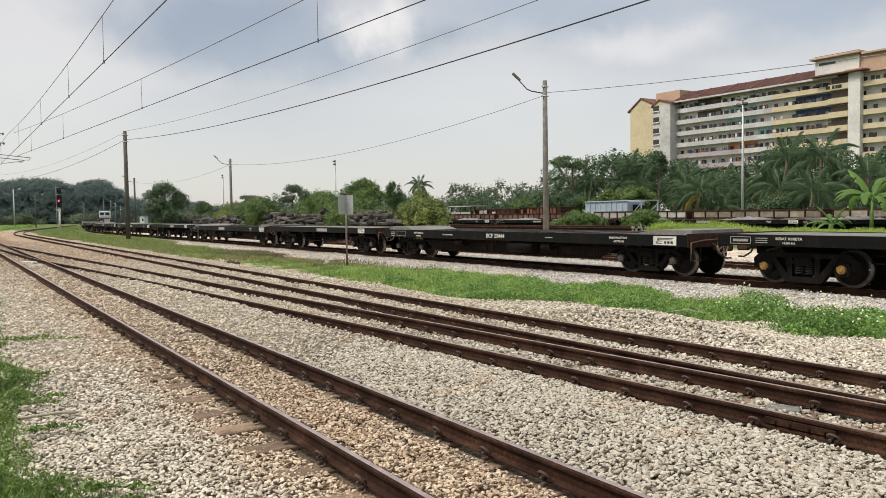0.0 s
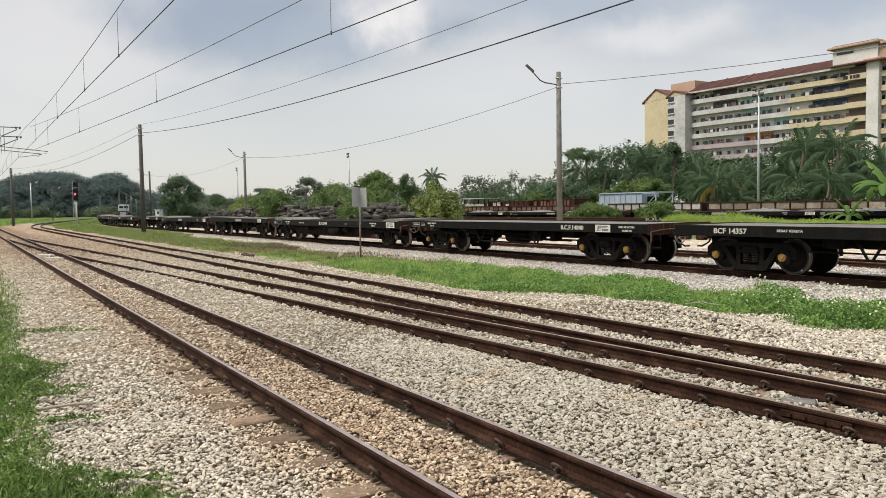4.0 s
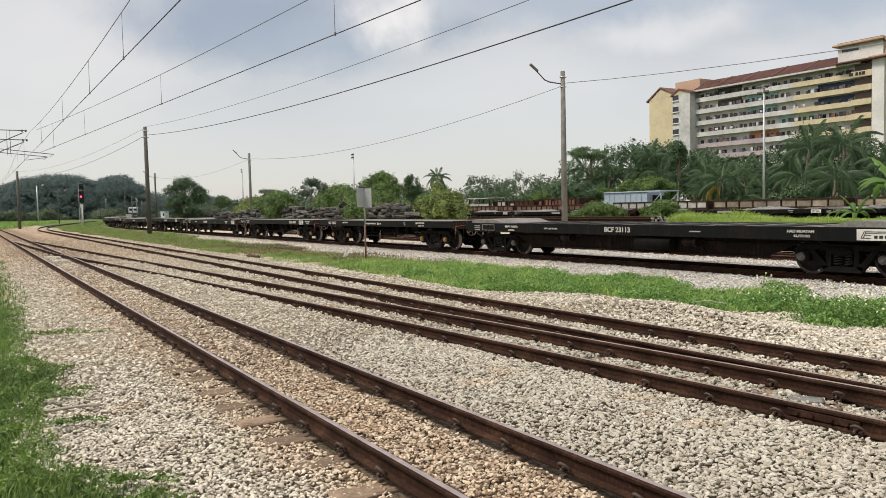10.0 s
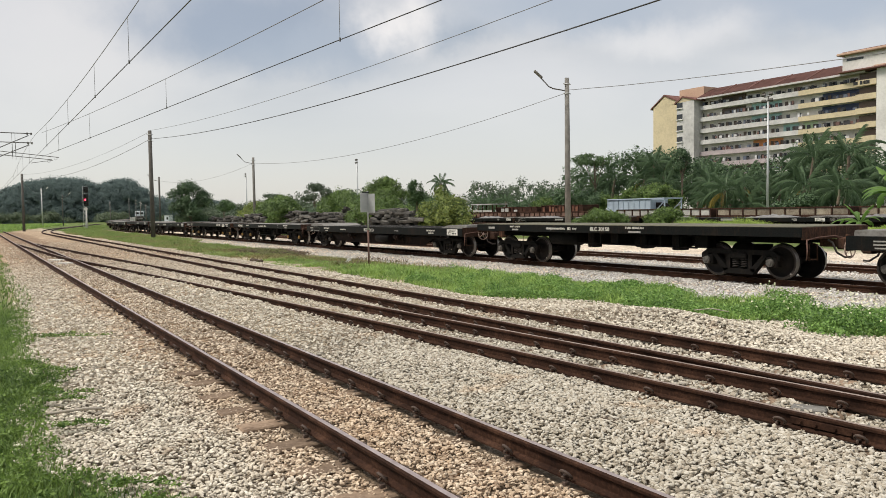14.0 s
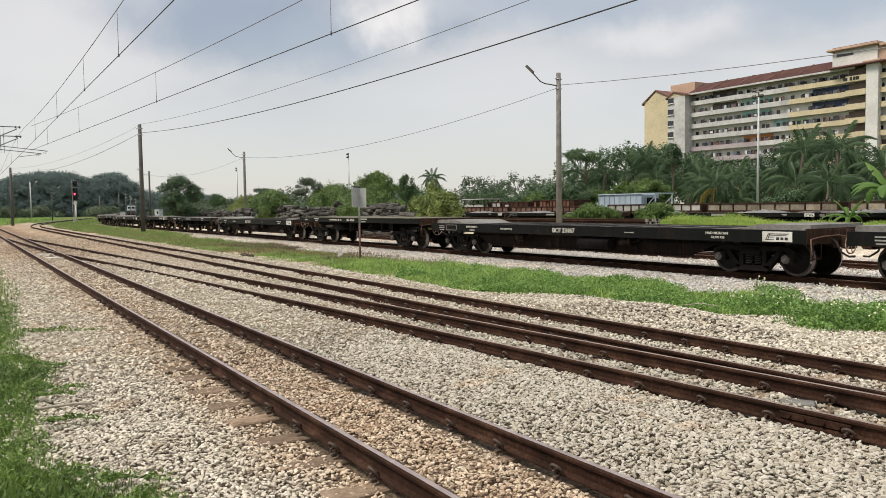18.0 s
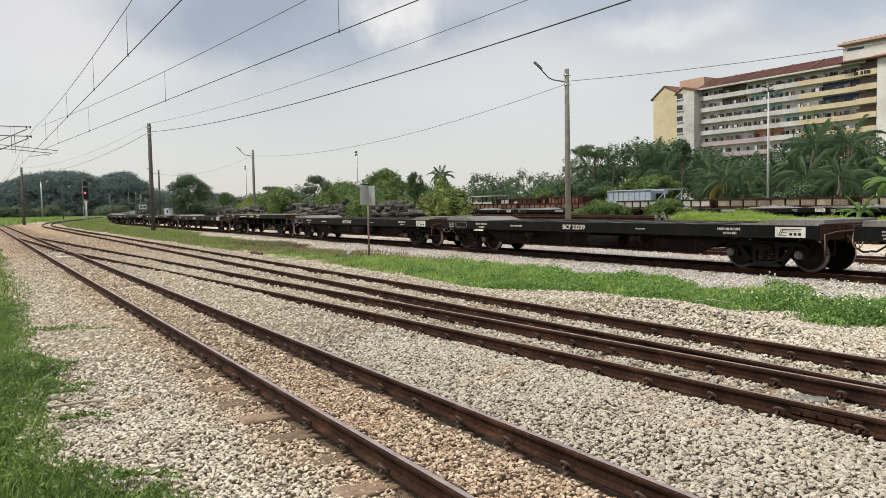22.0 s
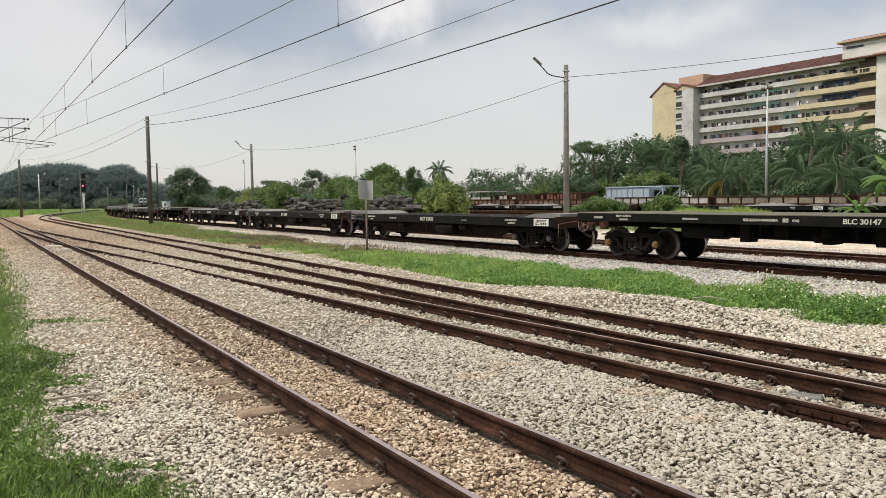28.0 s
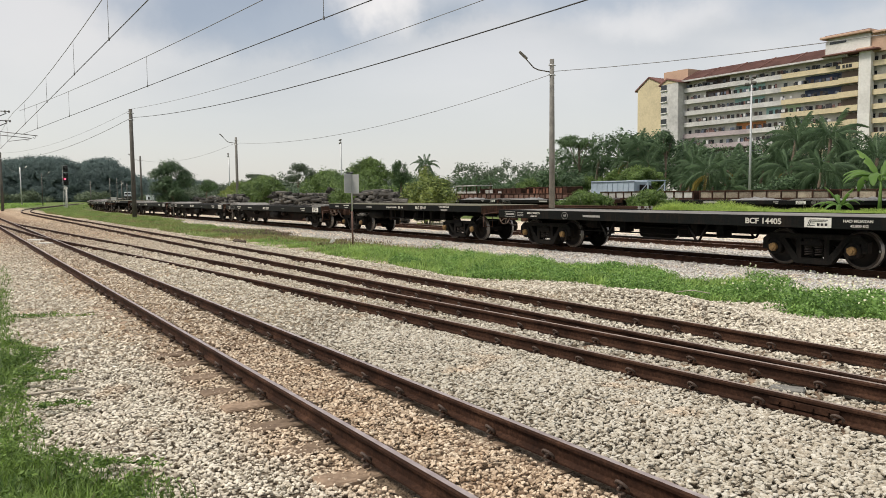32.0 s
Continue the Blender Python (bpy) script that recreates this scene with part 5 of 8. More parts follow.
def overhead(name, line, drop, x0, x1, droppers, label):
    t = thing(name, pose(0, 0, 0), label, "overhead line", "overhead wires")
    xs = np.linspace(x0, x1, 45)
    bm = bmesh.new()
    bent(bm, [(x, line(x), ZC) for x in xs], 0.010, 5)
    part("contact_wire", bm, M_WIRE, t)
    bm = bmesh.new()
    bent(bm, [(x, line(x), ZC + drop(x)) for x in xs], 0.009, 5)
    part("messenger_wire", bm, M_WIRE_G, t)
    for x in droppers:
        bm = bmesh.new()
        bent(bm, [(x, line(x), ZC), (x, line(x), ZC + drop(x))], 0.006, 5)
        tube(bm, (x, line(x), ZC - 0.03), (x, line(x), ZC + 0.04), 0.018, None, 6)
        part("dropper", bm, M_WIRE_G, t)


overhead("catenary_line", lambda x: 2.935, drop_a, -150, 4, [-51 - 7 * i for i in range(8)] + [-38.6, -29.5, -22.6, -17.3, -10.0], "contact wire with droppers over the near track")
overhead("catenary_line", cross_wire, drop_b, XS, 3, [-41, -34.3, -24.0, -13.3, -3.0], "contact wire with droppers over the crossover")


M_STEELG = worn("weathered_grey_steel", (0.24, 0.24, 0.24), (0.13, 0.13, 0.13), 3.0, 0.6, 0.3, 0.1)


def mast(x, y, label):
    """A steel mast with two tube brackets that carry the wires."""
    p = thing("catenary_mast", pose(x, y, 0), label, "mast", "overhead wires")
    bm = bmesh.new()
    for a, b, c, d in ((-0.11, 0.11, -0.11, -0.098), (-0.11, 0.11, 0.098, 0.11), (-0.006, 0.006, -0.1, 0.1)):
        box(bm, a, b, c, d, -0.4, 7.6)
    part("post", bm, M_GALV, p)
    # each bracket: top tube, strut, a long arm that hooks the wire, and a hanger
    for off, zt, z0, za, ze, reach in ((-0.18, 6.36, 4.38, 5.59, 5.14, 5.27), (0.18, 5.84, 3.96, 5.36, 4.98, 4.91)):
        bm = bmesh.new()
        tube(bm, (off, 0.1, zt + 0.02), (off, 4.05, zt), 0.024, None, 8)
        part("top_tube", bm, M_STEELG, p)
        bm = bmesh.new()
        tube(bm, (off, 0.1, z0), (off, 3.88, zt - 0.1), 0.024, None, 8)
        part("strut", bm, M_STEELG, p)
        bm = bmesh.new()
        tube(bm, (off, 0.6, za), (off, reach, ze), 0.018, None, 8)
        bent(bm, [(off, reach - 0.12, ze + 0.01), (off, reach - 0.08, ze - 0.09), (off, reach - 0.16, ze - 0.14), (off, reach - 0.22, ze - 0.08)], 0.012, 6)
        part("arm", bm, M_STEELG, p)
        for q in (3.1, 3.25):
            bm = bmesh.new()
            tube(bm, (off, q, zt), (off, q, ze - 0.02), 0.008, None, 5)
            part("hanger", bm, M_STEELG, p)
        bm = bmesh.new()
        for q in (3.82, 4.0):
            tube(bm, (off, q, zt - 0.07), (off, q, zt + 0.05), 0.035, None, 8)
        part("clamp", bm, M_CAPDARK, p)
        bm = bmesh.new()
        for k in range(5):
            tube(bm, (off, 0.16 + k * 0.06, zt + 0.02), (off, 0.19 + k * 0.06, zt + 0.02), 0.07, 0.05, 8)
        part("insulator", bm, M_CAPDARK, p)
    bm = bmesh.new()
    tube(bm, (0.18, 3.91, 4.79), (0.18, 4.96, 4.96), 0.014, None, 6)
    part("steady_arm", bm, M_STEELG, p)


mast(XS, -1.25, "grey steel mast with tube brackets over two tracks")


def floodlight_mast(x, y, h, label, r0=0.20):
    p = thing("floodlight_mast", pose(x, y, 0), label, "floodlight mast", "floodlight masts")
    bm = bmesh.new()
    tube(bm, (0, 0, -0.4), (0, 0, h - 0.7), r0, r0 * 0.6, 10)
    part("shaft", bm, M_GALVP, p)
    bm = bmesh.new()
    tube(bm, (-0.6, 0.2, h - 0.75), (0.6, -0.2, h - 0.75), 0.04, None, 8)
    tube(bm, (-0.55, 0.18, h - 0.2), (0.55, -0.18, h - 0.2), 0.04, None, 8)
    tube(bm, (0, 0, h - 0.8), (0, 0, h - 0.15), 0.06, None, 8)
    part("crossarm", bm, M_CONC_D, p)
    for xx in (-0.5, 0.5):
        for z in (h - 0.6, h - 0.02):
            bm = bmesh.new()
            box(bm, -0.2, 0.2, -0.12, 0.12, -0.13, 0.13, 0.04, pose(xx, -0.16 - xx * 0.3, z, -35, 0, 20))
            part("floodlight", bm, M_CONC_D, p)
    return p


M_GALVP = worn("pale_galvanised_shaft", (0.5, 0.52, 0.53), (0.38, 0.395, 0.40), 2.0, 0.5, 0.2, 0.05)
floodlight_mast(-46.3, 66.0, 12.8, "tall pale floodlight mast behind the wagons", 0.14)
floodlight_mast(-136.6, 64.8, 12.5, "thin floodlight mast behind the bushes")
floodlight_mast(-188.0, 58.5, 12.2, "thin floodlight mast behind the bushes")


def glow(name, color, strength):
    n = Nodes(name)
    e = n.node("ShaderNodeEmission", Strength=strength)
    e.inputs["Color"].default_value = (*color, 1)
    n.link(e.outputs[0], n.out.inputs["Surface"])
    return n.m


def signal(x, y):
    s = thing("railway_signal", pose(x, y, 0, 0, 0, 58), "tall black colour-light signal showing red", "signal")
    bm = bmesh.new()
    tube(bm, (0, 0, -0.4), (0, 0, 3.2), 0.14, 0.12, 10)
    part("post", bm, M_WHITE, s, "white painted signal post")
    bm = bmesh.new()
    box(bm, -0.42, 0.42, -0.08, 0.08, 3.9, 6.0, 0.05)
    box(bm, -0.4, 0.4, -0.06, 0.06, 6.15, 7.2, 0.05)
    part("backboard", bm, M_BLACK, s)
    for i, z in enumerate((4.3, 4.95, 5.6, 6.65)):
        bm = bmesh.new()
        tube(bm, (0, -0.08, z), (0, -0.45, z), 0.21, 0.22, 14, False)
        tube(bm, (0, -0.06, z), (0, -0.10, z), 0.21, None, 14)
        part("hood", bm, M_BLACK, s)
        bm = bmesh.new()
        tube(bm, (0, -0.10, z), (0, -0.13, z), 0.17, None, 14)
        part("lens", bm, glow("red_signal_light", (1.0, 0.05, 0.10), 6.0) if i == 1 else M_BLACK, s, "lit red lens" if i == 1 else "")
    bm = bmesh.new()
    tube(bm, (0, -0.16, 3.4), (0, -0.12, 3.4), 0.31, None, 16)
    part("marker_disc", bm, M_WHITE, s, "white round marker plate")
    bm = bmesh.new()
    for xx in (-0.62, -0.34):
        tube(bm, (xx, 0.2, 0), (xx, 0.2, 7.3), 0.035, None, 6)
    for i in range(22):
        tube(bm, (-0.62, 0.2, 0.3 + i * 0.31), (-0.34, 0.2, 0.3 + i * 0.31), 0.02, None, 5)
    part("ladder", bm, M_GALV, s, "grey steel access ladder")


signal(-143.4, 16.55)


def board_sign(x, y):
    s = thing("lineside_sign", pose(x, y, 0, 0, 0, 62), "back of a grey folded lineside board on a rusty post", "sign")
    M_SIGNB = worn("grey_sheet_back", (0.42, 0.43, 0.43), (0.28, 0.285, 0.285), 2.5, 0.6, 0.2, 0.05)
    bm = bmesh.new()
    tube(bm, (0, 0, -0.3), (0, 0, 1.25), 0.034, None, 8)
    part("post_foot", bm, M_CORAL, s, "rusty lower post")
    bm = bmesh.new()
    tube(bm, (0, 0, 1.25), (0, 0, 2.7), 0.033, None, 8)
    part("post", bm, M_GALV, s)
    bm = bmesh.new()
    box(bm, -0.33, 0.0, -0.006, 0.006, 1.92, 2.63, 0.002, Matrix.Translation((0, -0.05, 0)) @ Matrix.Rotation(radians(38), 4, "Z"))
    box(bm, 0.0, 0.31, -0.006, 0.006, 1.90, 2.60, 0.002, Matrix.Translation((0, -0.05, 0)) @ Matrix.Rotation(radians(-30), 4, "Z"))
    part("board", bm, M_SIGNB, s)
    bm = bmesh.new()
    box(bm, -0.2, 0.06, -0.09, 0.02, 2.62, 2.68, 0.01)
    part("cap", bm, M_BLACK, s)


board_sign(-25.4, 12.45)

# ---- plants ----
M_GRASS = leafy("grass_blades", (0.34, 0.49, 0.125), (0.075, 0.165, 0.034), 0.36, 0.5, 1.2)
M_VERGE = leafy("verge_grass_blades", (0.22, 0.335, 0.075), (0.022, 0.06, 0.013), 0.35, 0.5, 1.2)
M_STRIP = leafy("far_strip_grass", (0.27, 0.36, 0.10), (0.06, 0.11, 0.027), 0.36, 0.5, 0.7)
M_BANK = leafy("bank_grass_blades", (0.44, 0.55, 0.135), (0.13, 0.24, 0.04), 0.4, 0.5, 0.5)
M_DEAD = leafy("dead_brown_growth", (0.20, 0.15, 0.105), (0.07, 0.05, 0.035), 0.2, 0.8, 0.9)
M_WEED = leafy("broad_weed_leaves", (0.265, 0.44, 0.115), (0.04, 0.105, 0.022), 0.3, 0.5, 1.5)
M_DRY = leafy("dry_grass", (0.34, 0.29, 0.14), (0.14, 0.12, 0.05), 0.3, 0.6, 1.2)
M_LEAF = leafy("bright_bush_leaves", (0.19, 0.285, 0.075), (0.026, 0.058, 0.02), 0.25, 0.5, 0.5)
M_LEAF_Y = leafy("yellowing_bush_leaves", (0.27, 0.33, 0.085), (0.03, 0.065, 0.02), 0.25, 0.5, 0.8)
M_LEAF_D = leafy("dark_tree_leaves", (0.138, 0.22, 0.09), (0.028, 0.06, 0.027), 0.2, 0.5, 0.25)
M_LEAF_M = leafy("mid_green_leaves", (0.128, 0.207, 0.098), (0.025, 0.053, 0.029), 0.2, 0.5, 0.3)
# pale bluish tones: the haze of distance is put into the leaf colour
M_FAR = leafy("hazed_wood_leaves", (0.187, 0.248, 0.236), (0.127, 0.174, 0.167), 0.5, 0.95, 0.06, 0.0, 0.1)
# scrub and far tree belt carry haze in their leaf colours too
M_SCRUB = leafy("hazed_scrub_leaves", (0.17, 0.215, 0.13), (0.07, 0.10, 0.06), 0.2, 0.6, 0.2)
M_HAZY = leafy("hazy_tree_leaves", (0.135, 0.18, 0.112), (0.042, 0.064, 0.043), 0.2, 0.6, 0.15)
M_PALM = leafy("palm_leaflets", (0.155, 0.236, 0.118), (0.034, 0.07, 0.042), 0.3, 0.45, 0.6, 0.0, 0.14)
M_PALM_Y = leafy("yellowed_palm_leaflets", (0.40, 0.31, 0.08), (0.14, 0.12, 0.03), 0.25, 0.5, 0.3)
M_BANANA = leafy("banana_leaf", (0.16, 0.28, 0.062), (0.045, 0.115, 0.025), 0.45, 0.45, 0.8)
M_BARK = worn("grey_brown_bark", (0.20, 0.16, 0.12), (0.08, 0.06, 0.045), 4.0, 0.9, 0, 0.5, 20.0, 0.2, 0.02)
M_FLOWER = plain("white_flowers", (0.66, 0.66, 0.46), 0.6)


def blades(name, x, y, h, w, mat, label, lean=0.8, category="grass"):
    n = len(x)
    h = h * (0.45 + 0.75 * rng.random(n))
    a = rng.random(n) * math.tau
    b = a + 1.2 + rng.random(n)
    k = lean * h * (0.3 + rng.random(n))
    z = ground_z(x, y) - 0.01
    base = np.stack([x, y, z], 1)
    side = np.stack([np.cos(a), np.sin(a), np.zeros(n)], 1) * (w * (0.6 + 0.8 * rng.random(n)))[:, None]
    out = np.stack([np.cos(b), np.sin(b), np.zeros(n)], 1)
    up = np.array([0, 0, 1.0])
    m = base + out * (k * 0.35)[:, None] + up * (h * 0.6)[:, None]
    tip = base + out * k[:, None] + up * h[:, None]
    v = np.stack([base - side, base + side, m + side * 0.7, m - side * 0.7, tip], 1).reshape(-1, 3)
    o = 5 * np.arange(n)[:, None]
    f = np.concatenate([o + [0, 1, 2], o + [0, 2, 3], o + [3, 2, 4]])
    return tagged(new(name, soup(name, v, f, mat)), label, category, "", "stuff")


def leaf_quads(pts, nrm, size, rng_, narrow=0.55, jitter=0.9):
    """Pointed leaves at the points, loosely facing along nrm."""
    n = len(pts)
    nrm = nrm + jitter * rng_.normal(size=(n, 3))
    nrm /= np.linalg.norm(nrm, axis=1)[:, None] + 1e-9
    t = np.cross(nrm, rng_.normal(size=(n, 3)))
    t /= np.linalg.norm(t, axis=1)[:, None] + 1e-9
    b = np.cross(nrm, t)
    s = (size * (0.6 + 0.8 * rng_.random(n)))[:, None]
    v = np.stack([pts - t * s, pts + b * s * narrow, pts + t * s, pts - b * s * narrow], 1).reshape(-1, 3)
    return v, np.arange(4 * n).reshape(n, 4)


def leaf_cloud(blobs, n, size, seed, inner=0.55, shoots=0.05, jitter=0.6):
    """Leaves over and inside lumps (x, y, z, rx, ry, rz), in tufts, more on the lumps' upper sides."""
    r = np.random.default_rng(seed)
    blobs = np.array(blobs, float)
    wgt = blobs[:, 3] * blobs[:, 4] + blobs[:, 5] * blobs[:, 3]
    tufts = max(1, n // 7)
    pick = r.choice(len(blobs), tufts, p=wgt / wgt.sum())
    d = r.normal(size=(tufts, 3))
    d[:, 2] = np.where(d[:, 2] < -0.3, -d[:, 2], d[:, 2])
    d /= np.linalg.norm(d, axis=1)[:, None]
    rad = inner + (1.04 - inner) * r.random(tufts) ** 0.5
    rad = np.where(r.random(tufts) < shoots, rad * (1 + 0.3 * r.random(tufts)), rad)
    rough = 1 + 0.20 * np.sin(d[:, 0] * 5 + pick) * np.sin(d[:, 1] * 6 + 2 * pick) + 0.05 * r.normal(size=tufts)
    p = blobs[pick, :3] + d * blobs[pick, 3:] * (rad * rough)[:, None]
    p = np.repeat(p, 7, 0) + r.normal(size=(tufts * 7, 3)) * size * 1.25
    return leaf_quads(p, np.repeat(d, 7, 0) + np.array([0, 0, 0.25]), size, r, 0.5, jitter)


def lumps(r, cx, cy, cz, rx, ry, rz, n, k=0.34):
    """Lumps that make up an uneven crown."""
    out = []
    for i in range(int(n * 1.8)):
        a, u = r.uniform(0, math.tau), r.uniform(-0.55, 1.0)
        q = (1 - abs(u)) ** 0.5 * r.uniform(0.4, 1.05)
        s = r.uniform(k * 0.5, k * 1.4)
        out.append((cx + rx * q * math.cos(a), cy + ry * q * math.sin(a), cz + rz * u * 0.75, rx * s, ry * s, rz * s))
    return out


def bush(x, y, z, rx, ry, rz, n, size, mat, seed, label, lumpn=9):
    r = random.Random(seed)
    b = thing("bush", pose(x, y, z), label, "bush", "bushes and trees behind the train")
    v, f = leaf_cloud(lumps(r, 0, 0, rz * 0.55, rx, ry, rz, lumpn), n, size, seed)
    v[:, 2] = np.maximum(v[:, 2], -0.05)
    part("foliage", soup("foliage", v, f, mat), None, b)
    bm = bmesh.new()
    for i in range(5):
        a = i * 1.3 + seed
        tube(bm, (0.1 * math.cos(a), 0.1 * math.sin(a), -0.2), (rx * 0.5 * math.cos(a), ry * 0.5 * math.sin(a), rz * 0.9), 0.05, 0.015, 6)
    part("stems", bm, M_BARK, b)
    return b


def tree(x, y, h, rx, rz, n, size, mat, seed, label, lumpn=14, trunk=0.25):
    r = random.Random(seed)
    t = thing("tree", pose(x, y, 0), label, "tree", "bushes and trees behind the train")
    bm = bmesh.new()
    zc = h - rz * 0.85
    tube(bm, (0, 0, -0.4), (0.1, 0.05, zc), trunk, trunk * 0.55, 9)
    for i in range(7):
        a = i * math.tau / 7 + r.uniform(-0.3, 0.3)
        z0 = zc * r.uniform(0.5, 0.95)
        tube(bm, (0.05, 0, z0), (rx * 0.62 * math.cos(a), rx * 0.62 * math.sin(a), zc + rz * r.uniform(0.0, 0.6)), trunk * 0.4, trunk * 0.08, 6)
    part("trunk", bm, M_BARK, t)
    v, f = leaf_cloud(lumps(r, 0, 0, zc, rx, rx, rz, lumpn), n, size, seed, 0.5)
    part("crown", soup("crown", v, f, mat), None, t)
    return t


def frond_mesh(mat, seed, length=4.5, bend=70.0):
    """A palm frond: an arching rib from which long narrow leaflets hang on either side."""
    r = np.random.default_rng(seed)
    vs, fs = [], []
    n = 30
    s = np.linspace(0, 1, n)
    ang = radians(bend) * s ** 1.25
    X = np.concatenate([[0], np.cumsum(np.cos(ang[1:]))]) * length / n
    Z = -np.concatenate([[0], np.cumsum(np.sin(ang[1:]))]) * length / n
    for i in range(n - 1):
        o = len(vs)
        w = 0.05 * (1 - s[i]) + 0.01
        vs += [(X[i], -w, Z[i]), (X[i], w, Z[i]), (X[i + 1], w * 0.9, Z[i + 1]), (X[i + 1], -w * 0.9, Z[i + 1])]
        fs.append((o, o + 1, o + 2, o + 3))
        if s[i] < 0.14:
            continue
        ll = length * 0.25 * math.sin(math.pi * (0.16 + 0.78 * s[i])) ** 0.6
        ca, sa_ = math.cos(ang[i]), math.sin(ang[i])
        for sg in (-1, 1):
            for q in (0.0, 0.5):
                x0 = X[i] + (X[i + 1] - X[i]) * q
                z0 = Z[i] + (Z[i + 1] - Z[i]) * q
                out, fall = 0.62 + 0.12 * r.normal(), 0.62 + 0.2 * r.random()
                fw = 0.42 + 0.08 * r.normal()
                lo = ll * (0.85 + 0.3 * r.random())
                mx, my, mz = lo * 0.5 * fw * ca, sg * lo * 0.42 * out, lo * (-0.5 * fw * sa_ - 0.2 * fall)
                tx, ty, tz = lo * fw * ca * 0.75, sg * lo * out * 0.62, lo * (-fw * sa_ - fall * 1.05)
                o = len(vs)
                h = 0.05
                vs += [(x0, 0, z0), (x0 + mx + h, my, z0 + mz), (x0 + tx, ty, z0 + tz), (x0 + mx - h, my, z0 + mz - h * 0.6)]
                fs.append((o, o + 1, o + 2, o + 3))
    return soup("frond", np.array(vs), np.array(fs), mat)


# young upright fronds, full-grown arching ones, old hanging ones
FRONDS = [[frond_mesh(M_PALM, 11 + 10 * k + j, le, be) for j in range(2)] for k, (le, be) in enumerate(((4.6, 38.0), (4.9, 92.0), (4.6, 118.0)))]
FROND_Y = frond_mesh(M_PALM_Y, 14, 4.0, 95.0)


def palm(x, y, h, s, seed, label="coconut palm with drooping feathered fronds", yellow=1):
    r = random.Random(seed)
    p = thing("palm_tree", pose(x, y, 0), label, "palm", "palms before the flats")
    lean = r.uniform(-0.6, 0.6)
    bm = bmesh.new()
    bent(bm, [(lean * (k / 8) ** 2, 0.2 * math.sin(k), -0.4 + (h + 0.4) * k / 8) for k in range(9)], 0.17, 8)
    part("trunk", bm, M_BARK, p)
    n = 22
    top = Matrix.Translation((lean, 0.2 * math.sin(8), h))
    for i in range(n):
        age = i / (n - 1)
        mesh = FRONDS[0 if age < 0.14 else 1 if age < 0.62 else 2][i % 2]
        pitch = -76 + 84 * age ** 0.8 + r.uniform(-9, 9)
        part("frond", mesh, None, p, "", top @ pose(0, 0, 0, r.uniform(-14, 14), pitch, i * 137.5 + r.uniform(-15, 15)) @ Matrix.Scale(s * r.uniform(0.85, 1.08), 4))
    for i in range(yellow):
        part("dead_frond", FROND_Y, None, p, "yellowed drooping frond", top @ pose(0, 0, -0.2, 0, r.uniform(-14, 16), r.uniform(190, 330)) @ Matrix.Scale(s, 4))
    return p


def banana_leaf_mesh(seed, length=2.6, bend=80.0):
    """A broad arching blade on its stalk, folded along the rib and torn to strips at the edges."""
    r = np.random.default_rng(seed)
    vs, fs = [], []
    n = 22
    x = z = 0.0
    for i in range(n + 1):
        s = i / n
        a = radians(bend) * s ** 1.3
        if i:
            x, z = x + length / n * math.cos(a), z - length / n * math.sin(a)
        k = max(0.0, (s - 0.16) / 0.84)
        w = 0.03 if s < 0.16 else 0.26 * max(0.02, math.sin(math.pi * (0.07 + 0.93 * k))) ** 0.55 * (1 + 0.10 * r.normal())
        sag = 0.28 * w
        vs += [(x - 0.3 * w, -w, z - sag), (x, -w * 0.5, z + 0.02), (x, 0, z), (x, w * 0.5, z + 0.02), (x - 0.3 * w, w, z - sag)]
    for i in range(n):
        o = 5 * i
        for j in range(4):
            if j in (0, 3) and r.random() < 0.05:
                continue
            fs.append((o + j, o + j + 1, o + j + 6, o + j + 5))
    return soup("leaf", np.array(vs), np.array(fs), M_BANANA, True)


BLEAF = [banana_leaf_mesh(3, 3.0, 88.0), banana_leaf_mesh(4, 2.8, 112.0), banana_leaf_mesh(5, 2.6, 40.0)]


def banana(x, y, z, h, s, seed, leaves=8, young=2):
    r = random.Random(seed)
    p = thing("banana_plant", pose(x, y, z), "bright green banana plant with broad torn leaves", "banana plant", "banana plants")
    bm = bmesh.new()
    tube(bm, (0, 0, -0.2), (0.05, 0, h), 0.13, 0.07, 9)
    part("stem", bm, M_WEED, p)
    for i in range(leaves):
        k = 2 if i < young else i % 2
        pitch = r.uniform(-84, -66) if i < young else r.uniform(-68, -30)
        part("leaf", BLEAF[k], None, p, "", Matrix.Translation((0.05, 0, h - 0.1)) @ pose(0, 0, 0, r.uniform(-20, 20), pitch, i * 137.5 + seed * 31 + r.uniform(-10, 10)) @ Matrix.Scale(s * r.uniform(0.75, 1.05), 4))


# far woods on the left, a rising mass of crowns
hr = random.Random(5)
hill = []
RIDGE_Y = (-14, 9, 17, 25, 35, 41, 44.5, 48, 52, 55.5, 60, 63, 70, 79, 96)
RIDGE_Z = (11.0, 13.0, 15.9, 17.6, 17.6, 16.4, 15.2, 16.6, 17.6, 17.1, 14.3, 11.0, 9.5, 8.7, 8.0)
for i in range(560):
    yp = hr.uniform(-14, 94)
    k = 1.0 + hr.uniform(-0.05, 0.05)
    top = float(np.interp(yp, RIDGE_Y, RIDGE_Z)) * k
    s = hr.uniform(1.2, 3.1)
    a = 0.5 * math.pi * (1.0 if i % 6 == 0 else hr.uniform(0.0, 1.0))
    hill.append((-330 - 16 * (1 - math.cos(a)), yp * k, math.sin(a) * (top - s * 0.6) - 0.3 * s, s * 1.25, s * 1.25, s * 0.9))
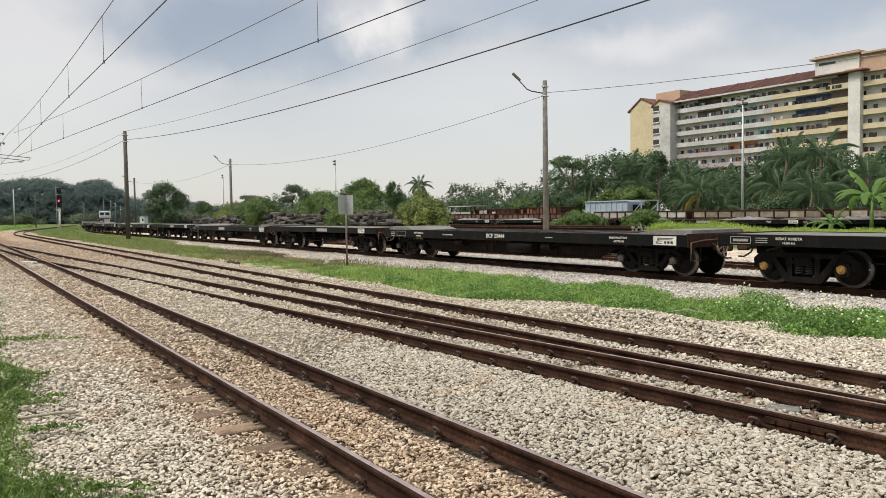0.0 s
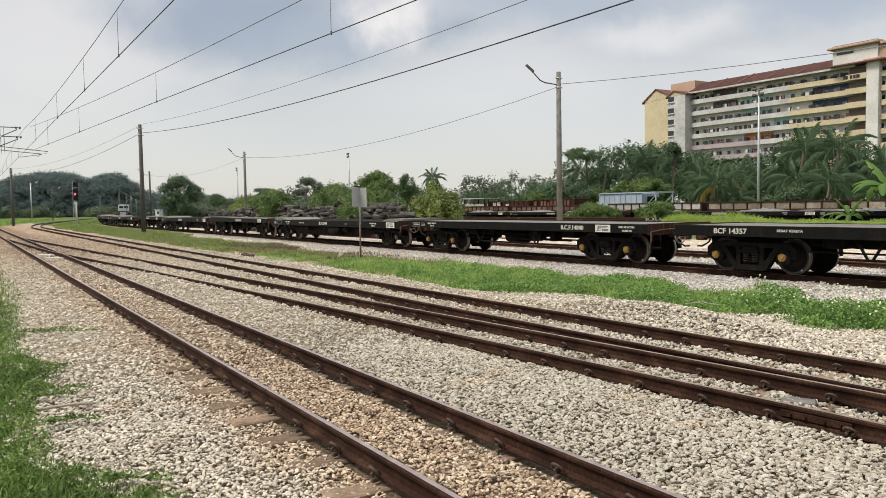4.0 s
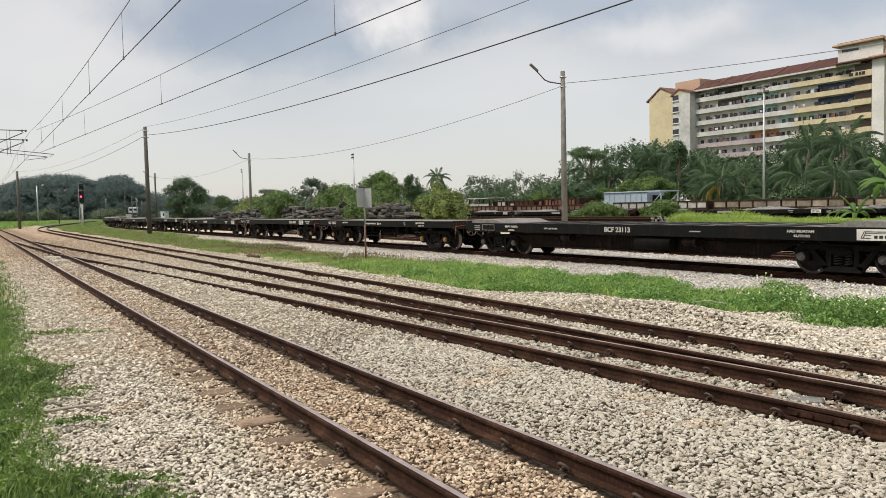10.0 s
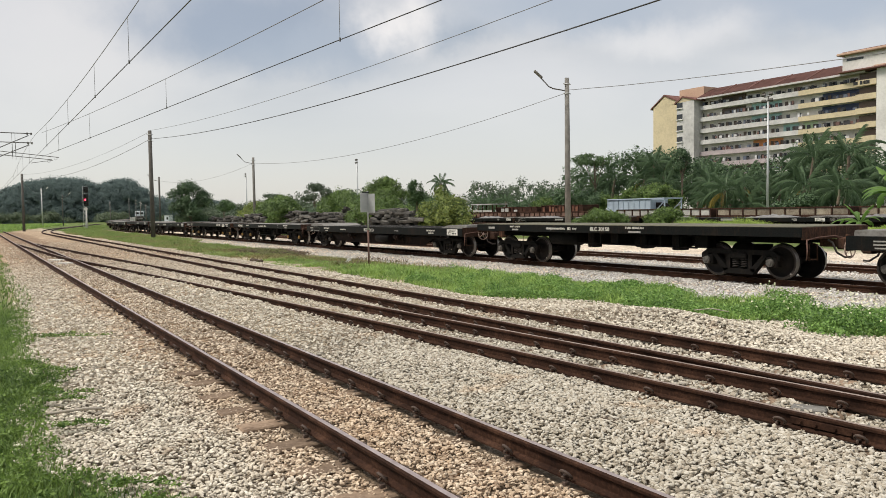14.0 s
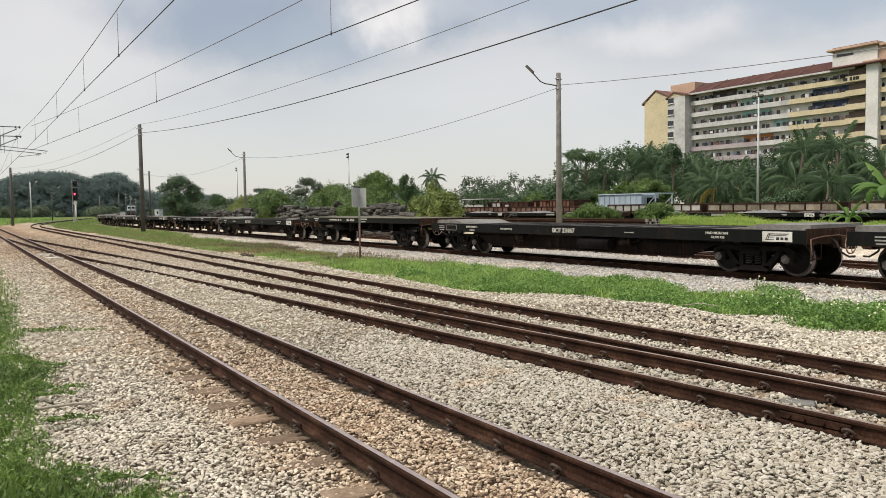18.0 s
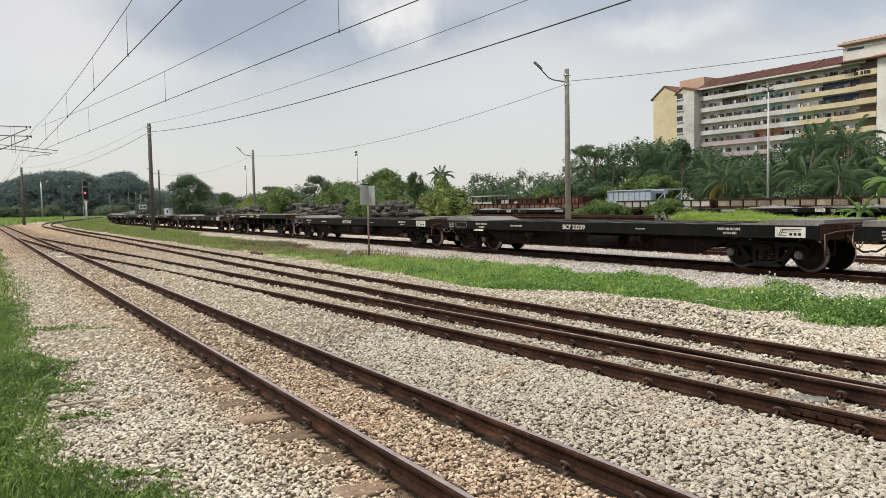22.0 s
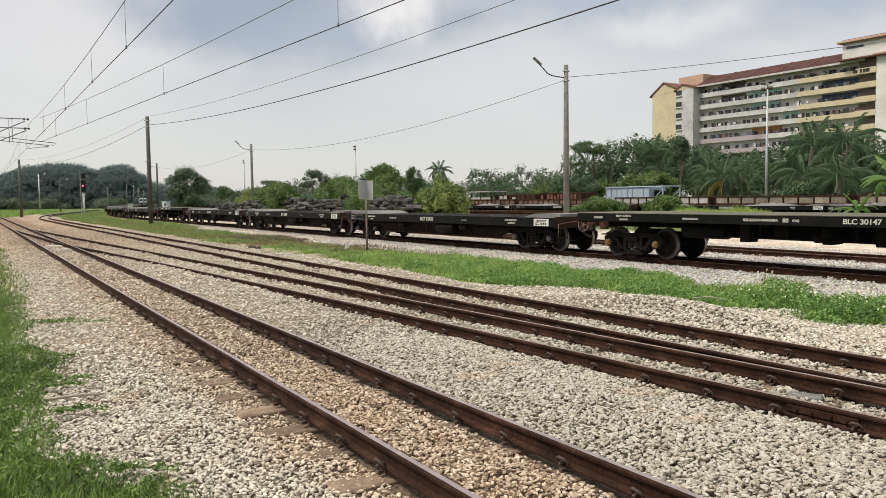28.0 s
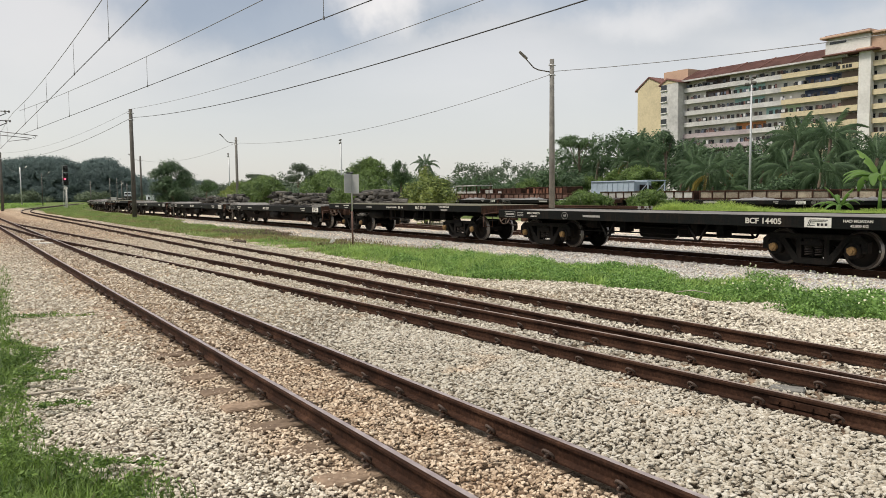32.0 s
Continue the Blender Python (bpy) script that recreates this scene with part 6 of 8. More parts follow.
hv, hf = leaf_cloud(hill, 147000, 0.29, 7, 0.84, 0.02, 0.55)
# each tree's closed crown behind its outer leaves, knobbly all over
bm = bmesh.new()
bmesh.ops.create_icosphere(bm, subdivisions=1, radius=1.0)
ball = np.array([v.co for v in bm.verts])
ball_f = np.array([[v.index for v in f.verts] for f in bm.faces])
bm.free()
hc, hq = [], []
for i, b in enumerate(hill):
    u = ball + 0.7 * i
    knob = 1 + 0.10 * np.sin(u[:, 0] * 6) * np.sin(u[:, 1] * 6.6) * np.sin(u[:, 2] * 7.1)
    hc.append(np.array(b[:3]) + ball * knob[:, None] * np.array(b[3:]) * 0.74)
    hq.append(ball_f + len(ball) * i + len(hv))
# the crowns close over one rising slope
NY, NA = 111, 16
sy, sa = [g.ravel() for g in np.meshgrid(np.linspace(-14, 96, NY), np.linspace(0, math.pi, NA), indexing="ij")]
st = np.interp(sy, RIDGE_Y, RIDGE_Z) - 1.6 + 0.5 * np.sin(sy * 1.7) + 0.5 * np.sin(sa * 9 + sy)
hc.append(np.stack([-346 + 14 * np.cos(sa), sy, np.sin(sa) * st - 0.3], 1))
g = np.arange(NY * NA).reshape(NY, NA) + len(hv) + len(ball) * len(hill)
q = np.stack([g[:-1, :-1].ravel(), g[1:, :-1].ravel(), g[1:, 1:].ravel(), g[:-1, 1:].ravel()], 1)
hq += [q[:, [0, 1, 2]], q[:, [0, 2, 3]]]
hf = np.concatenate([hf[:, [0, 1, 2]], hf[:, [0, 2, 3]]] + hq)
hv = np.concatenate([hv] + hc)
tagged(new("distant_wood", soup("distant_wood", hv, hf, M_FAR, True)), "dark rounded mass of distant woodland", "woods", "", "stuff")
# low tree line across the back of the yard
back = []
for i in range(230):
    k = hr.random()
    xx, yy = -330 + 300 * k, 150 - 25 * k + hr.uniform(-12, 12)
    s = hr.uniform(1.8, 3.8)
    top = 5.4 + 1.7 * math.sin(xx * 0.06) + 2.8 * k
    back.append((xx, yy, hr.uniform(0.2, 1.0) * top, s, s, s * 0.9))
for i in range(120):
    xx = hr.uniform(-330, -150)
    s = hr.uniform(1.6, 3.2)
    yy = 62 + 22 * hr.random() - 0.05 * xx
    back.append((xx, yy, hr.uniform(0.15, 0.95) * (5.2 + 1.2 * math.sin(xx * 0.11)), s * 1.3, s * 1.3, s * 0.8))
scrub = []
for i in range(36):
    s = hr.uniform(1.0, 2.2)
    q = (hr.uniform(-306, -296), hr.uniform(5, 80), hr.uniform(0.4, 2.2), s * 1.4, s * 1.6, s)
    if abs(q[1] - 55) > 3.5 + q[4]:
        scrub.append(q)
bv, bf = leaf_cloud(back, 80000, 0.31, 8, 0.6, 0.02)
tagged(new("tree_belt", soup("tree_belt", bv, bf, M_HAZY)), "dark green belt of trees behind the yard", "woods", "", "stuff")
bv, bf = leaf_cloud(scrub, 22000, 0.25, 18, 0.6, 0.02)
tagged(new("field_scrub", soup("field_scrub", bv, bf, M_SCRUB)), "pale green scrub along the foot of the woods", "scrub", "", "stuff")
# the canopy before the flats rises and falls: its height by the bearing x / y
BEARING = (-1.6, -1.47, -1.348, -1.258, -1.151, -1.126, -1.062, -1.003, -0.962, -0.916, -0.861, -0.832, -0.793, -0.741, -0.702, -0.666, -0.635, -0.582, -0.551, -0.2)
CANOPY = (0.050, 0.052, 0.052, 0.056, 0.063, 0.074, 0.09, 0.092, 0.101, 0.102, 0.10, 0.084, 0.074, 0.061, 0.072, 0.082, 0.095, 0.095, 0.072, 0.07)


def canopy(x, y):
    return 1.88 + y * float(np.interp(x / y, BEARING, CANOPY))


# dense green between the palms
under = []
for i in range(170):
    xx = hr.uniform(-104, -14)
    yy = hr.uniform(86, 106)
    s = hr.uniform(1.3, 2.6)
    under.append((xx, yy, hr.uniform(0.4, 0.95) ** 1.2 * canopy(xx, yy) - 0.5 * s + 0.5 * math.sin(xx * 0.35), s, s, s))
uv, uf = leaf_cloud(under, 84000, 0.19, 9, 0.5)
tagged(new("undergrowth", soup("undergrowth", uv, uf, M_LEAF_M)), "dense mixed green undergrowth below the palms", "undergrowth", "", "stuff")

pr = random.Random(21)
for i in range(38):
    row = i % 3
    xx = -104 + i * 2.3 + pr.uniform(-1.2, 1.2)
    yy = (79, 86, 94)[row] + pr.uniform(-2.5, 2.5)
    ss = pr.uniform(0.5, 0.78)
    if row == 0 and xx < -66:
        bush(xx, yy, 0, pr.uniform(2.2, 3.2), 2.2, pr.uniform(1.8, 3.0), 7000, 0.12, M_LEAF if i % 2 else M_LEAF_M, 300 + i, "leafy green thicket below the palms", 10)
        continue
    hh = max(1.3, canopy(xx, yy) * ((0.58, 0.78, 0.97)[row] + pr.uniform(-0.08, 0.03)) - 2.6 * ss)
    palm(xx, yy, hh, ss, 100 + i, yellow=pr.choice([0, 0, 0, 1, 2]) if row < 2 else 0)
for xx, yy, hh, ss, dead in ((-47.7, 82.0, 7.4, 0.86, 0), (-52.1, 82.0, 7.5, 0.9, 0), (-60.8, 82.0, 4.4, 0.8, 1), (-59.6, 76.0, 3.9, 0.78, 4), (-63.6, 79.0, 3.0, 0.7, 1), (-66.6, 82.0, 5.0, 0.66, 0), (-69.6, 84.0, 4.2, 0.66, 0), (-77.5, 84.0, 8.3, 0.7, 0), (-41.5, 80.0, 5.0, 0.8, 0), (-55.5, 84.0, 5.3, 0.75, 0), (-50.0, 77.0, 4.0, 0.85, 2), (-45.0, 76.0, 3.6, 0.78, 0), (-82.5, 86.0, 6.4, 0.62, 0), (-86.8, 85.0, 6.8, 0.6, 0), (-73.5, 82.0, 5.2, 0.62, 0)):
    palm(xx, yy, hh, ss, int(-xx * 7), "tall coconut palm with long drooping fronds", dead)
for xx, yy, hh in ((-112, 92, 3.6), (-122, 96, 3.2), (-131, 90, 3.8), (-150, 96, 3.4), (-105, 100, 4.6), (-120.6, 98, 4.4), (-115.7, 99, 3.6), (-132.3, 98, 4.0), (-137.1, 97, 3.2), (-125.4, 98, 3.0), (-110.0, 97, 3.8)):
    palm(xx, yy, hh, pr.uniform(0.5, 0.75), int(-xx), yellow=0)
palm(-84.3, 52.0, 5.6, 0.42, 85, yellow=0)

# trees and bushes behind the goods line
tree(-92.2, 21.9, 5.2, 2.3, 2.6, 26000, 0.075, M_LEAF_M, 31, "rounded green tree behind the train", 13, 0.16)
bush(-92.0, 22.2, 0, 2.4, 2.2, 1.6, 12000, 0.08, M_LEAF_M, 71, "low green growth round a tree's foot", 10)
tree(-142.9, 40.0, 4.9, 1.7, 1.8, 5000, 0.11, M_LEAF_D, 46, "small dark tree behind the train", 8, 0.14)
bush(-102.0, 32.6, 0, 4.4, 2.0, 2.2, 14000, 0.08, M_LEAF_Y, 32, "yellow-green bush beside a stack of sleepers", 12)
bush(-76.6, 27.2, 0, 5.0, 2.1, 2.4, 22000, 0.08, M_LEAF, 33, "bright green scrub over old sleepers", 14)
bush(-70.5, 25.8, 0, 3.2, 1.7, 2.3, 16000, 0.08, M_LEAF, 34, "bright green scrub over old sleepers", 12)
bush(-65.6, 23.6, 0, 1.9, 1.3, 1.9, 10000, 0.075, M_LEAF, 47, "green creeper hanging over a sleeper stack")
bush(-62.5, 28.4, 0, 5.2, 2.0, 2.35, 24000, 0.085, M_LEAF, 35, "green scrub behind old sleepers", 14)
bush(-55.5, 29.0, 0, 4.4, 2.0, 2.2, 18000, 0.085, M_LEAF, 37, "green scrub behind old sleepers", 12)
bush(-48.6, 23.5, 0, 1.6, 1.1, 1.7, 11000, 0.07, M_LEAF, 36, "green creeper between two sleeper stacks")
bush(-41.0, 25.4, 0, 2.5, 1.6, 2.3, 26000, 0.072, M_LEAF_Y, 38, "tall bush with yellow and green leaves", 13)
tree(-78.2, 40.6, 5.6, 2.5, 2.5, 30000, 0.095, M_LEAF, 39, "broad bright green tree behind the scrub", 18, 0.2)
bush(-68.0, 41.0, 0, 3.6, 2.4, 2.0, 12000, 0.1, M_LEAF_M, 48, "green thicket behind the sleeper stacks", 10)
bush(-79.0, 36.0, 0, 4.6, 2.2, 2.6, 16000, 0.095, M_LEAF_M, 81, "green thicket behind the sleeper stacks", 12)
bush(-88.0, 40.0, 0, 5.0, 2.2, 2.3, 14000, 0.1, M_LEAF_M, 82, "green thicket behind the sleeper stacks", 12)
bush(-97.0, 60.0, 0, 4.4, 2.4, 3.4, 12000, 0.12, M_LEAF_D, 83, "dark green thicket behind the yard", 11)
bush(-107.0, 62.0, 0, 4.2, 2.4, 3.1, 12000, 0.12, M_LEAF_D, 84, "dark green thicket behind the yard", 11)
bush(-122.0, 60.0, 0, 5.5, 2.4, 2.9, 12000, 0.12, M_HAZY, 86, "hazy green thicket behind the yard", 11)
bush(-138.0, 60.0, 0, 6.0, 2.4, 2.7, 12000, 0.12, M_HAZY, 87, "hazy green thicket behind the yard", 11)
bush(-98.0, 42.0, 0, 5.0, 2.6, 1.9, 12000, 0.11, M_LEAF_M, 49, "green thicket behind the scrub", 10)
tree(-147.3, 60.0, 7.7, 3.0, 2.6, 9000, 0.12, M_HAZY, 40, "open-crowned tree far behind the scrub", 9, 0.2)
tree(-172.0, 60.0, 6.6, 2.9, 2.0, 7000, 0.13, M_HAZY, 50, "dark rounded tree far behind the scrub", 9, 0.2)
tree(-104.9, 60.0, 7.2, 1.2, 3.0, 8000, 0.11, M_LEAF_D, 41, "narrow dark tree behind the yard", 12, 0.2)
tree(-90.6, 84.7, 10.6, 3.4, 1.4, 6000, 0.12, M_LEAF_D, 42, "thin flat-crowned tree beside the palms", 7, 0.2)
tree(-80.6, 88.0, 9.7, 2.6, 2.6, 9000, 0.11, M_LEAF_M, 43, "broad tree beside the palms", 10, 0.2)
tree(-71.5, 83.0, 9.6, 1.5, 2.0, 6000, 0.11, M_LEAF_M, 56, "narrow green tree before the flats", 8, 0.16)
tree(-74.5, 79.0, 5.4, 2.6, 2.0, 14000, 0.10, M_LEAF, 57, "low spreading tree with pale green leaves", 10, 0.14)
tree(-69.0, 77.0, 4.8, 2.4, 1.8, 12000, 0.10, M_LEAF, 58, "low spreading tree with pale green leaves", 10, 0.14)
tree(-85.5, 80.0, 5.0, 2.6, 2.0, 12000, 0.10, M_LEAF_M, 59, "low leafy tree below the palms", 10, 0.14)
bush(-48.6, 74.0, 0, 2.6, 2.0, 2.2, 10000, 0.11, M_LEAF_M, 60, "dark green thicket below the palms", 9)
bush(-47.6, 45.0, 0, 2.6, 1.5, 1.25, 13000, 0.075, M_LEAF, 44, "low bright green bush before the old wagons", 12)
bush(-42.7, 47.5, 0, 2.2, 1.5, 1.2, 12000, 0.075, M_LEAF, 45, "low bright green bush before the old wagons", 12)
banana(-24.9, 48.6, 0.5, 1.9, 1.2, 52, 12, 1)
banana(-26.9, 47.6, 0.45, 0.35, 0.66, 53, 11, 2)

# ---- stacks of old sleepers ----
M_OLDWOOD = worn("weathered_black_sleeper", (0.118, 0.113, 0.102), (0.016, 0.0155, 0.0145), 2.6, 0.9, 0, 0.5, 16.0, 0.2, 0.03, 1.3)
OLD = []
for i in range(5):
    bm = bmesh.new()
    half_ = (0.8, 0.62, 0.45, 0.72, 0.36)[i]
    box(bm, -half_, half_, -0.135, 0.135, -0.1, 0.1, 0.035)
    for v in bm.verts:
        v.co += Vector((0.07 * math.sin(v.co.y * 21 + i), 0.035 * math.sin(v.co.x * 5 + i + v.co.z * 9), 0.03 * math.sin(v.co.x * 4 + 2 * i + v.co.y * 8)))
    OLD.append(finish(bm, "old_sleeper", M_OLDWOOD))


def sleeper_stack(x0, x1, y, height, seed):
    """Sleepers thrown on a heap, some across it and some along it, with a ragged top."""
    r = random.Random(seed)
    t = thing("sleeper_stack", pose((x0 + x1) / 2, y, 0), "untidy stack of weathered black timber sleepers", "timber stack", "stacks of old sleepers")
    n, layer = 0, 0
    while layer * 0.195 < height and n < 290:
        z = 0.1 + layer * 0.195
        x = (x0 - x1) / 2 + r.uniform(0.0, 0.5) + 0.04 * layer
        while x < (x1 - x0) / 2 - 0.04 * layer and n < 290:
            ragged = height * (0.87 + 0.13 * math.sin(x * 1.3 + seed) * math.sin(x * 0.57 + 2 * seed))
            across = r.random() < 0.62
            if z < ragged + 0.12 * r.random():
                for row in range(1 if across else 2):
                    yy = r.uniform(-0.25, 0.1) if across else -0.75 + row * 0.4 + r.uniform(-0.1, 0.1)
                    turn = 90 + r.uniform(-40, 40) if across else r.uniform(-22, 22)
                    part("old_sleeper", OLD[r.randrange(5)], None, t, "", pose(x + (0.15 if across else 0.8), yy, z + r.uniform(-0.03, 0.05), r.uniform(-18, 18), r.uniform(-7, 7), turn))
                    n += 1
            x += 0.32 + r.uniform(0, 0.1) if across else r.uniform(1.0, 1.4)
        layer += 1
    return t


sleeper_stack(-95.0, -84.2, 24.8, 1.75, 61)
sleeper_stack(-83.8, -71.8, 24.8, 1.9, 64)
sleeper_stack(-65.5, -58.9, 24.4, 2.25, 62)
sleeper_stack(-58.5, -50.8, 24.4, 2.3, 65)
sleeper_stack(-48.4, -41.6, 24.3, 2.15, 63)

# ---- old wagons and rails behind ----
M_RUSTY = steel_dark("rust_brown_wagon", (0.042, 0.024, 0.018), (0.12, 0.058, 0.038), 0.8, 0.85)
M_PALEPAN = worn("faded_cream_wagon_panel", (0.27, 0.235, 0.18), (0.08, 0.05, 0.035), 1.3, 0.85, 0, 0.1, 9.0, 0.3, 0.006, 0.9)
M_GREYPAN = worn("faded_grey_wagon_panel", (0.42, 0.42, 0.40), (0.24, 0.22, 0.20), 1.3, 0.85, 0, 0.1, 9.0, 0.3, 0.006, 0.35)
M_BLUE = worn("faded_blue_steel", (0.36, 0.44, 0.51), (0.25, 0.30, 0.35), 1.2, 0.7, 0, 0.1)


def gondola(x, y, length, panel, n, label, top=1.95, gaps=0.0):
    r = random.Random(n)
    g = thing("open_wagon", pose(x, y, RT), label, "wagon", "old wagons in the yard")
    half = length / 2
    bm = bmesh.new()
    box(bm, -half, half, -1.25, 1.25, 0.85, 1.05, 0.01)
    box(bm, -half + 0.3, half - 0.3, -0.5, 0.5, 0.55, 0.85)
    part("underframe", bm, M_RUSTY, g)
    for i in range(n):
        x0 = -half + 0.1 + i * (length - 0.2) / n
        x1 = -half + 0.1 + (i + 1) * (length - 0.2) / n
        bm = bmesh.new()
        box(bm, x0 + 0.07, x1 - 0.07, -1.24, -1.19, 1.08, top - 0.06 - gaps * r.random(), 0.005)
        if r.random() > gaps:
            part("side_panel", bm, panel, g)
        else:
            bm.free()
        bm = bmesh.new()
        box(bm, x0 - 0.05, x0 + 0.05, -1.32, -1.18, 0.9, top, 0.01)
        part("rib", bm, M_RUSTY, g)
    bm = bmesh.new()
    box(bm, -half, half, -1.30, -1.17, top - 0.07, top + 0.04, 0.01)
    box(bm, -half, half, 1.17, 1.30, 1.0, top + 0.04, 0.01)
    box(bm, -half, -half + 0.08, -1.2, 1.2, 1.0, top, 0.01)
    box(bm, half - 0.08, half, -1.2, 1.2, 1.0, top, 0.01)
    part("rim", bm, M_RUSTY, g)
    for s in (-1, 1):
        b = thing("bogie", pose(s * (half - 1.8), 0, 0), "", "")
        b.parent = g
        part("side_frame", SIDEFRAME, None, b, "", pose(0, -0.86, 0))
        for ax in (-0.9, 0.9):
            part("wheelset", WHEELSET, None, b, "", pose(ax, 0, WR))
    return g


for i, (xc, L, pan, n) in enumerate(((-25.5, 12.0, M_PALEPAN, 9), (-38.2, 12.0, M_PALEPAN, 9), (-50.6, 11.6, M_GREYPAN, 11), (-13, 12.0, M_PALEPAN, 9))):
    gondola(xc, 57.0, L, pan, n, "rusty open wagon with faded panelled sides", 1.66)
M_RUST_O = worn("orange_rust_slats", (0.19, 0.088, 0.057), (0.055, 0.028, 0.021), 1.5, 0.9, 0, 0.2, 12.0, 0.2, 0.01, 0.8)
M_RUST_D = worn("dull_rust_slats", (0.20, 0.12, 0.095), (0.055, 0.032, 0.026), 1.5, 0.9, 0, 0.2, 12.0, 0.2, 0.01, 0.8)
gondola(-79.4, 57.0, 12.4, M_RUST_D, 13, "dark rusty open wagon with dented sides", 1.6, 0.12)
gondola(-66.4, 57.0, 12.4, M_RUST_D, 13, "dark rusty open wagon with dented sides", 1.55, 0.12)
gondola(-69.6, 61.0, 7.4, M_RUST_O, 12, "slatted wagon with orange rusty boards", 2.3, 0.3)
gondola(-78.6, 61.0, 8.6, M_GREYPAN, 9, "open wagon with broken pale boards", 2.2, 0.5)


def shelter(x, y):
    """A small open cabin on a wagon's frame: posts, a flat roof, pale boards."""
    c = thing("wagon_shelter", pose(x, y, RT), "old wagon with a flat-roofed open shelter and pale boards", "wagon", "old wagons in the yard")
    bm = bmesh.new()
    box(bm, -2.6, 2.6, -1.25, 1.25, 0.85, 1.1, 0.01)
    part("underframe", bm, M_RUSTY, c)
    for xx in (-2.4, 0.0, 2.4):
        for yy in (-1.2, 1.2):
            bm = bmesh.new()
            box(bm, xx - 0.05, xx + 0.05, yy - 0.05, yy + 0.05, 1.1, 2.62)
            part("post", bm, M_RUSTY, c)
    for xx in (-1.2, 1.2):
        bm = bmesh.new()
        box(bm, xx - 1.1, xx + 1.1, -1.24, -1.2, 1.15, 1.9, 0.004)
        part("board", bm, M_GREYPAN, c)
    bm = bmesh.new()
    box(bm, -2.6, 2.6, -1.35, 1.35, 2.62, 2.74, 0.02)
    part("roof", bm, M_GREYPAN, c)
    for ax in (-1.6, 1.6):
        part("wheelset", WHEELSET, None, c, "", pose(ax, 0, WR))


shelter(-86.2, 61.0)


def old_line(s):
    return s, 57.0, 0.0


track("overgrown siding under old wagons", old_line, [(-0.535, -105, -4, 20.0), (0.535, -105, -4, 20.0)], (-4.5, -4.2), (0.5, 0.4), M_RTOP2, -0.02)

hop = thing("blue_hopper", pose(-58.1, 61.0, RT), "faded blue-grey steel wagon body above the old wagons", "wagon", "old wagons in the yard")
bm = bmesh.new()
box(bm, -3.6, 2.6, -1.3, 1.3, 1.2, 2.72, 0.03)
prism(bm, [(-3.5, 1.22), (2.5, 1.22), (1.2, 0.75), (-2.2, 0.75)], -1.0, 1.0)
part("body", bm, M_BLUE, hop)
for i in range(9):
    bm = bmesh.new()
    box(bm, -3.6 + i * 0.775 - 0.04, -3.6 + i * 0.775 + 0.04, -1.37, -1.3, 1.2, 2.7, 0.01)
    part("rib", bm, M_BLUE, hop)
bm = bmesh.new()
box(bm, -3.65, 4.5, -1.42, -1.22, 2.72, 2.84, 0.02)
box(bm, -3.65, 4.5, 1.22, 1.42, 2.72, 2.84, 0.02)
box(bm, -3.65, -3.5, -1.22, 1.22, 2.72, 2.84, 0.02)
box(bm, 4.35, 4.5, -1.22, 1.22, 2.72, 2.84, 0.02)
part("top_rim", bm, M_BLUE, hop)
for yy in (-1.3, 1.2):
    bm = bmesh.new()
    box(bm, 4.36, 4.48, yy, yy + 0.1, 0.9, 2.72)
    part("end_post", bm, M_BLUE, hop)
    bm = bmesh.new()
    tube(bm, (2.7, yy + 0.05, 1.1), (4.4, yy + 0.05, 2.5), 0.05, None, 6)
    part("end_brace", bm, M_BLUE, hop)
bm = bmesh.new()
prism(bm, [(2.6, 1.6), (3.1, 1.25), (3.6, 1.25), (3.6, 2.0), (3.2, 2.3), (2.6, 2.4)], -0.5, 0.5)
part("brake_gear", bm, M_FRAME, hop)
bm = bmesh.new()
box(bm, -3.8, 4.5, -1.3, 1.3, 0.6, 0.9, 0.02)
part("underframe", bm, M_FRAME, hop)
for s in (-2.2, 2.6):
    for ax in (-0.9, 0.9):
        part("wheelset", WHEELSET, None, hop, "", pose(s + ax, 0, WR))
track("overgrown siding under a blue wagon", lambda s: (s, 61.0, 0.0), [(-0.535, -92, -50, 20.0), (0.535, -92, -50, 20.0)], (-50.5, -50.2), (0.5, 0.4), M_RTOP2, -0.02)

for xc, L in ((-58.0, 15.0), (-74.0, 15.0), (-38.0, 14.5), (-23.0, 14.5)):
    f = copy_thing(TEMPLATE[("A", 7.75)], pose(xc, 51.2, RT - 0.15))
    f["label"] = "old black flat wagon standing in the yard"
    f["group"] = "old wagons in the yard"

M_TARP = worn("dirty_grey_tarpaulin", (0.22, 0.22, 0.215), (0.09, 0.09, 0.09), 3.0, 0.7, 0, 0.4, 20.0, 0.3, 0.03)
for xc, w_, seed in ((-61.5, 2.6, 1), (-55.0, 3.4, 2), (-35.4, 3.6, 3), (-27.0, 2.8, 4), (-72.0, 3.0, 5)):
    bm = bmesh.new()
    bmesh.ops.create_grid(bm, x_segments=18, y_segments=12, size=1.0)
    for v in bm.verts:
        r_ = max(0.0, 1 - max(abs(v.co.x), abs(v.co.y)) ** 2.2)
        v.co = Vector((v.co.x * w_ / 2, v.co.y * 1.05, r_ * (0.14 + 0.30 * noise.noise(Vector((v.co.x * 5.3, v.co.y * 3.6, seed)))) + 0.012))
    bmesh.ops.solidify(bm, geom=bm.faces[:], thickness=0.01)
    solid("tarpaulin", bm, M_TARP, pose(xc, 51.2, RT - 0.15 + 1.08), "crumpled pale grey tarpaulin lying on a flat wagon", "tarpaulin", "tarpaulins", "", True)

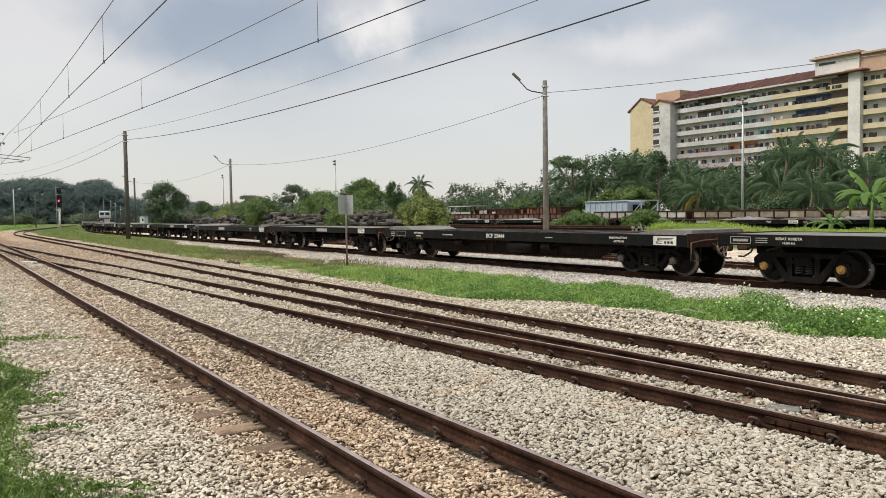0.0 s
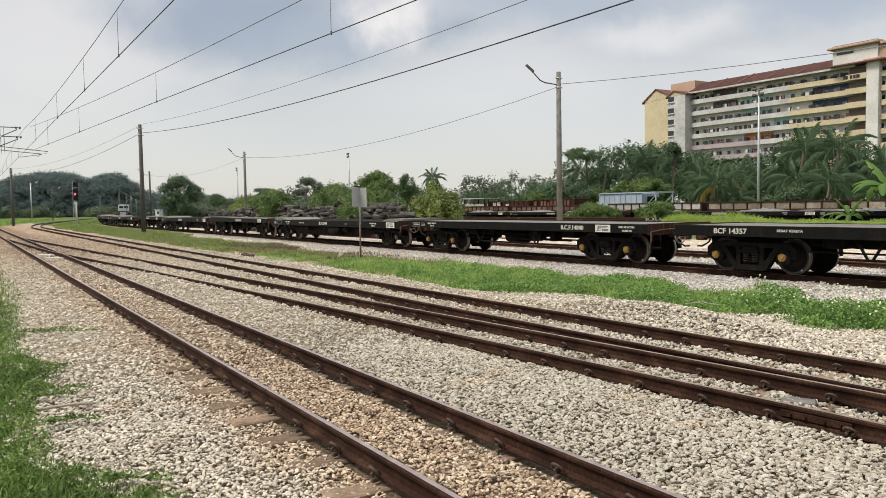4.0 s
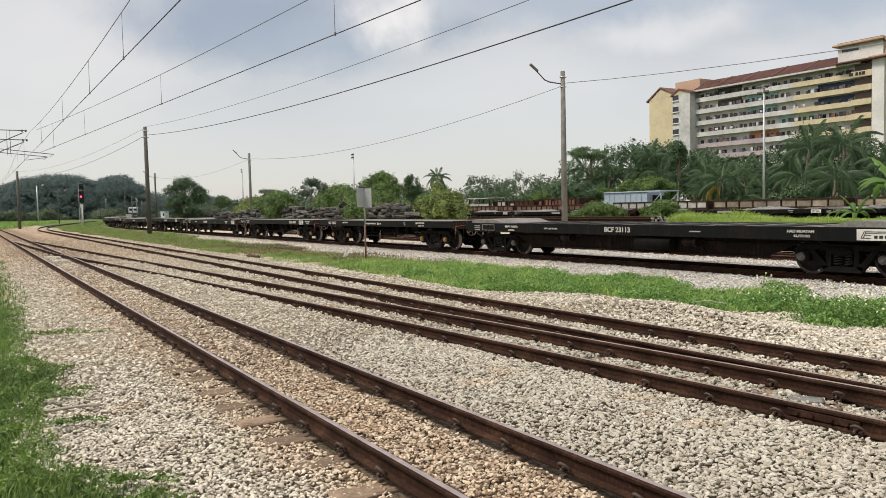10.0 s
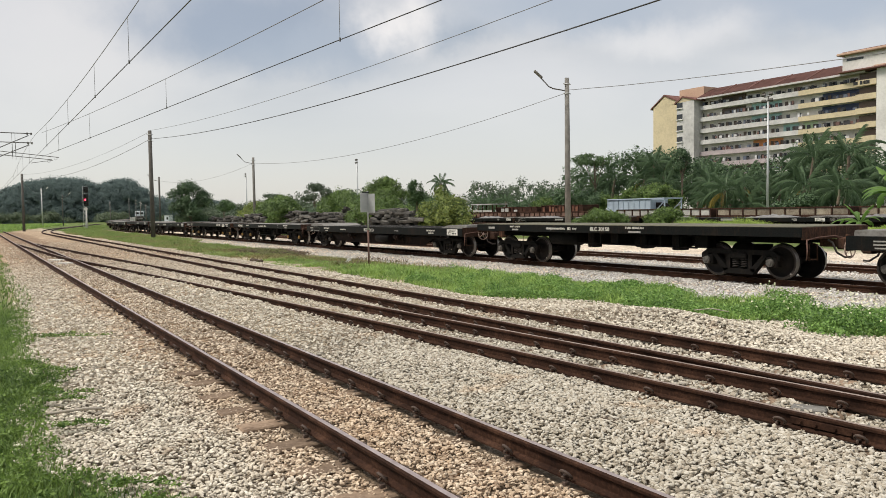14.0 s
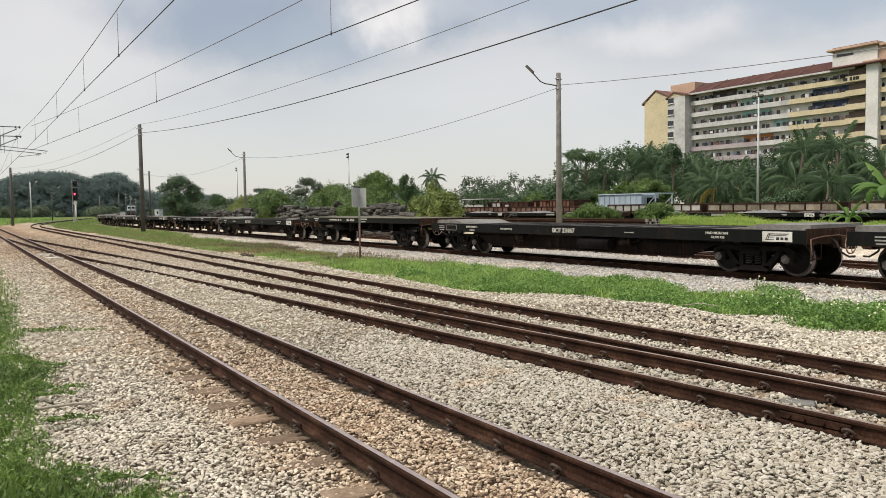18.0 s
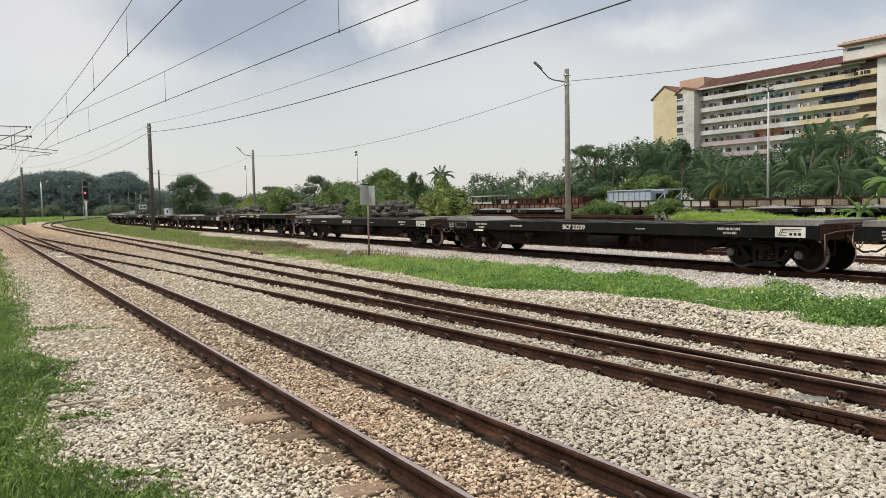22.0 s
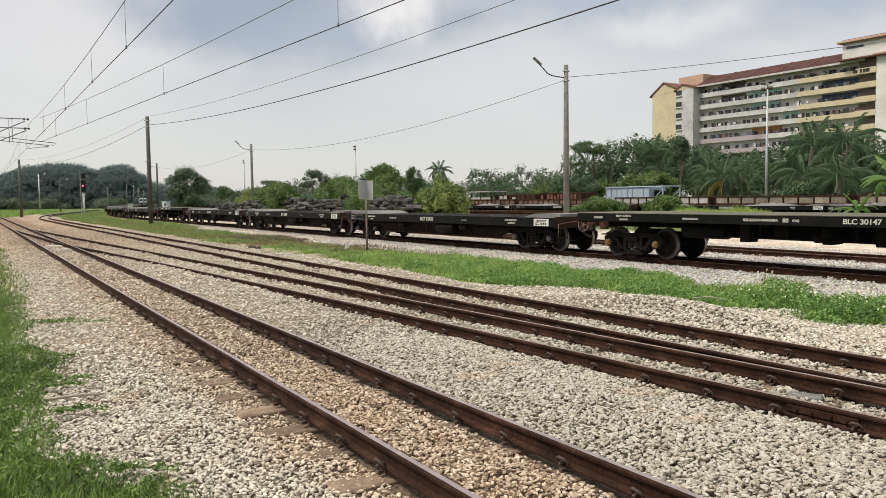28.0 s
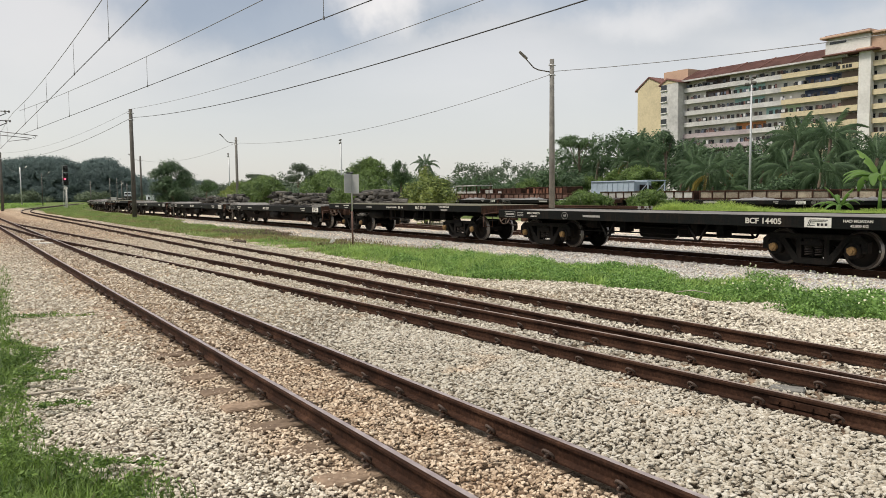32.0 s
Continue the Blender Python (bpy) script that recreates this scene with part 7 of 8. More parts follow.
rs = thing("rail_stack", pose(-52.5, 36.5, 0), "stack of long rust-brown spare rails with painted ends on blocks", "rail stack")
rr = random.Random(8)
for k in range(3):
    for j in range(7):
        bm = bmesh.new()
        e0, e1, sk = -20.5 + rr.uniform(-1.5, 1.0), 19.6 + rr.uniform(-0.25, 0.25), rr.uniform(-0.05, 0.05)
        sweep(bm, [(e0, j * 0.16 - 0.5, 0), (e1, j * 0.16 - 0.5 + sk, 0)], RAIL_PROFILE, RAIL_MI)
        r_ = part("rail", bm, [M_RUSTY, M_RUSTY], rs, "", pose(0, 0, 0.62 + k * 0.155))
        bm = bmesh.new()
        sweep(bm, [(e1 - 0.12, j * 0.16 - 0.5 + sk, 0.0015), (e1 + 0.004, j * 0.16 - 0.5 + sk, 0.0015)], [(u * 1.06, w * 1.012) for u, w in RAIL_PROFILE])
        part("painted_end", bm, M_TEXTDIM, r_, "chalk-white painted rail end")
for i in range(10):
    bm = bmesh.new()
    box(bm, -19.0 + i * 4.2, -18.7 + i * 4.2, -0.7, 0.7, -0.1, 0.47, 0.02)
    part("block", bm, M_OLDWOOD, rs)

# ---- the flats ----
M_CREAM = worn("cream_render", (0.60, 0.515, 0.345), (0.44, 0.38, 0.26), 0.25, 0.9, 0, 0.0, 2.0, 0.2)
M_ORANGE = worn("ochre_render", (0.50, 0.345, 0.255), (0.40, 0.275, 0.205), 0.25, 0.9, 0, 0.0, 2.0, 0.2)
M_GREYW = worn("stained_white_render", (0.58, 0.575, 0.56), (0.34, 0.335, 0.33), 0.22, 0.9, 0, 0.0, 1.2, 0.2)
M_PALE = worn("clean_white_render", (0.68, 0.67, 0.64), (0.52, 0.51, 0.485), 0.3, 0.9, 0, 0.0, 2.0, 0.2)
M_INNER = worn("corridor_wall", (0.70, 0.67, 0.62), (0.50, 0.48, 0.44), 0.3, 0.9, 0, 0.0, 2.0, 0.2)
# faded lilac of the lower floors, their shade darkened into the colour
M_PURPLE = worn("faded_lilac_shaded", (0.44, 0.375, 0.385), (0.27, 0.235, 0.245), 0.3, 0.9, 0, 0.0, 2.0, 0.2)
M_TURQ = worn("turquoise_render", (0.38, 0.58, 0.56), (0.28, 0.44, 0.42), 0.3, 0.9, 0, 0.0, 2.0, 0.2)
M_FLAME = worn("orange_render", (0.62, 0.27, 0.12), (0.5, 0.2, 0.09), 0.3, 0.9, 0, 0.0, 2.0, 0.2)
M_NAVY = worn("dark_blue_render", (0.07, 0.09, 0.15), (0.04, 0.05, 0.09), 0.3, 0.8, 0, 0.0, 2.0, 0.2)
M_TILE = worn("dull_red_roof_tiles", (0.19, 0.095, 0.08), (0.115, 0.06, 0.053), 0.4, 0.85, 0, 0.3, 3.0, 0.2)
M_LIME = worn("pale_green_render", (0.50, 0.62, 0.42), (0.4, 0.5, 0.34), 0.3, 0.9, 0, 0.0, 2.0, 0.2)
M_GLASS = plain("dark_window_glass", (0.03, 0.035, 0.04), 0.15)
M_DOOR = plain("dark_door", (0.10, 0.07, 0.055), 0.6)
M_WASH = {k: plain("washing_" + k, c, 0.9) for k, c in (("white", (0.6, 0.6, 0.6)), ("blue", (0.11, 0.13, 0.17)), ("red", (0.17, 0.10, 0.09)), ("dark", (0.05, 0.05, 0.055)))}

FY, FX0, FX1 = 160.0, -132.0, -87.5
EAVE, ST = 30.0, 2.92
flats = thing("apartment_block", pose(0, 0, 0), "long block of flats in cream and stained white, open corridors", "building")


def slab(name, mat, x0, x1, y0, y1, z0, z1, label="", bev=0.0, parent=None):
    bm = bmesh.new()
    box(bm, x0, x1, y0, y1, z0, z1, bev)
    return part(name, bm, mat, parent or flats, label)


bm = bmesh.new()
box(bm, -0.42, 0.42, -0.05, 0.05, 0.12, 0.98)
WIN = finish(bm, "window", M_GLASS)
bm = bmesh.new()
box(bm, -0.38, 0.38, -0.05, 0.05, 0.0, 2.0)
DOOR = finish(bm, "door", M_DOOR)
fr = random.Random(77)
FX2 = -50.0
for k in range(10):
    z = EAVE - (k + 1) * ST
    slab("corridor_wall", M_INNER, FX0, FX2, FY + 1.15, FY + 1.9, z, z + ST, "recessed corridor wall with doors and windows")
    slab("floor_slab", M_GREYW, FX0, FX2, FY + 0.06, FY + 1.15, z - 0.14, z + 0.0)
    for x0, x1, m in ((FX0, -112.5, M_GREYW if k < 4 else M_PURPLE), (-112.5, -104.5, M_GREYW), (-104.5, FX1 + 1.0, M_CREAM if k < 7 else M_PURPLE), (FX1 + 3.4, FX2, M_CREAM)):
        slab("parapet", m, x0, x1, FY - 0.12, FY + 0.06, z - 0.14, z + 0.95)
    for x0, x1, m, rows in ((-126, -119, M_DOOR, (1, 2)), (-117.5, -109.5, M_TURQ, (2, 3)), (-117, -109, M_FLAME, (5,)), (-99.5, -88, M_NAVY, (2, 3)), (-109, -105, M_TURQ, (4,)), (-124, -112, M_DOOR, (7,)), (-104, -100.5, M_LIME, (4, 5))):
        if k + 1 in rows:
            slab("painted_wall", m, x0, x1, FY + 1.12, FY + 1.15, z + 0.02, z + ST - 0.3, "wall painted by its tenants")
    x = FX0 + 1.2
    while x < FX2 - 1:
        if fr.random() < 0.9 and not (FX1 - 2 < x < FX1 + 3):
            part("window", WIN, None, flats, "", pose(x, FY + 1.09, z + 0.95))
        if fr.random() < 0.55 and not (FX1 - 3 < x < FX1 + 2):
            part("door", DOOR, None, flats, "", pose(x + 1.5, FY + 1.09, z + 0.02))
        for q in range(fr.choice([0, 1, 2, 3, 3])) if x < FX1 - 2 else ():
            c = fr.choice(["white", "blue", "red", "dark", "dark"])
            w_ = fr.uniform(0.3, 0.95)
            x_ = x + q * 0.85 + fr.uniform(-0.3, 0.3)
            slab("washing", M_WASH[c], x_ - w_ / 2, x_ + w_ / 2, FY + 0.35 + 0.1 * q, FY + 0.42 + 0.1 * q, z + fr.uniform(0.95, 1.2), z + fr.uniform(1.5, 2.0))
        x += fr.uniform(2.2, 2.9)
slab("rear_block", M_GREYW, FX0, FX2, FY + 1.9, FY + 12.0, 0, EAVE)
# roof
bm = bmesh.new()
rv = [bm.verts.new(c) for c in ((FX0 - 1, FY - 0.9, EAVE - 0.1), (FX1 - 1.5, FY - 0.9, EAVE - 0.1), (FX1 - 1.5, FY + 6.5, EAVE + 3.2), (FX0 - 1, FY + 6.5, EAVE + 3.2), (FX0 - 1, FY + 13.5, EAVE - 0.1), (FX1 - 1.5, FY + 13.5, EAVE - 0.1))]
bm.faces.new(rv[:4])
bm.faces.new((rv[3], rv[2], rv[5], rv[4]))
bmesh.ops.solidify(bm, geom=bm.faces[:], thickness=0.25)
part("roof", bm, M_TILE, flats, "dull red tiled roof")
for i in range(5):
    x = FX0 + 6 + i * 7.8
    bm = bmesh.new()
    prism(bm, [(x - 0.18, 0.0), (x + 0.18, 0.0), (x + 0.18, 0.12), (x - 0.18, 0.12)], 0, 8.2)
    part("roof_wall", bm, M_TILE, flats, "", Matrix.Translation((0, FY - 0.9, EAVE - 0.1)) @ pose(0, 0, 0, math.degrees(math.atan2(3.3, 7.4))))
slab("fascia", M_GREYW, FX0, FX1 - 1.5, FY - 0.95, FY - 0.8, EAVE - 0.35, EAVE + 0.05)
# stair tower and its white column
slab("stair_tower", M_PALE, FX1 - 6.5, FX1 + 3.0, FY - 0.6, FY + 7, EAVE + 0.4, EAVE + 3.4)
slab("tower_cap", M_ORANGE, FX1 - 7.4, FX1 + 3.4, FY - 1.5, FY + 8, EAVE + 3.85, EAVE + 4.35, "ochre overhanging roof edge", 0.1)
slab("tower_roof", M_TILE, FX1 - 6.6, FX1 + 3.0, FY - 0.9, FY + 7, EAVE + 4.35, EAVE + 4.6, "", 0.1)
slab("tower_ledge", M_ORANGE, FX1 + 3.4, FX1 + 12, FY - 0.9, FY + 8, EAVE + 3.4, EAVE + 3.9, "", 0.1)
slab("tower_neck", M_PALE, FX1 - 6.2, FX1 + 2.8, FY - 0.3, FY + 6.8, EAVE + 3.4, EAVE + 3.85)
slab("tower_window", M_GLASS, FX1 - 5.6, FX1 - 2.0, FY - 0.66, FY - 0.6, EAVE + 2.6, EAVE + 3.2)
slab("tower_wall", M_ORANGE, FX1 + 3.0, FX1 + 12, FY - 0.2, FY + 7, EAVE - 0.2, EAVE + 3.4)
slab("tower_eave", M_TILE, FX1 - 6.8, FX1 + 5.0, FY - 2.0, FY + 1, EAVE + 0.05, EAVE + 0.4, "", 0.08)
slab("stair_column", M_PALE, FX1 + 0.9, FX1 + 3.4, FY - 0.9, FY + 0.5, 0, EAVE + 0.3, "stained white stair column")
slab("column_cap", M_ORANGE, FX1 + 0.4, FX1 + 3.9, FY - 1.3, FY + 0.8, EAVE + 0.3, EAVE + 0.8, "", 0.1)
for k in range(10):
    z = EAVE - (k + 1) * ST
    slab("balcony", M_CREAM, FX1 - 3.4, FX1 + 0.9, FY - 1.0, FY - 0.1, z - 0.14, z + 1.05)
    # flat dark sheet painted for the shaded opening above each balcony
    slab("balcony_recess", M_DOOR, FX1 - 3.2, FX1 + 0.9, FY + 0.1, FY + 0.14, z + 1.1, z + 2.5)
# an unreadable dark sign on the top parapet
for x_, w_ in ((-90.9, 0.9), (-89.7, 0.5), (-89.0, 0.5), (-88.3, 0.7)):
    slab("sign_bar", M_BLACK, x_ - w_ / 2, x_ + w_ / 2, FY - 1.06, FY - 1.0, EAVE - ST + 0.15, EAVE - ST + 0.85)
# end wing: white block and yellow gable
slab("wing_block", M_GREYW, FX0 - 5.6, FX0, FY - 2.2, FY + 9, 0, EAVE - 0.3, "streaked white end block")
for k in range(9):
    z = EAVE - (k + 1) * ST
    slab("wing_window", M_GLASS, FX0 - 5.6, FX0 - 3.7, FY - 2.24, FY - 2.2, z + 0.95, z + 2.25)
    slab("wing_ledge", M_PALE, FX0 - 5.7, FX0 - 3.5, FY - 2.5, FY - 2.2, z + 0.7, z + 0.95)
slab("gable_wall", M_CREAM, FX0 - 14.6, FX0 - 5.6, FY - 1.2, FY + 9, 0, EAVE - 0.2, "cream end wall")
bm = bmesh.new()
prism(bm, [(FX0 - 15.4, EAVE - 0.8), (FX0 - 10.6, EAVE + 2.4), (FX0 - 5.2, EAVE - 0.1), (FX0 - 5.2, EAVE - 0.45), (FX0 - 10.6, EAVE + 2.0), (FX0 - 15.4, EAVE - 1.2)], FY - 1.45, FY + 9)
prism(bm, [(FX0 - 6.2, EAVE - 0.5), (FX0 - 3.6, EAVE + 1.0), (FX0 + 0.8, EAVE - 0.3), (FX0 + 0.8, EAVE - 0.6), (FX0 - 3.6, EAVE + 0.6), (FX0 - 6.2, EAVE - 0.9)], FY - 2.45, FY + 5)
part("gable_roof", bm, M_TILE, flats, "red tiled gable roof")
bm = bmesh.new()
prism(bm, [(FX0 - 14.6, EAVE - 0.9), (FX0 - 10.6, EAVE + 1.98), (FX0 - 5.4, EAVE - 0.4)], FY - 1.23, FY + 3)
prism(bm, [(FX0 - 5.6, EAVE - 0.6), (FX0 - 3.6, EAVE + 0.6), (FX0, EAVE - 0.4)], FY - 2.23, FY + 2)
part("gable_top", bm, M_CREAM, flats)
slab("roof_tank_room", M_ORANGE, FX0 - 9.2, FX0 - 1.2, FY + 3, FY + 9, EAVE - 0.3, EAVE + 3.6, "ochre tank room on the roof")

# ---- grass and weeds ----
x, y = scatter(-18.0, 6.0, -4.0, 1.5, 2000)
k = (rng.random(len(x)) < np.clip((-1.6 - x) / 1.4, 0.10, 1.0) * np.clip((y + 2.6) / 1.5, 0.10, 1.0)) & (y < 0.9 + 9.0 * (x < -2.8)) & (y < verge_edge(x) - 0.05 + 0.12 * ripple(x, y * 0, 6.0) - 0.35 * rng.random(len(x)) ** 2 + 0.1 * rng.random(len(x)))
blades("verge_grass", x[k], y[k], 0.12, 0.005, M_VERGE, "lush green verge grass beside the near track")
x, y = scatter(-60.0, -18.0, -2.5, 1.9, 150)
k = y < verge_edge(x) + 0.2 * ripple(x, y * 0, 0.8)
blades("verge_grass", x[k], y[k], 0.12, 0.010, M_VERGE, "green verge grass further along the near track")
x, y = scatter(-34.0, -1.0, 8.8, 15.0, 520)
k = (y > strip_lo(x, y) + 0.12 * rng.random(len(x))) & (y < strip_hi(x, y) - 0.2 * rng.random(len(x)))
tuft = ripple(x, y, 1.3, 4.0) + 0.6 * ripple(x, y, 4.1, 1.0)
u = (y - strip_lo(x, y)) / np.maximum(strip_hi(x, y) - strip_lo(x, y), 0.3)
k &= tuft + 0.9 * rng.random(len(x)) > np.clip((-x - 20) / 8, -0.9, 1.0) * (0.5 + 1.0 * u)
x, y, tuft = x[k], y[k], tuft[k]
blades("strip_grass", x, y, (0.16 + 0.07 * tuft) * np.clip((x + 40) / 20, 0.6, 1.0), 0.010, M_GRASS, "bright green grass strip between two tracks", 1.1)
x, y = scatter(-115.0, -34.0, 9.0, 15.6, 190)
bend = np.clip(-95.0 - x, 0, 20) ** 2 / 520
e = y - bend
top = 13.2 + 0.6 * ripple(x, y * 0, 0.6) + 1.9 * np.clip((-x - 52) / 14, 0, 1)
k = (e > 9.5 + 0.6 * ripple(x, y * 0, 0.4)) & (e < top + 0.3 * rng.random(len(x))) & (ripple(x, y, 0.9, 2.0) + 0.6 * ripple(x, y, 2.9) + 1.0 * rng.random(len(x)) > 0.25)
x, y = x[k], y[k]
dry = ripple(x, y, 0.35, 3.0) + 0.5 * ripple(x, y, 1.4, 1.0) + 0.6 * rng.random(len(x)) > 0.62
blades("strip_grass", x[~dry], y[~dry], 0.17 + 0.06 * ripple(x, y, 1.1)[~dry], 0.012, M_STRIP, "green grass strip running off between two tracks", 1.1)
blades("dry_grass", x[dry], y[dry], 0.17, 0.012, M_DRY, "dry brown grass at the strip's far end", 1.0)
# rough grass between the two lines on the curve
x, y = scatter(-200.0, -105.0, 9.0, 33.0, 34)
a = np.clip((-95.0 - x) / 262, 0, TURN)
mid = 12.1 + 262 * (1 - np.cos(a)) + np.maximum(-95.0 - x - 262 * TURN, 0) * math.tan(TURN)
k = np.abs(y - mid) < 2.4 + 0.5 * ripple(x, y * 0, 0.5)
blades("strip_grass", x[k], y[k], 0.2, 0.025, M_STRIP, "rough green grass between two lines on the curve", 1.0)
x, y = scatter(-70.0, -14.0, 9.6, 14.4, 150)
u = (y - strip_lo(x, y)) / np.maximum(strip_hi(x, y) - strip_lo(x, y), 0.3)
k = (ripple(x, y, 0.7, 5.0) + 0.5 * ripple(x, y, 2.6, 1.0) + 0.5 * rng.random(len(x)) + 0.7 * (u - 0.5) > 0.3) & (u > 0.03) & (u < 1.08) & (rng.random(len(x)) < np.clip((-x - 17) / 12, 0, 1))
blades("dry_grass", x[k], y[k], 0.13, 0.011, M_DRY, "dry brown grass patches in the strip", 0.9)
# dead brown growth along the strip's far edge
x, y = scatter(-42.0, -25.5, 11.4, 14.2, 260)
e = ripple(x, y, 0.55, 3.0) + 0.6 * ripple(x, y, 1.9, 6.0) + 0.5 * rng.random(len(x))
k = (e + 0.9 * np.exp(-((x + 35.0) / 4.5) ** 2 - ((y - 12.9) / 0.55) ** 2) > 0.75)
blades("dead_growth", x[k], y[k], 0.17, 0.014, M_DEAD, "dead brown growth on the edge of the grass strip", 1.3)
x, y = scatter(-37.5, -14.0, 37.8, 47.5, 300)
k = ripple(x, y, 0.8, 1.0) + 0.4 * ripple(x, y, 2.7) + 0.3 * rng.random(len(x)) > -0.25
x, y = x[k], y[k]
mound = np.exp(-((x + 34.0) / 2.3) ** 2)
blades("bank_grass", x, y, 0.07 + 0.46 * mound * (0.8 + 0.5 * ripple(x, y, 1.1, 2.0)) + 0.05 * (1 + ripple(x, y, 2.3, 1.0)) + 0.12 * (ripple(x, y, 1.7, 4.0) > 0.42), 0.015, M_BANK, "tall bright grass on the bank behind the siding", 1.2)
x, y = scatter(-260.0, -110.0, -40.0, 22.0, 2.4)
k = (y < 2) | (x + 6 * y < -100)
blades("field_grass", x[k], y[k], 0.5, 0.06, M_GRASS, "pale green field at the yard's far end")


def weeds(name, spots, per, size, mat, label):
    pts, nr = [], []
    r = np.random.default_rng(len(label))
    for x_, y_, rad, h in spots:
        n = int(per * rad * rad * 9)
        d = r.normal(size=(n, 3))
        d /= np.linalg.norm(d, axis=1)[:, None]
        p = d * np.array([rad, rad, h]) * (0.5 + 0.5 * r.random((n, 1)))
        p[:, 2] = np.abs(p[:, 2])
        pts.append(p + np.array([x_, y_, float(ground_z(np.array(x_), np.array(y_)))]))
        nr.append(d + np.array([0, 0, 0.8]))
    v, f = leaf_quads(np.concatenate(pts), np.concatenate(nr), size, r, 0.5)
    return tagged(new(name, soup(name, v, f, mat)), label, "weeds", "", "stuff")


wr = random.Random(3)
weeds("verge_weeds", [(q, float(verge_edge(np.array(q))) - wr.uniform(0.0, 1.0), wr.uniform(0.08, 0.2), wr.uniform(0.07, 0.17)) for q in [wr.uniform(-11.5, -4.0) for i in range(170)]], 900, 0.017, M_VERGE, "leafy green weeds among the verge grass")
spots = []
for q in range(150):
    b_ = wr.uniform(-1.6, -0.45)
    lo_, hi_ = float(np.interp(b_, LO_B, LO_Y)), float(np.interp(b_, HI_B, HI_Y))
    y_ = lo_ + (hi_ - lo_) * wr.random() ** 1.5 * 0.92 + 0.2
    spots.append((b_ * y_, y_, wr.uniform(0.18, 0.42), wr.uniform(0.14, 0.3)))
for b_, u_, r_, h_ in ((-0.93, 0.35, 0.6, 0.42), (-0.955, 0.45, 0.5, 0.4), (-0.88, 0.4, 0.6, 0.46), (-0.84, 0.3, 0.45, 0.3), (-0.70, 0.4, 0.5, 0.36), (-0.67, 0.6, 0.55, 0.5), (-0.66, 1.3, 0.55, 0.45), (-0.62, 0.5, 0.5, 0.44), (-0.60, 0.4, 0.5, 0.4), (-0.57, 0.5, 0.55, 0.44), (-0.54, 0.5, 0.6, 0.42), (-0.52, 0.7, 0.6, 0.4)):
    y_ = float(np.interp(b_, LO_B, LO_Y)) + u_
    spots.append((b_ * y_, y_, r_, h_))
weeds("strip_weeds", spots, 330, 0.026, M_WEED, "leafy green weeds in the grass strip")
weeds("weed_clump", [(-17.6, 10.1, 0.42, 0.30), (-17.2, 10.2, 0.3, 0.22), (-18.1, 10.15, 0.22, 0.16)], 700, 0.03, M_WEED, "leafy green clump at the strip's edge")
fyy = np.array([wr.uniform(11.0, 13.6) for i in range(300)])
fx = fyy * np.array([wr.triangular(-0.80, -0.46, -0.54) for i in range(300)])
fv, ff = leaf_quads(np.stack([fx, fyy, ground_z(fx, fyy) + np.array([wr.uniform(0.22, 0.42) for i in range(300)])], 1), np.tile([0.3, -0.8, 0.7], (300, 1)), 0.019, np.random.default_rng(2), 0.9)
tagged(new("wild_flowers", soup("wild_flowers", fv, ff, M_FLOWER)), "small white wild flowers in the grass strip", "flowers", "", "stuff")

# ---- the far end of the yard ----
M_PALECAB = worn("pale_blue_grey_paint", (0.60, 0.64, 0.68), (0.40, 0.43, 0.46), 1.5, 0.5, 0, 0.05)
loco = thing("locomotive", pose(-193.0, 32.0, RT, 0, 0, -12), "white and grey diesel locomotive drawing the goods train", "locomotive")
bm = bmesh.new()
box(bm, -5, 5, -1.3, 1.3, 0.9, 1.3, 0.03)
part("underframe", bm, M_FRAME, loco)
bm = bmesh.new()
box(bm, 2.2, 4.6, -1.22, 1.22, 1.5, 3.45, 0.14)
part("cab", bm, M_PALECAB, loco, "pale driving cab")
bm = bmesh.new()
box(bm, -4.8, 2.1, -1.1, 1.1, 1.3, 3.2, 0.12)
part("bonnet", bm, M_CONC_D, loco)
for yy in (-0.58, 0.58):
    bm = bmesh.new()
    box(bm, 4.58, 4.64, yy - 0.44, yy + 0.44, 2.5, 3.1, 0.01)
    part("windscreen", bm, M_GLASS, loco)
bm = bmesh.new()
box(bm, 4.62, 4.72, -1.2, 1.2, 1.35, 1.9, 0.02)
part("buffer_beam", bm, M_CONC_D, loco)
for yy in (-1.23, 1.23):
    bm = bmesh.new()
    box(bm, 2.7, 3.9, yy - 0.02, yy + 0.02, 2.45, 3.05, 0.01)
    part("side_window", bm, M_GLASS, loco)
bm = bmesh.new()
tube(bm, (-1.0, 0, 3.15), (-1.0, 0, 3.5), 0.16, 0.14, 10)
part("exhaust", bm, M_FRAME, loco)
for ax in (-3.9, -2.1, 2.1, 3.9):
    part("wheelset", WHEELSET, None, loco, "", pose(ax, 0, WR))
cabinet = thing("relay_cabinet", pose(-140.0, 23.42, 0, 0, 0, -8), "white steel relay cabinet on a concrete base beside the line", "cabinet")
bm = bmesh.new()
box(bm, -0.38, 0.38, -0.42, 0.42, 0.2, 1.7, 0.02)
part("body", bm, M_WHITE, cabinet)
bm = bmesh.new()
box(bm, -0.42, 0.42, -0.46, 0.46, 1.7, 1.78, 0.02)
part("lid", bm, M_WHITE, cabinet)
bm = bmesh.new()
box(bm, -0.42, 0.42, -0.46, 0.46, -0.2, 0.2, 0.02)
part("base", bm, M_CONC, cabinet)
bm = bmesh.new()
box(bm, 0.38, 0.395, -0.36, 0.36, 0.3, 1.62, 0.005)
part("door", bm, M_WHITE, cabinet)
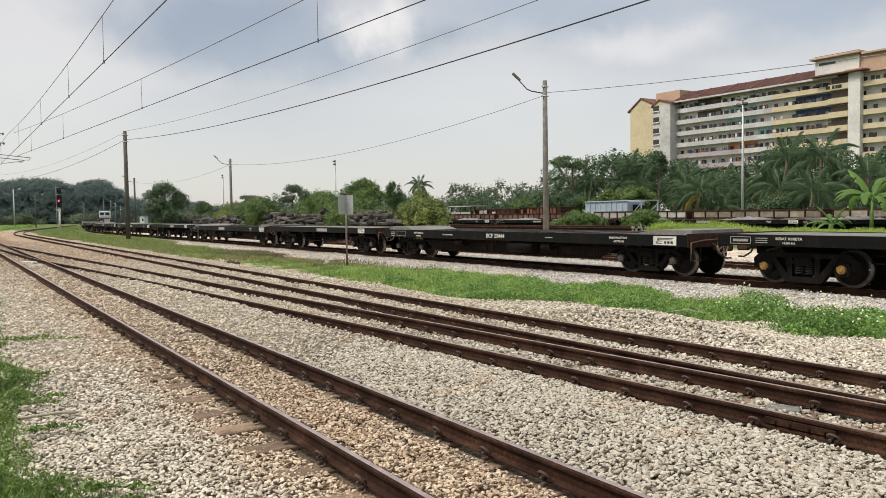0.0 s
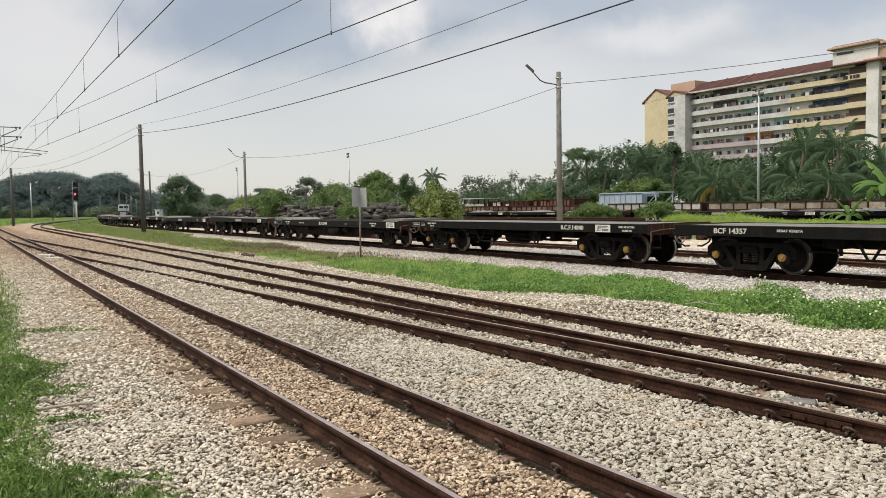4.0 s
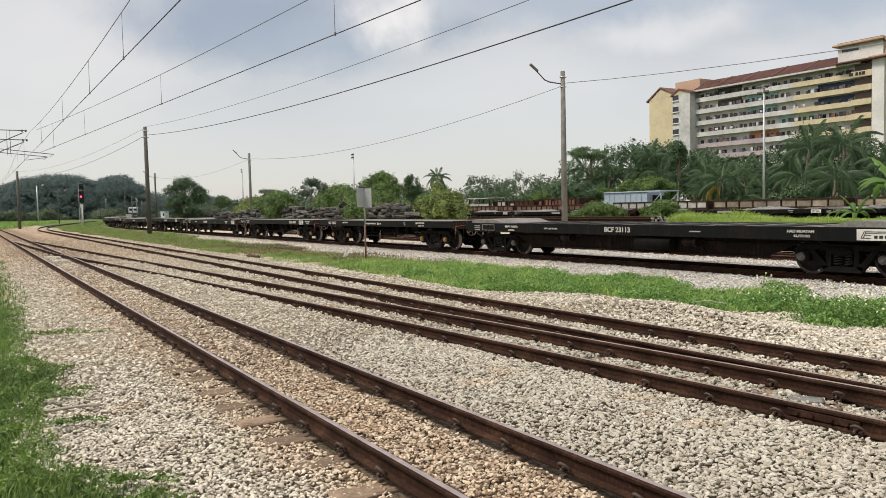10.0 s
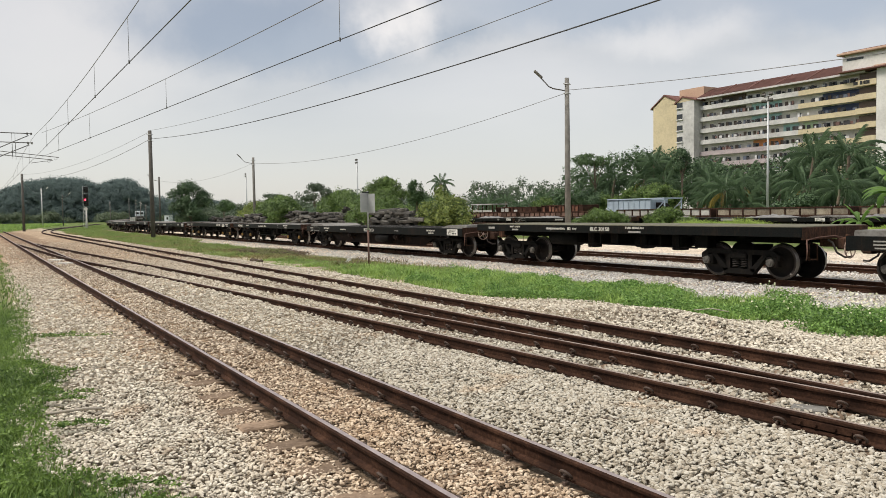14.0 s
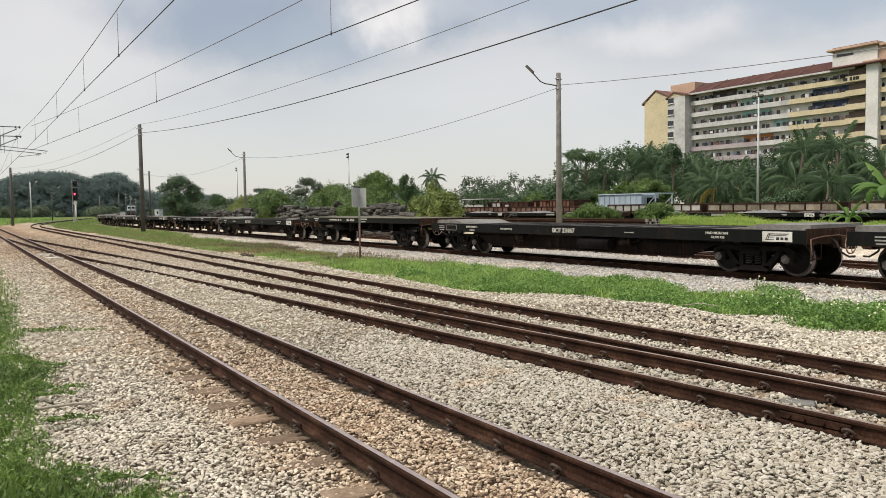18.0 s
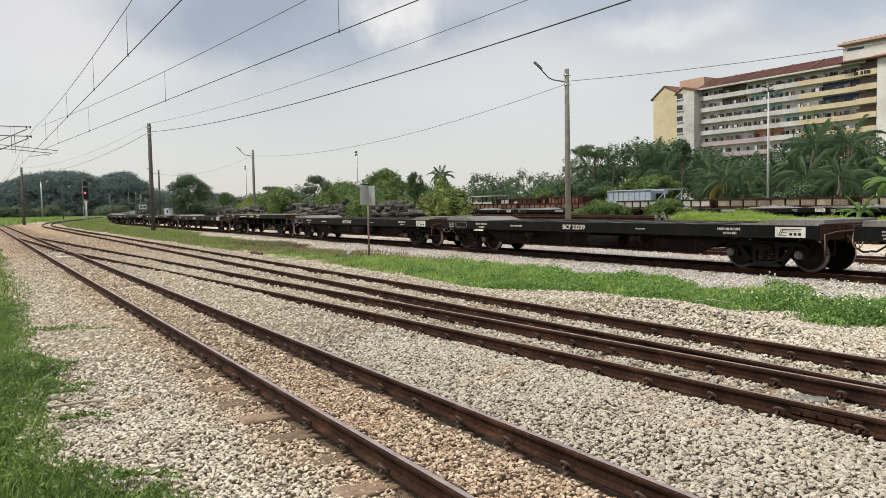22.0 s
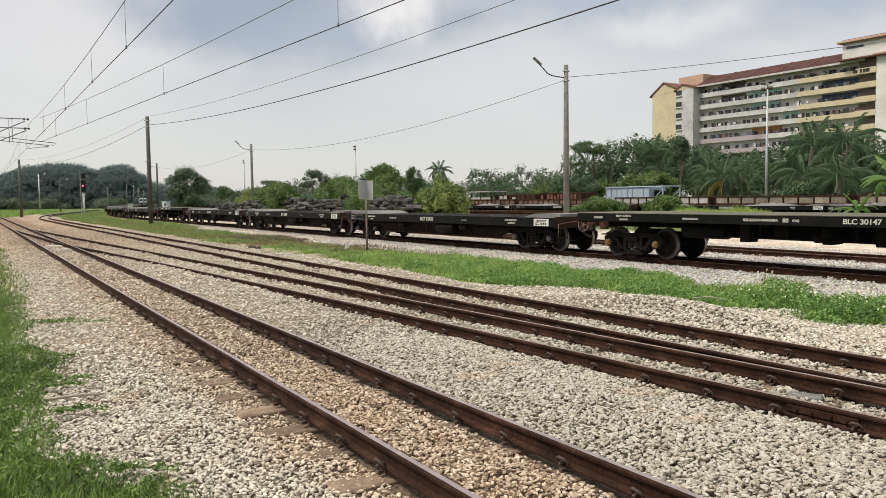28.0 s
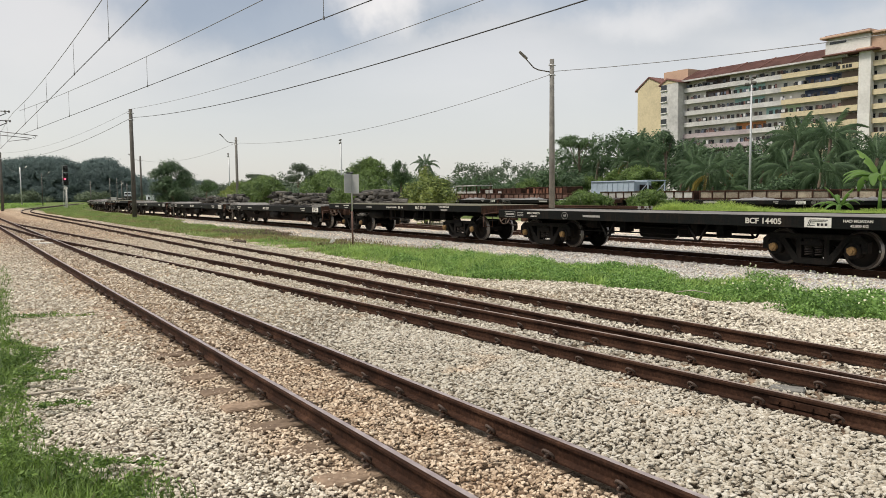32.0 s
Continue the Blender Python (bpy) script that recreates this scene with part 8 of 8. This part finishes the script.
hut = thing("site_hut", pose(-262.0, 55.0, 0, 0, 0, 30), "small white cabin far down the yard", "hut")
bm = bmesh.new()
box(bm, -1.0, 1.0, -0.85, 0.85, -0.1, 2.2, 0.03)
part("cabin", bm, M_PALECAB, hut)
bm = bmesh.new()
box(bm, -1.12, 1.12, -0.97, 0.97, 2.2, 2.32, 0.03)
part("roof", bm, M_GALV, hut)
bm = bmesh.new()
box(bm, 0.05, 0.75, -0.89, -0.84, 0.8, 1.7)
part("window", bm, M_GLASS, hut)

M_STICK = worn("bleached_bare_wood", (0.46, 0.42, 0.35), (0.24, 0.21, 0.17), 8.0, 0.9, 0, 0.3, 60.0, 0.2, 0.004)

# ---- a joint in the crossover's rail ----
for side_ in (-1, 1):
    bm = bmesh.new()
    box(bm, -0.30, 0.30, -0.011, 0.011, -0.03, 0.03, 0.004)
    for q in (-0.21, -0.08, 0.08, 0.21):
        tube(bm, (q, -0.011 * side_, 0), (q, 0.035 * side_, 0), 0.017, None, 6)
    part("fishplate", bm, M_RAIL, CROSSOVER, "bolted rusty joint plate", pose(-3.55, float(cross_left(-3.55)) + side_ * 0.024, RT - 0.078, 0, 0, 3.3))

# ---- small things lying about ----
bm = bmesh.new()
box(bm, -0.15, 0.15, -0.08, 0.08, -0.06, 0.03, 0.012)
solid("timber_block", bm, M_CONC, pose(-4.12, 6.50, 0.0, 0, 0, 28), "pale sawn timber block bedded between the rails", "timber block")
bm = bmesh.new()
bent(bm, [(-0.25, -0.02, 0.03), (-0.08, 0.012, 0.035), (0.1, 0.0, 0.05), (0.25, 0.02, 0.035)], 0.014, 7)
solid("stick", bm, M_STICK, pose(-8.05, 0.76, -0.02, 0, 0, 74), "bare grey stick lying on the gravel", "stick")
bm = bmesh.new()
bent(bm, [(-0.27, 0, 0.05), (0.0, 0.02, 0.08), (0.27, 0.0, 0.04)], 0.008, 7)
solid("stick", bm, M_STICK, pose(-8.3, 10.35, 0.13, 0, 0, 40), "pale dry cane lying in the grass edge", "stick")
bm = bmesh.new()
vs = bmesh.ops.create_icosphere(bm, subdivisions=2, radius=0.075)["verts"]
for v in vs:
    v.co = Vector((v.co.x * 1.2, v.co.y * 0.7, v.co.z * 0.45)) * (1 + 0.25 * noise.noise(v.co * 30))
solid("dark_stone", bm, M_DARKEARTH, pose(-4.75, 4.58, 0.06, 12, 0, 20), "dark oily stone lying on the pale ballast", "stone")
for x_, y_, w_ in ((-36.55, 2.95, 0.64), (-33.56, 3.0, 0.62)):
    bm = bmesh.new()
    box(bm, -0.14, 0.14, -w_ / 2, w_ / 2, 0, 0.10, 0.01)
    solid("white_plank", bm, M_WHITE, pose(x_, y_, -0.0, 0, 0, -46), "white painted board lying between the rails", "board")


bm = bmesh.new()
bmesh.ops.create_grid(bm, x_segments=7, y_segments=7, size=0.11)
for v in bm.verts:
    v.co = Vector((v.co.x * 0.7, v.co.y, 0.20 + 0.10 * noise.noise(v.co * 9) + 0.07 * noise.noise(v.co * 23)))
bmesh.ops.solidify(bm, geom=bm.faces[:], thickness=0.004)
solid("crumpled_paper", bm, M_WHITE, pose(-26.36, 12.07, -0.04, 35, 20, 30), "crumpled dirty white paper caught in the grass", "litter")
bm = bmesh.new()
for q in range(5):
    vs = bmesh.ops.create_icosphere(bm, subdivisions=1, radius=0.1)["verts"]
    for v in vs:
        v.co = Vector((v.co.x * 1.5 + 0.19 * q - 0.38, v.co.y + 0.08 * math.sin(q * 2.1), v.co.z * 0.7 + 0.03)) + 0.05 * noise.noise_vector(v.co * 12 + Vector((q, 0, 0)))
solid("earth_clods", bm, M_DARKEARTH, pose(-29.61, 9.5, 0.03, 0, 0, 5), "dark clods of earth at the grass edge", "earth clods")


def flowering_weed(x, y, h, seed):
    """Thin stalks with small white flower heads."""
    r = random.Random(seed)
    p = thing("flowering_weed", pose(x, y, -0.02), "thin weed with small white flower heads beside the ballast", "weed", "flowering weeds")
    for i in range(4):
        a = i * 1.7 + r.uniform(-0.4, 0.4)
        top = Vector((0.16 * math.cos(a), 0.16 * math.sin(a), h * r.uniform(0.75, 1.05)))
        bm = bmesh.new()
        bent(bm, [(0, 0, -0.05), top * 0.5 + Vector((0, 0, 0.05)), top], 0.005, 5)
        part("stalk", bm, M_WEED, p)
        bm = bmesh.new()
        bmesh.ops.create_icosphere(bm, subdivisions=1, radius=0.022)
        part("flower_head", bm, M_FLOWER, p, "", Matrix.Translation(top))


for x_, y_, h_ in ((-10.35, 14.75, 0.27), (-10.15, 14.7, 0.2), (-5.9, 13.2, 0.36)):
    flowering_weed(x_, y_, h_, int(x_ * -10))


def creeping_weed(x0, y0, x1, y1, seed):
    """A runner that creeps over the gravel with small leaves along it."""
    r = np.random.default_rng(seed)
    p = thing("creeping_weed", pose(x0, y0, 0), "thin green runner creeping out over the gravel", "weed", "creeping weeds")
    s = np.linspace(0, 1, 9)
    X = (x1 - x0) * s + 0.05 * np.sin(s * 7 + seed)
    Y = (y1 - y0) * s
    bm = bmesh.new()
    bent(bm, [(float(a), float(b), 0.035 + 0.01 * math.sin(9 * a)) for a, b in zip(X, Y)], 0.004, 5)
    part("runner", bm, M_WEED, p)
    n = 170
    t = r.random(n) ** 1.3
    pts = np.stack([np.interp(t, s, X) + 0.035 * r.normal(size=n), np.interp(t, s, Y) + 0.03 * r.normal(size=n), 0.04 + 0.035 * r.random(n)], 1)
    v, f = leaf_quads(pts, np.tile([0, 0, 1.0], (n, 1)), 0.022, r, 0.4)
    part("leaves", soup("leaves", v, f, M_VERGE), None, p)


for i, (x_, y_, x2, y2) in enumerate(((-13.2, 0.78, -12.85, 1.8), (-13.4, 0.7, -13.3, 1.35), (-9.0, 0.5, -8.65, 1.02), (-8.6, 0.5, -8.45, 0.9), (-7.5, 0.55, -7.3, 0.95), (-5.6, 0.72, -5.35, 1.15), (-10.4, 0.6, -10.1, 1.0))):
    creeping_weed(x_, y_, x2, y2, i + 3)


def motions():
    """The locomotive draws the train off along the line and round its curve; its near wheels roll."""
    rows = []
    for i in range(33):
        x, y, h = train_line(CONSIST[0][0] - 5.4 - travelled(i))
        rows.append((i, pose(x, y, RT, 0, 0, math.degrees(h))))
    walk(loco, rows)
    for w, mid_c, kind, half, number in TRAIN:
        rows = []
        for i in range(33):
            s = mid_c - travelled(i)
            x0, y0, h0 = train_line(s - half + 2)
            x1, y1, h1 = train_line(s + half - 2)
            rows.append((i, pose((x0 + x1) / 2, (y0 + y1) / 2, RT, 0, 0, math.degrees(math.atan2(y1 - y0, x1 - x0)))))
        walk(w, rows)
        if -30 < mid_c < 125:
            turns = [(k * 0.15, pose(0, 0, 0, 0, -math.degrees(travelled(k * 0.15) / WR) % 360, 0)) for k in range(214)]
            for b in w.children:
                for ws in b.children:
                    if ws.name.startswith("wheelset"):
                        at = ws.location.copy()
                        walk(ws, [(t, Matrix.Translation(at) @ m) for t, m in turns])


motions()
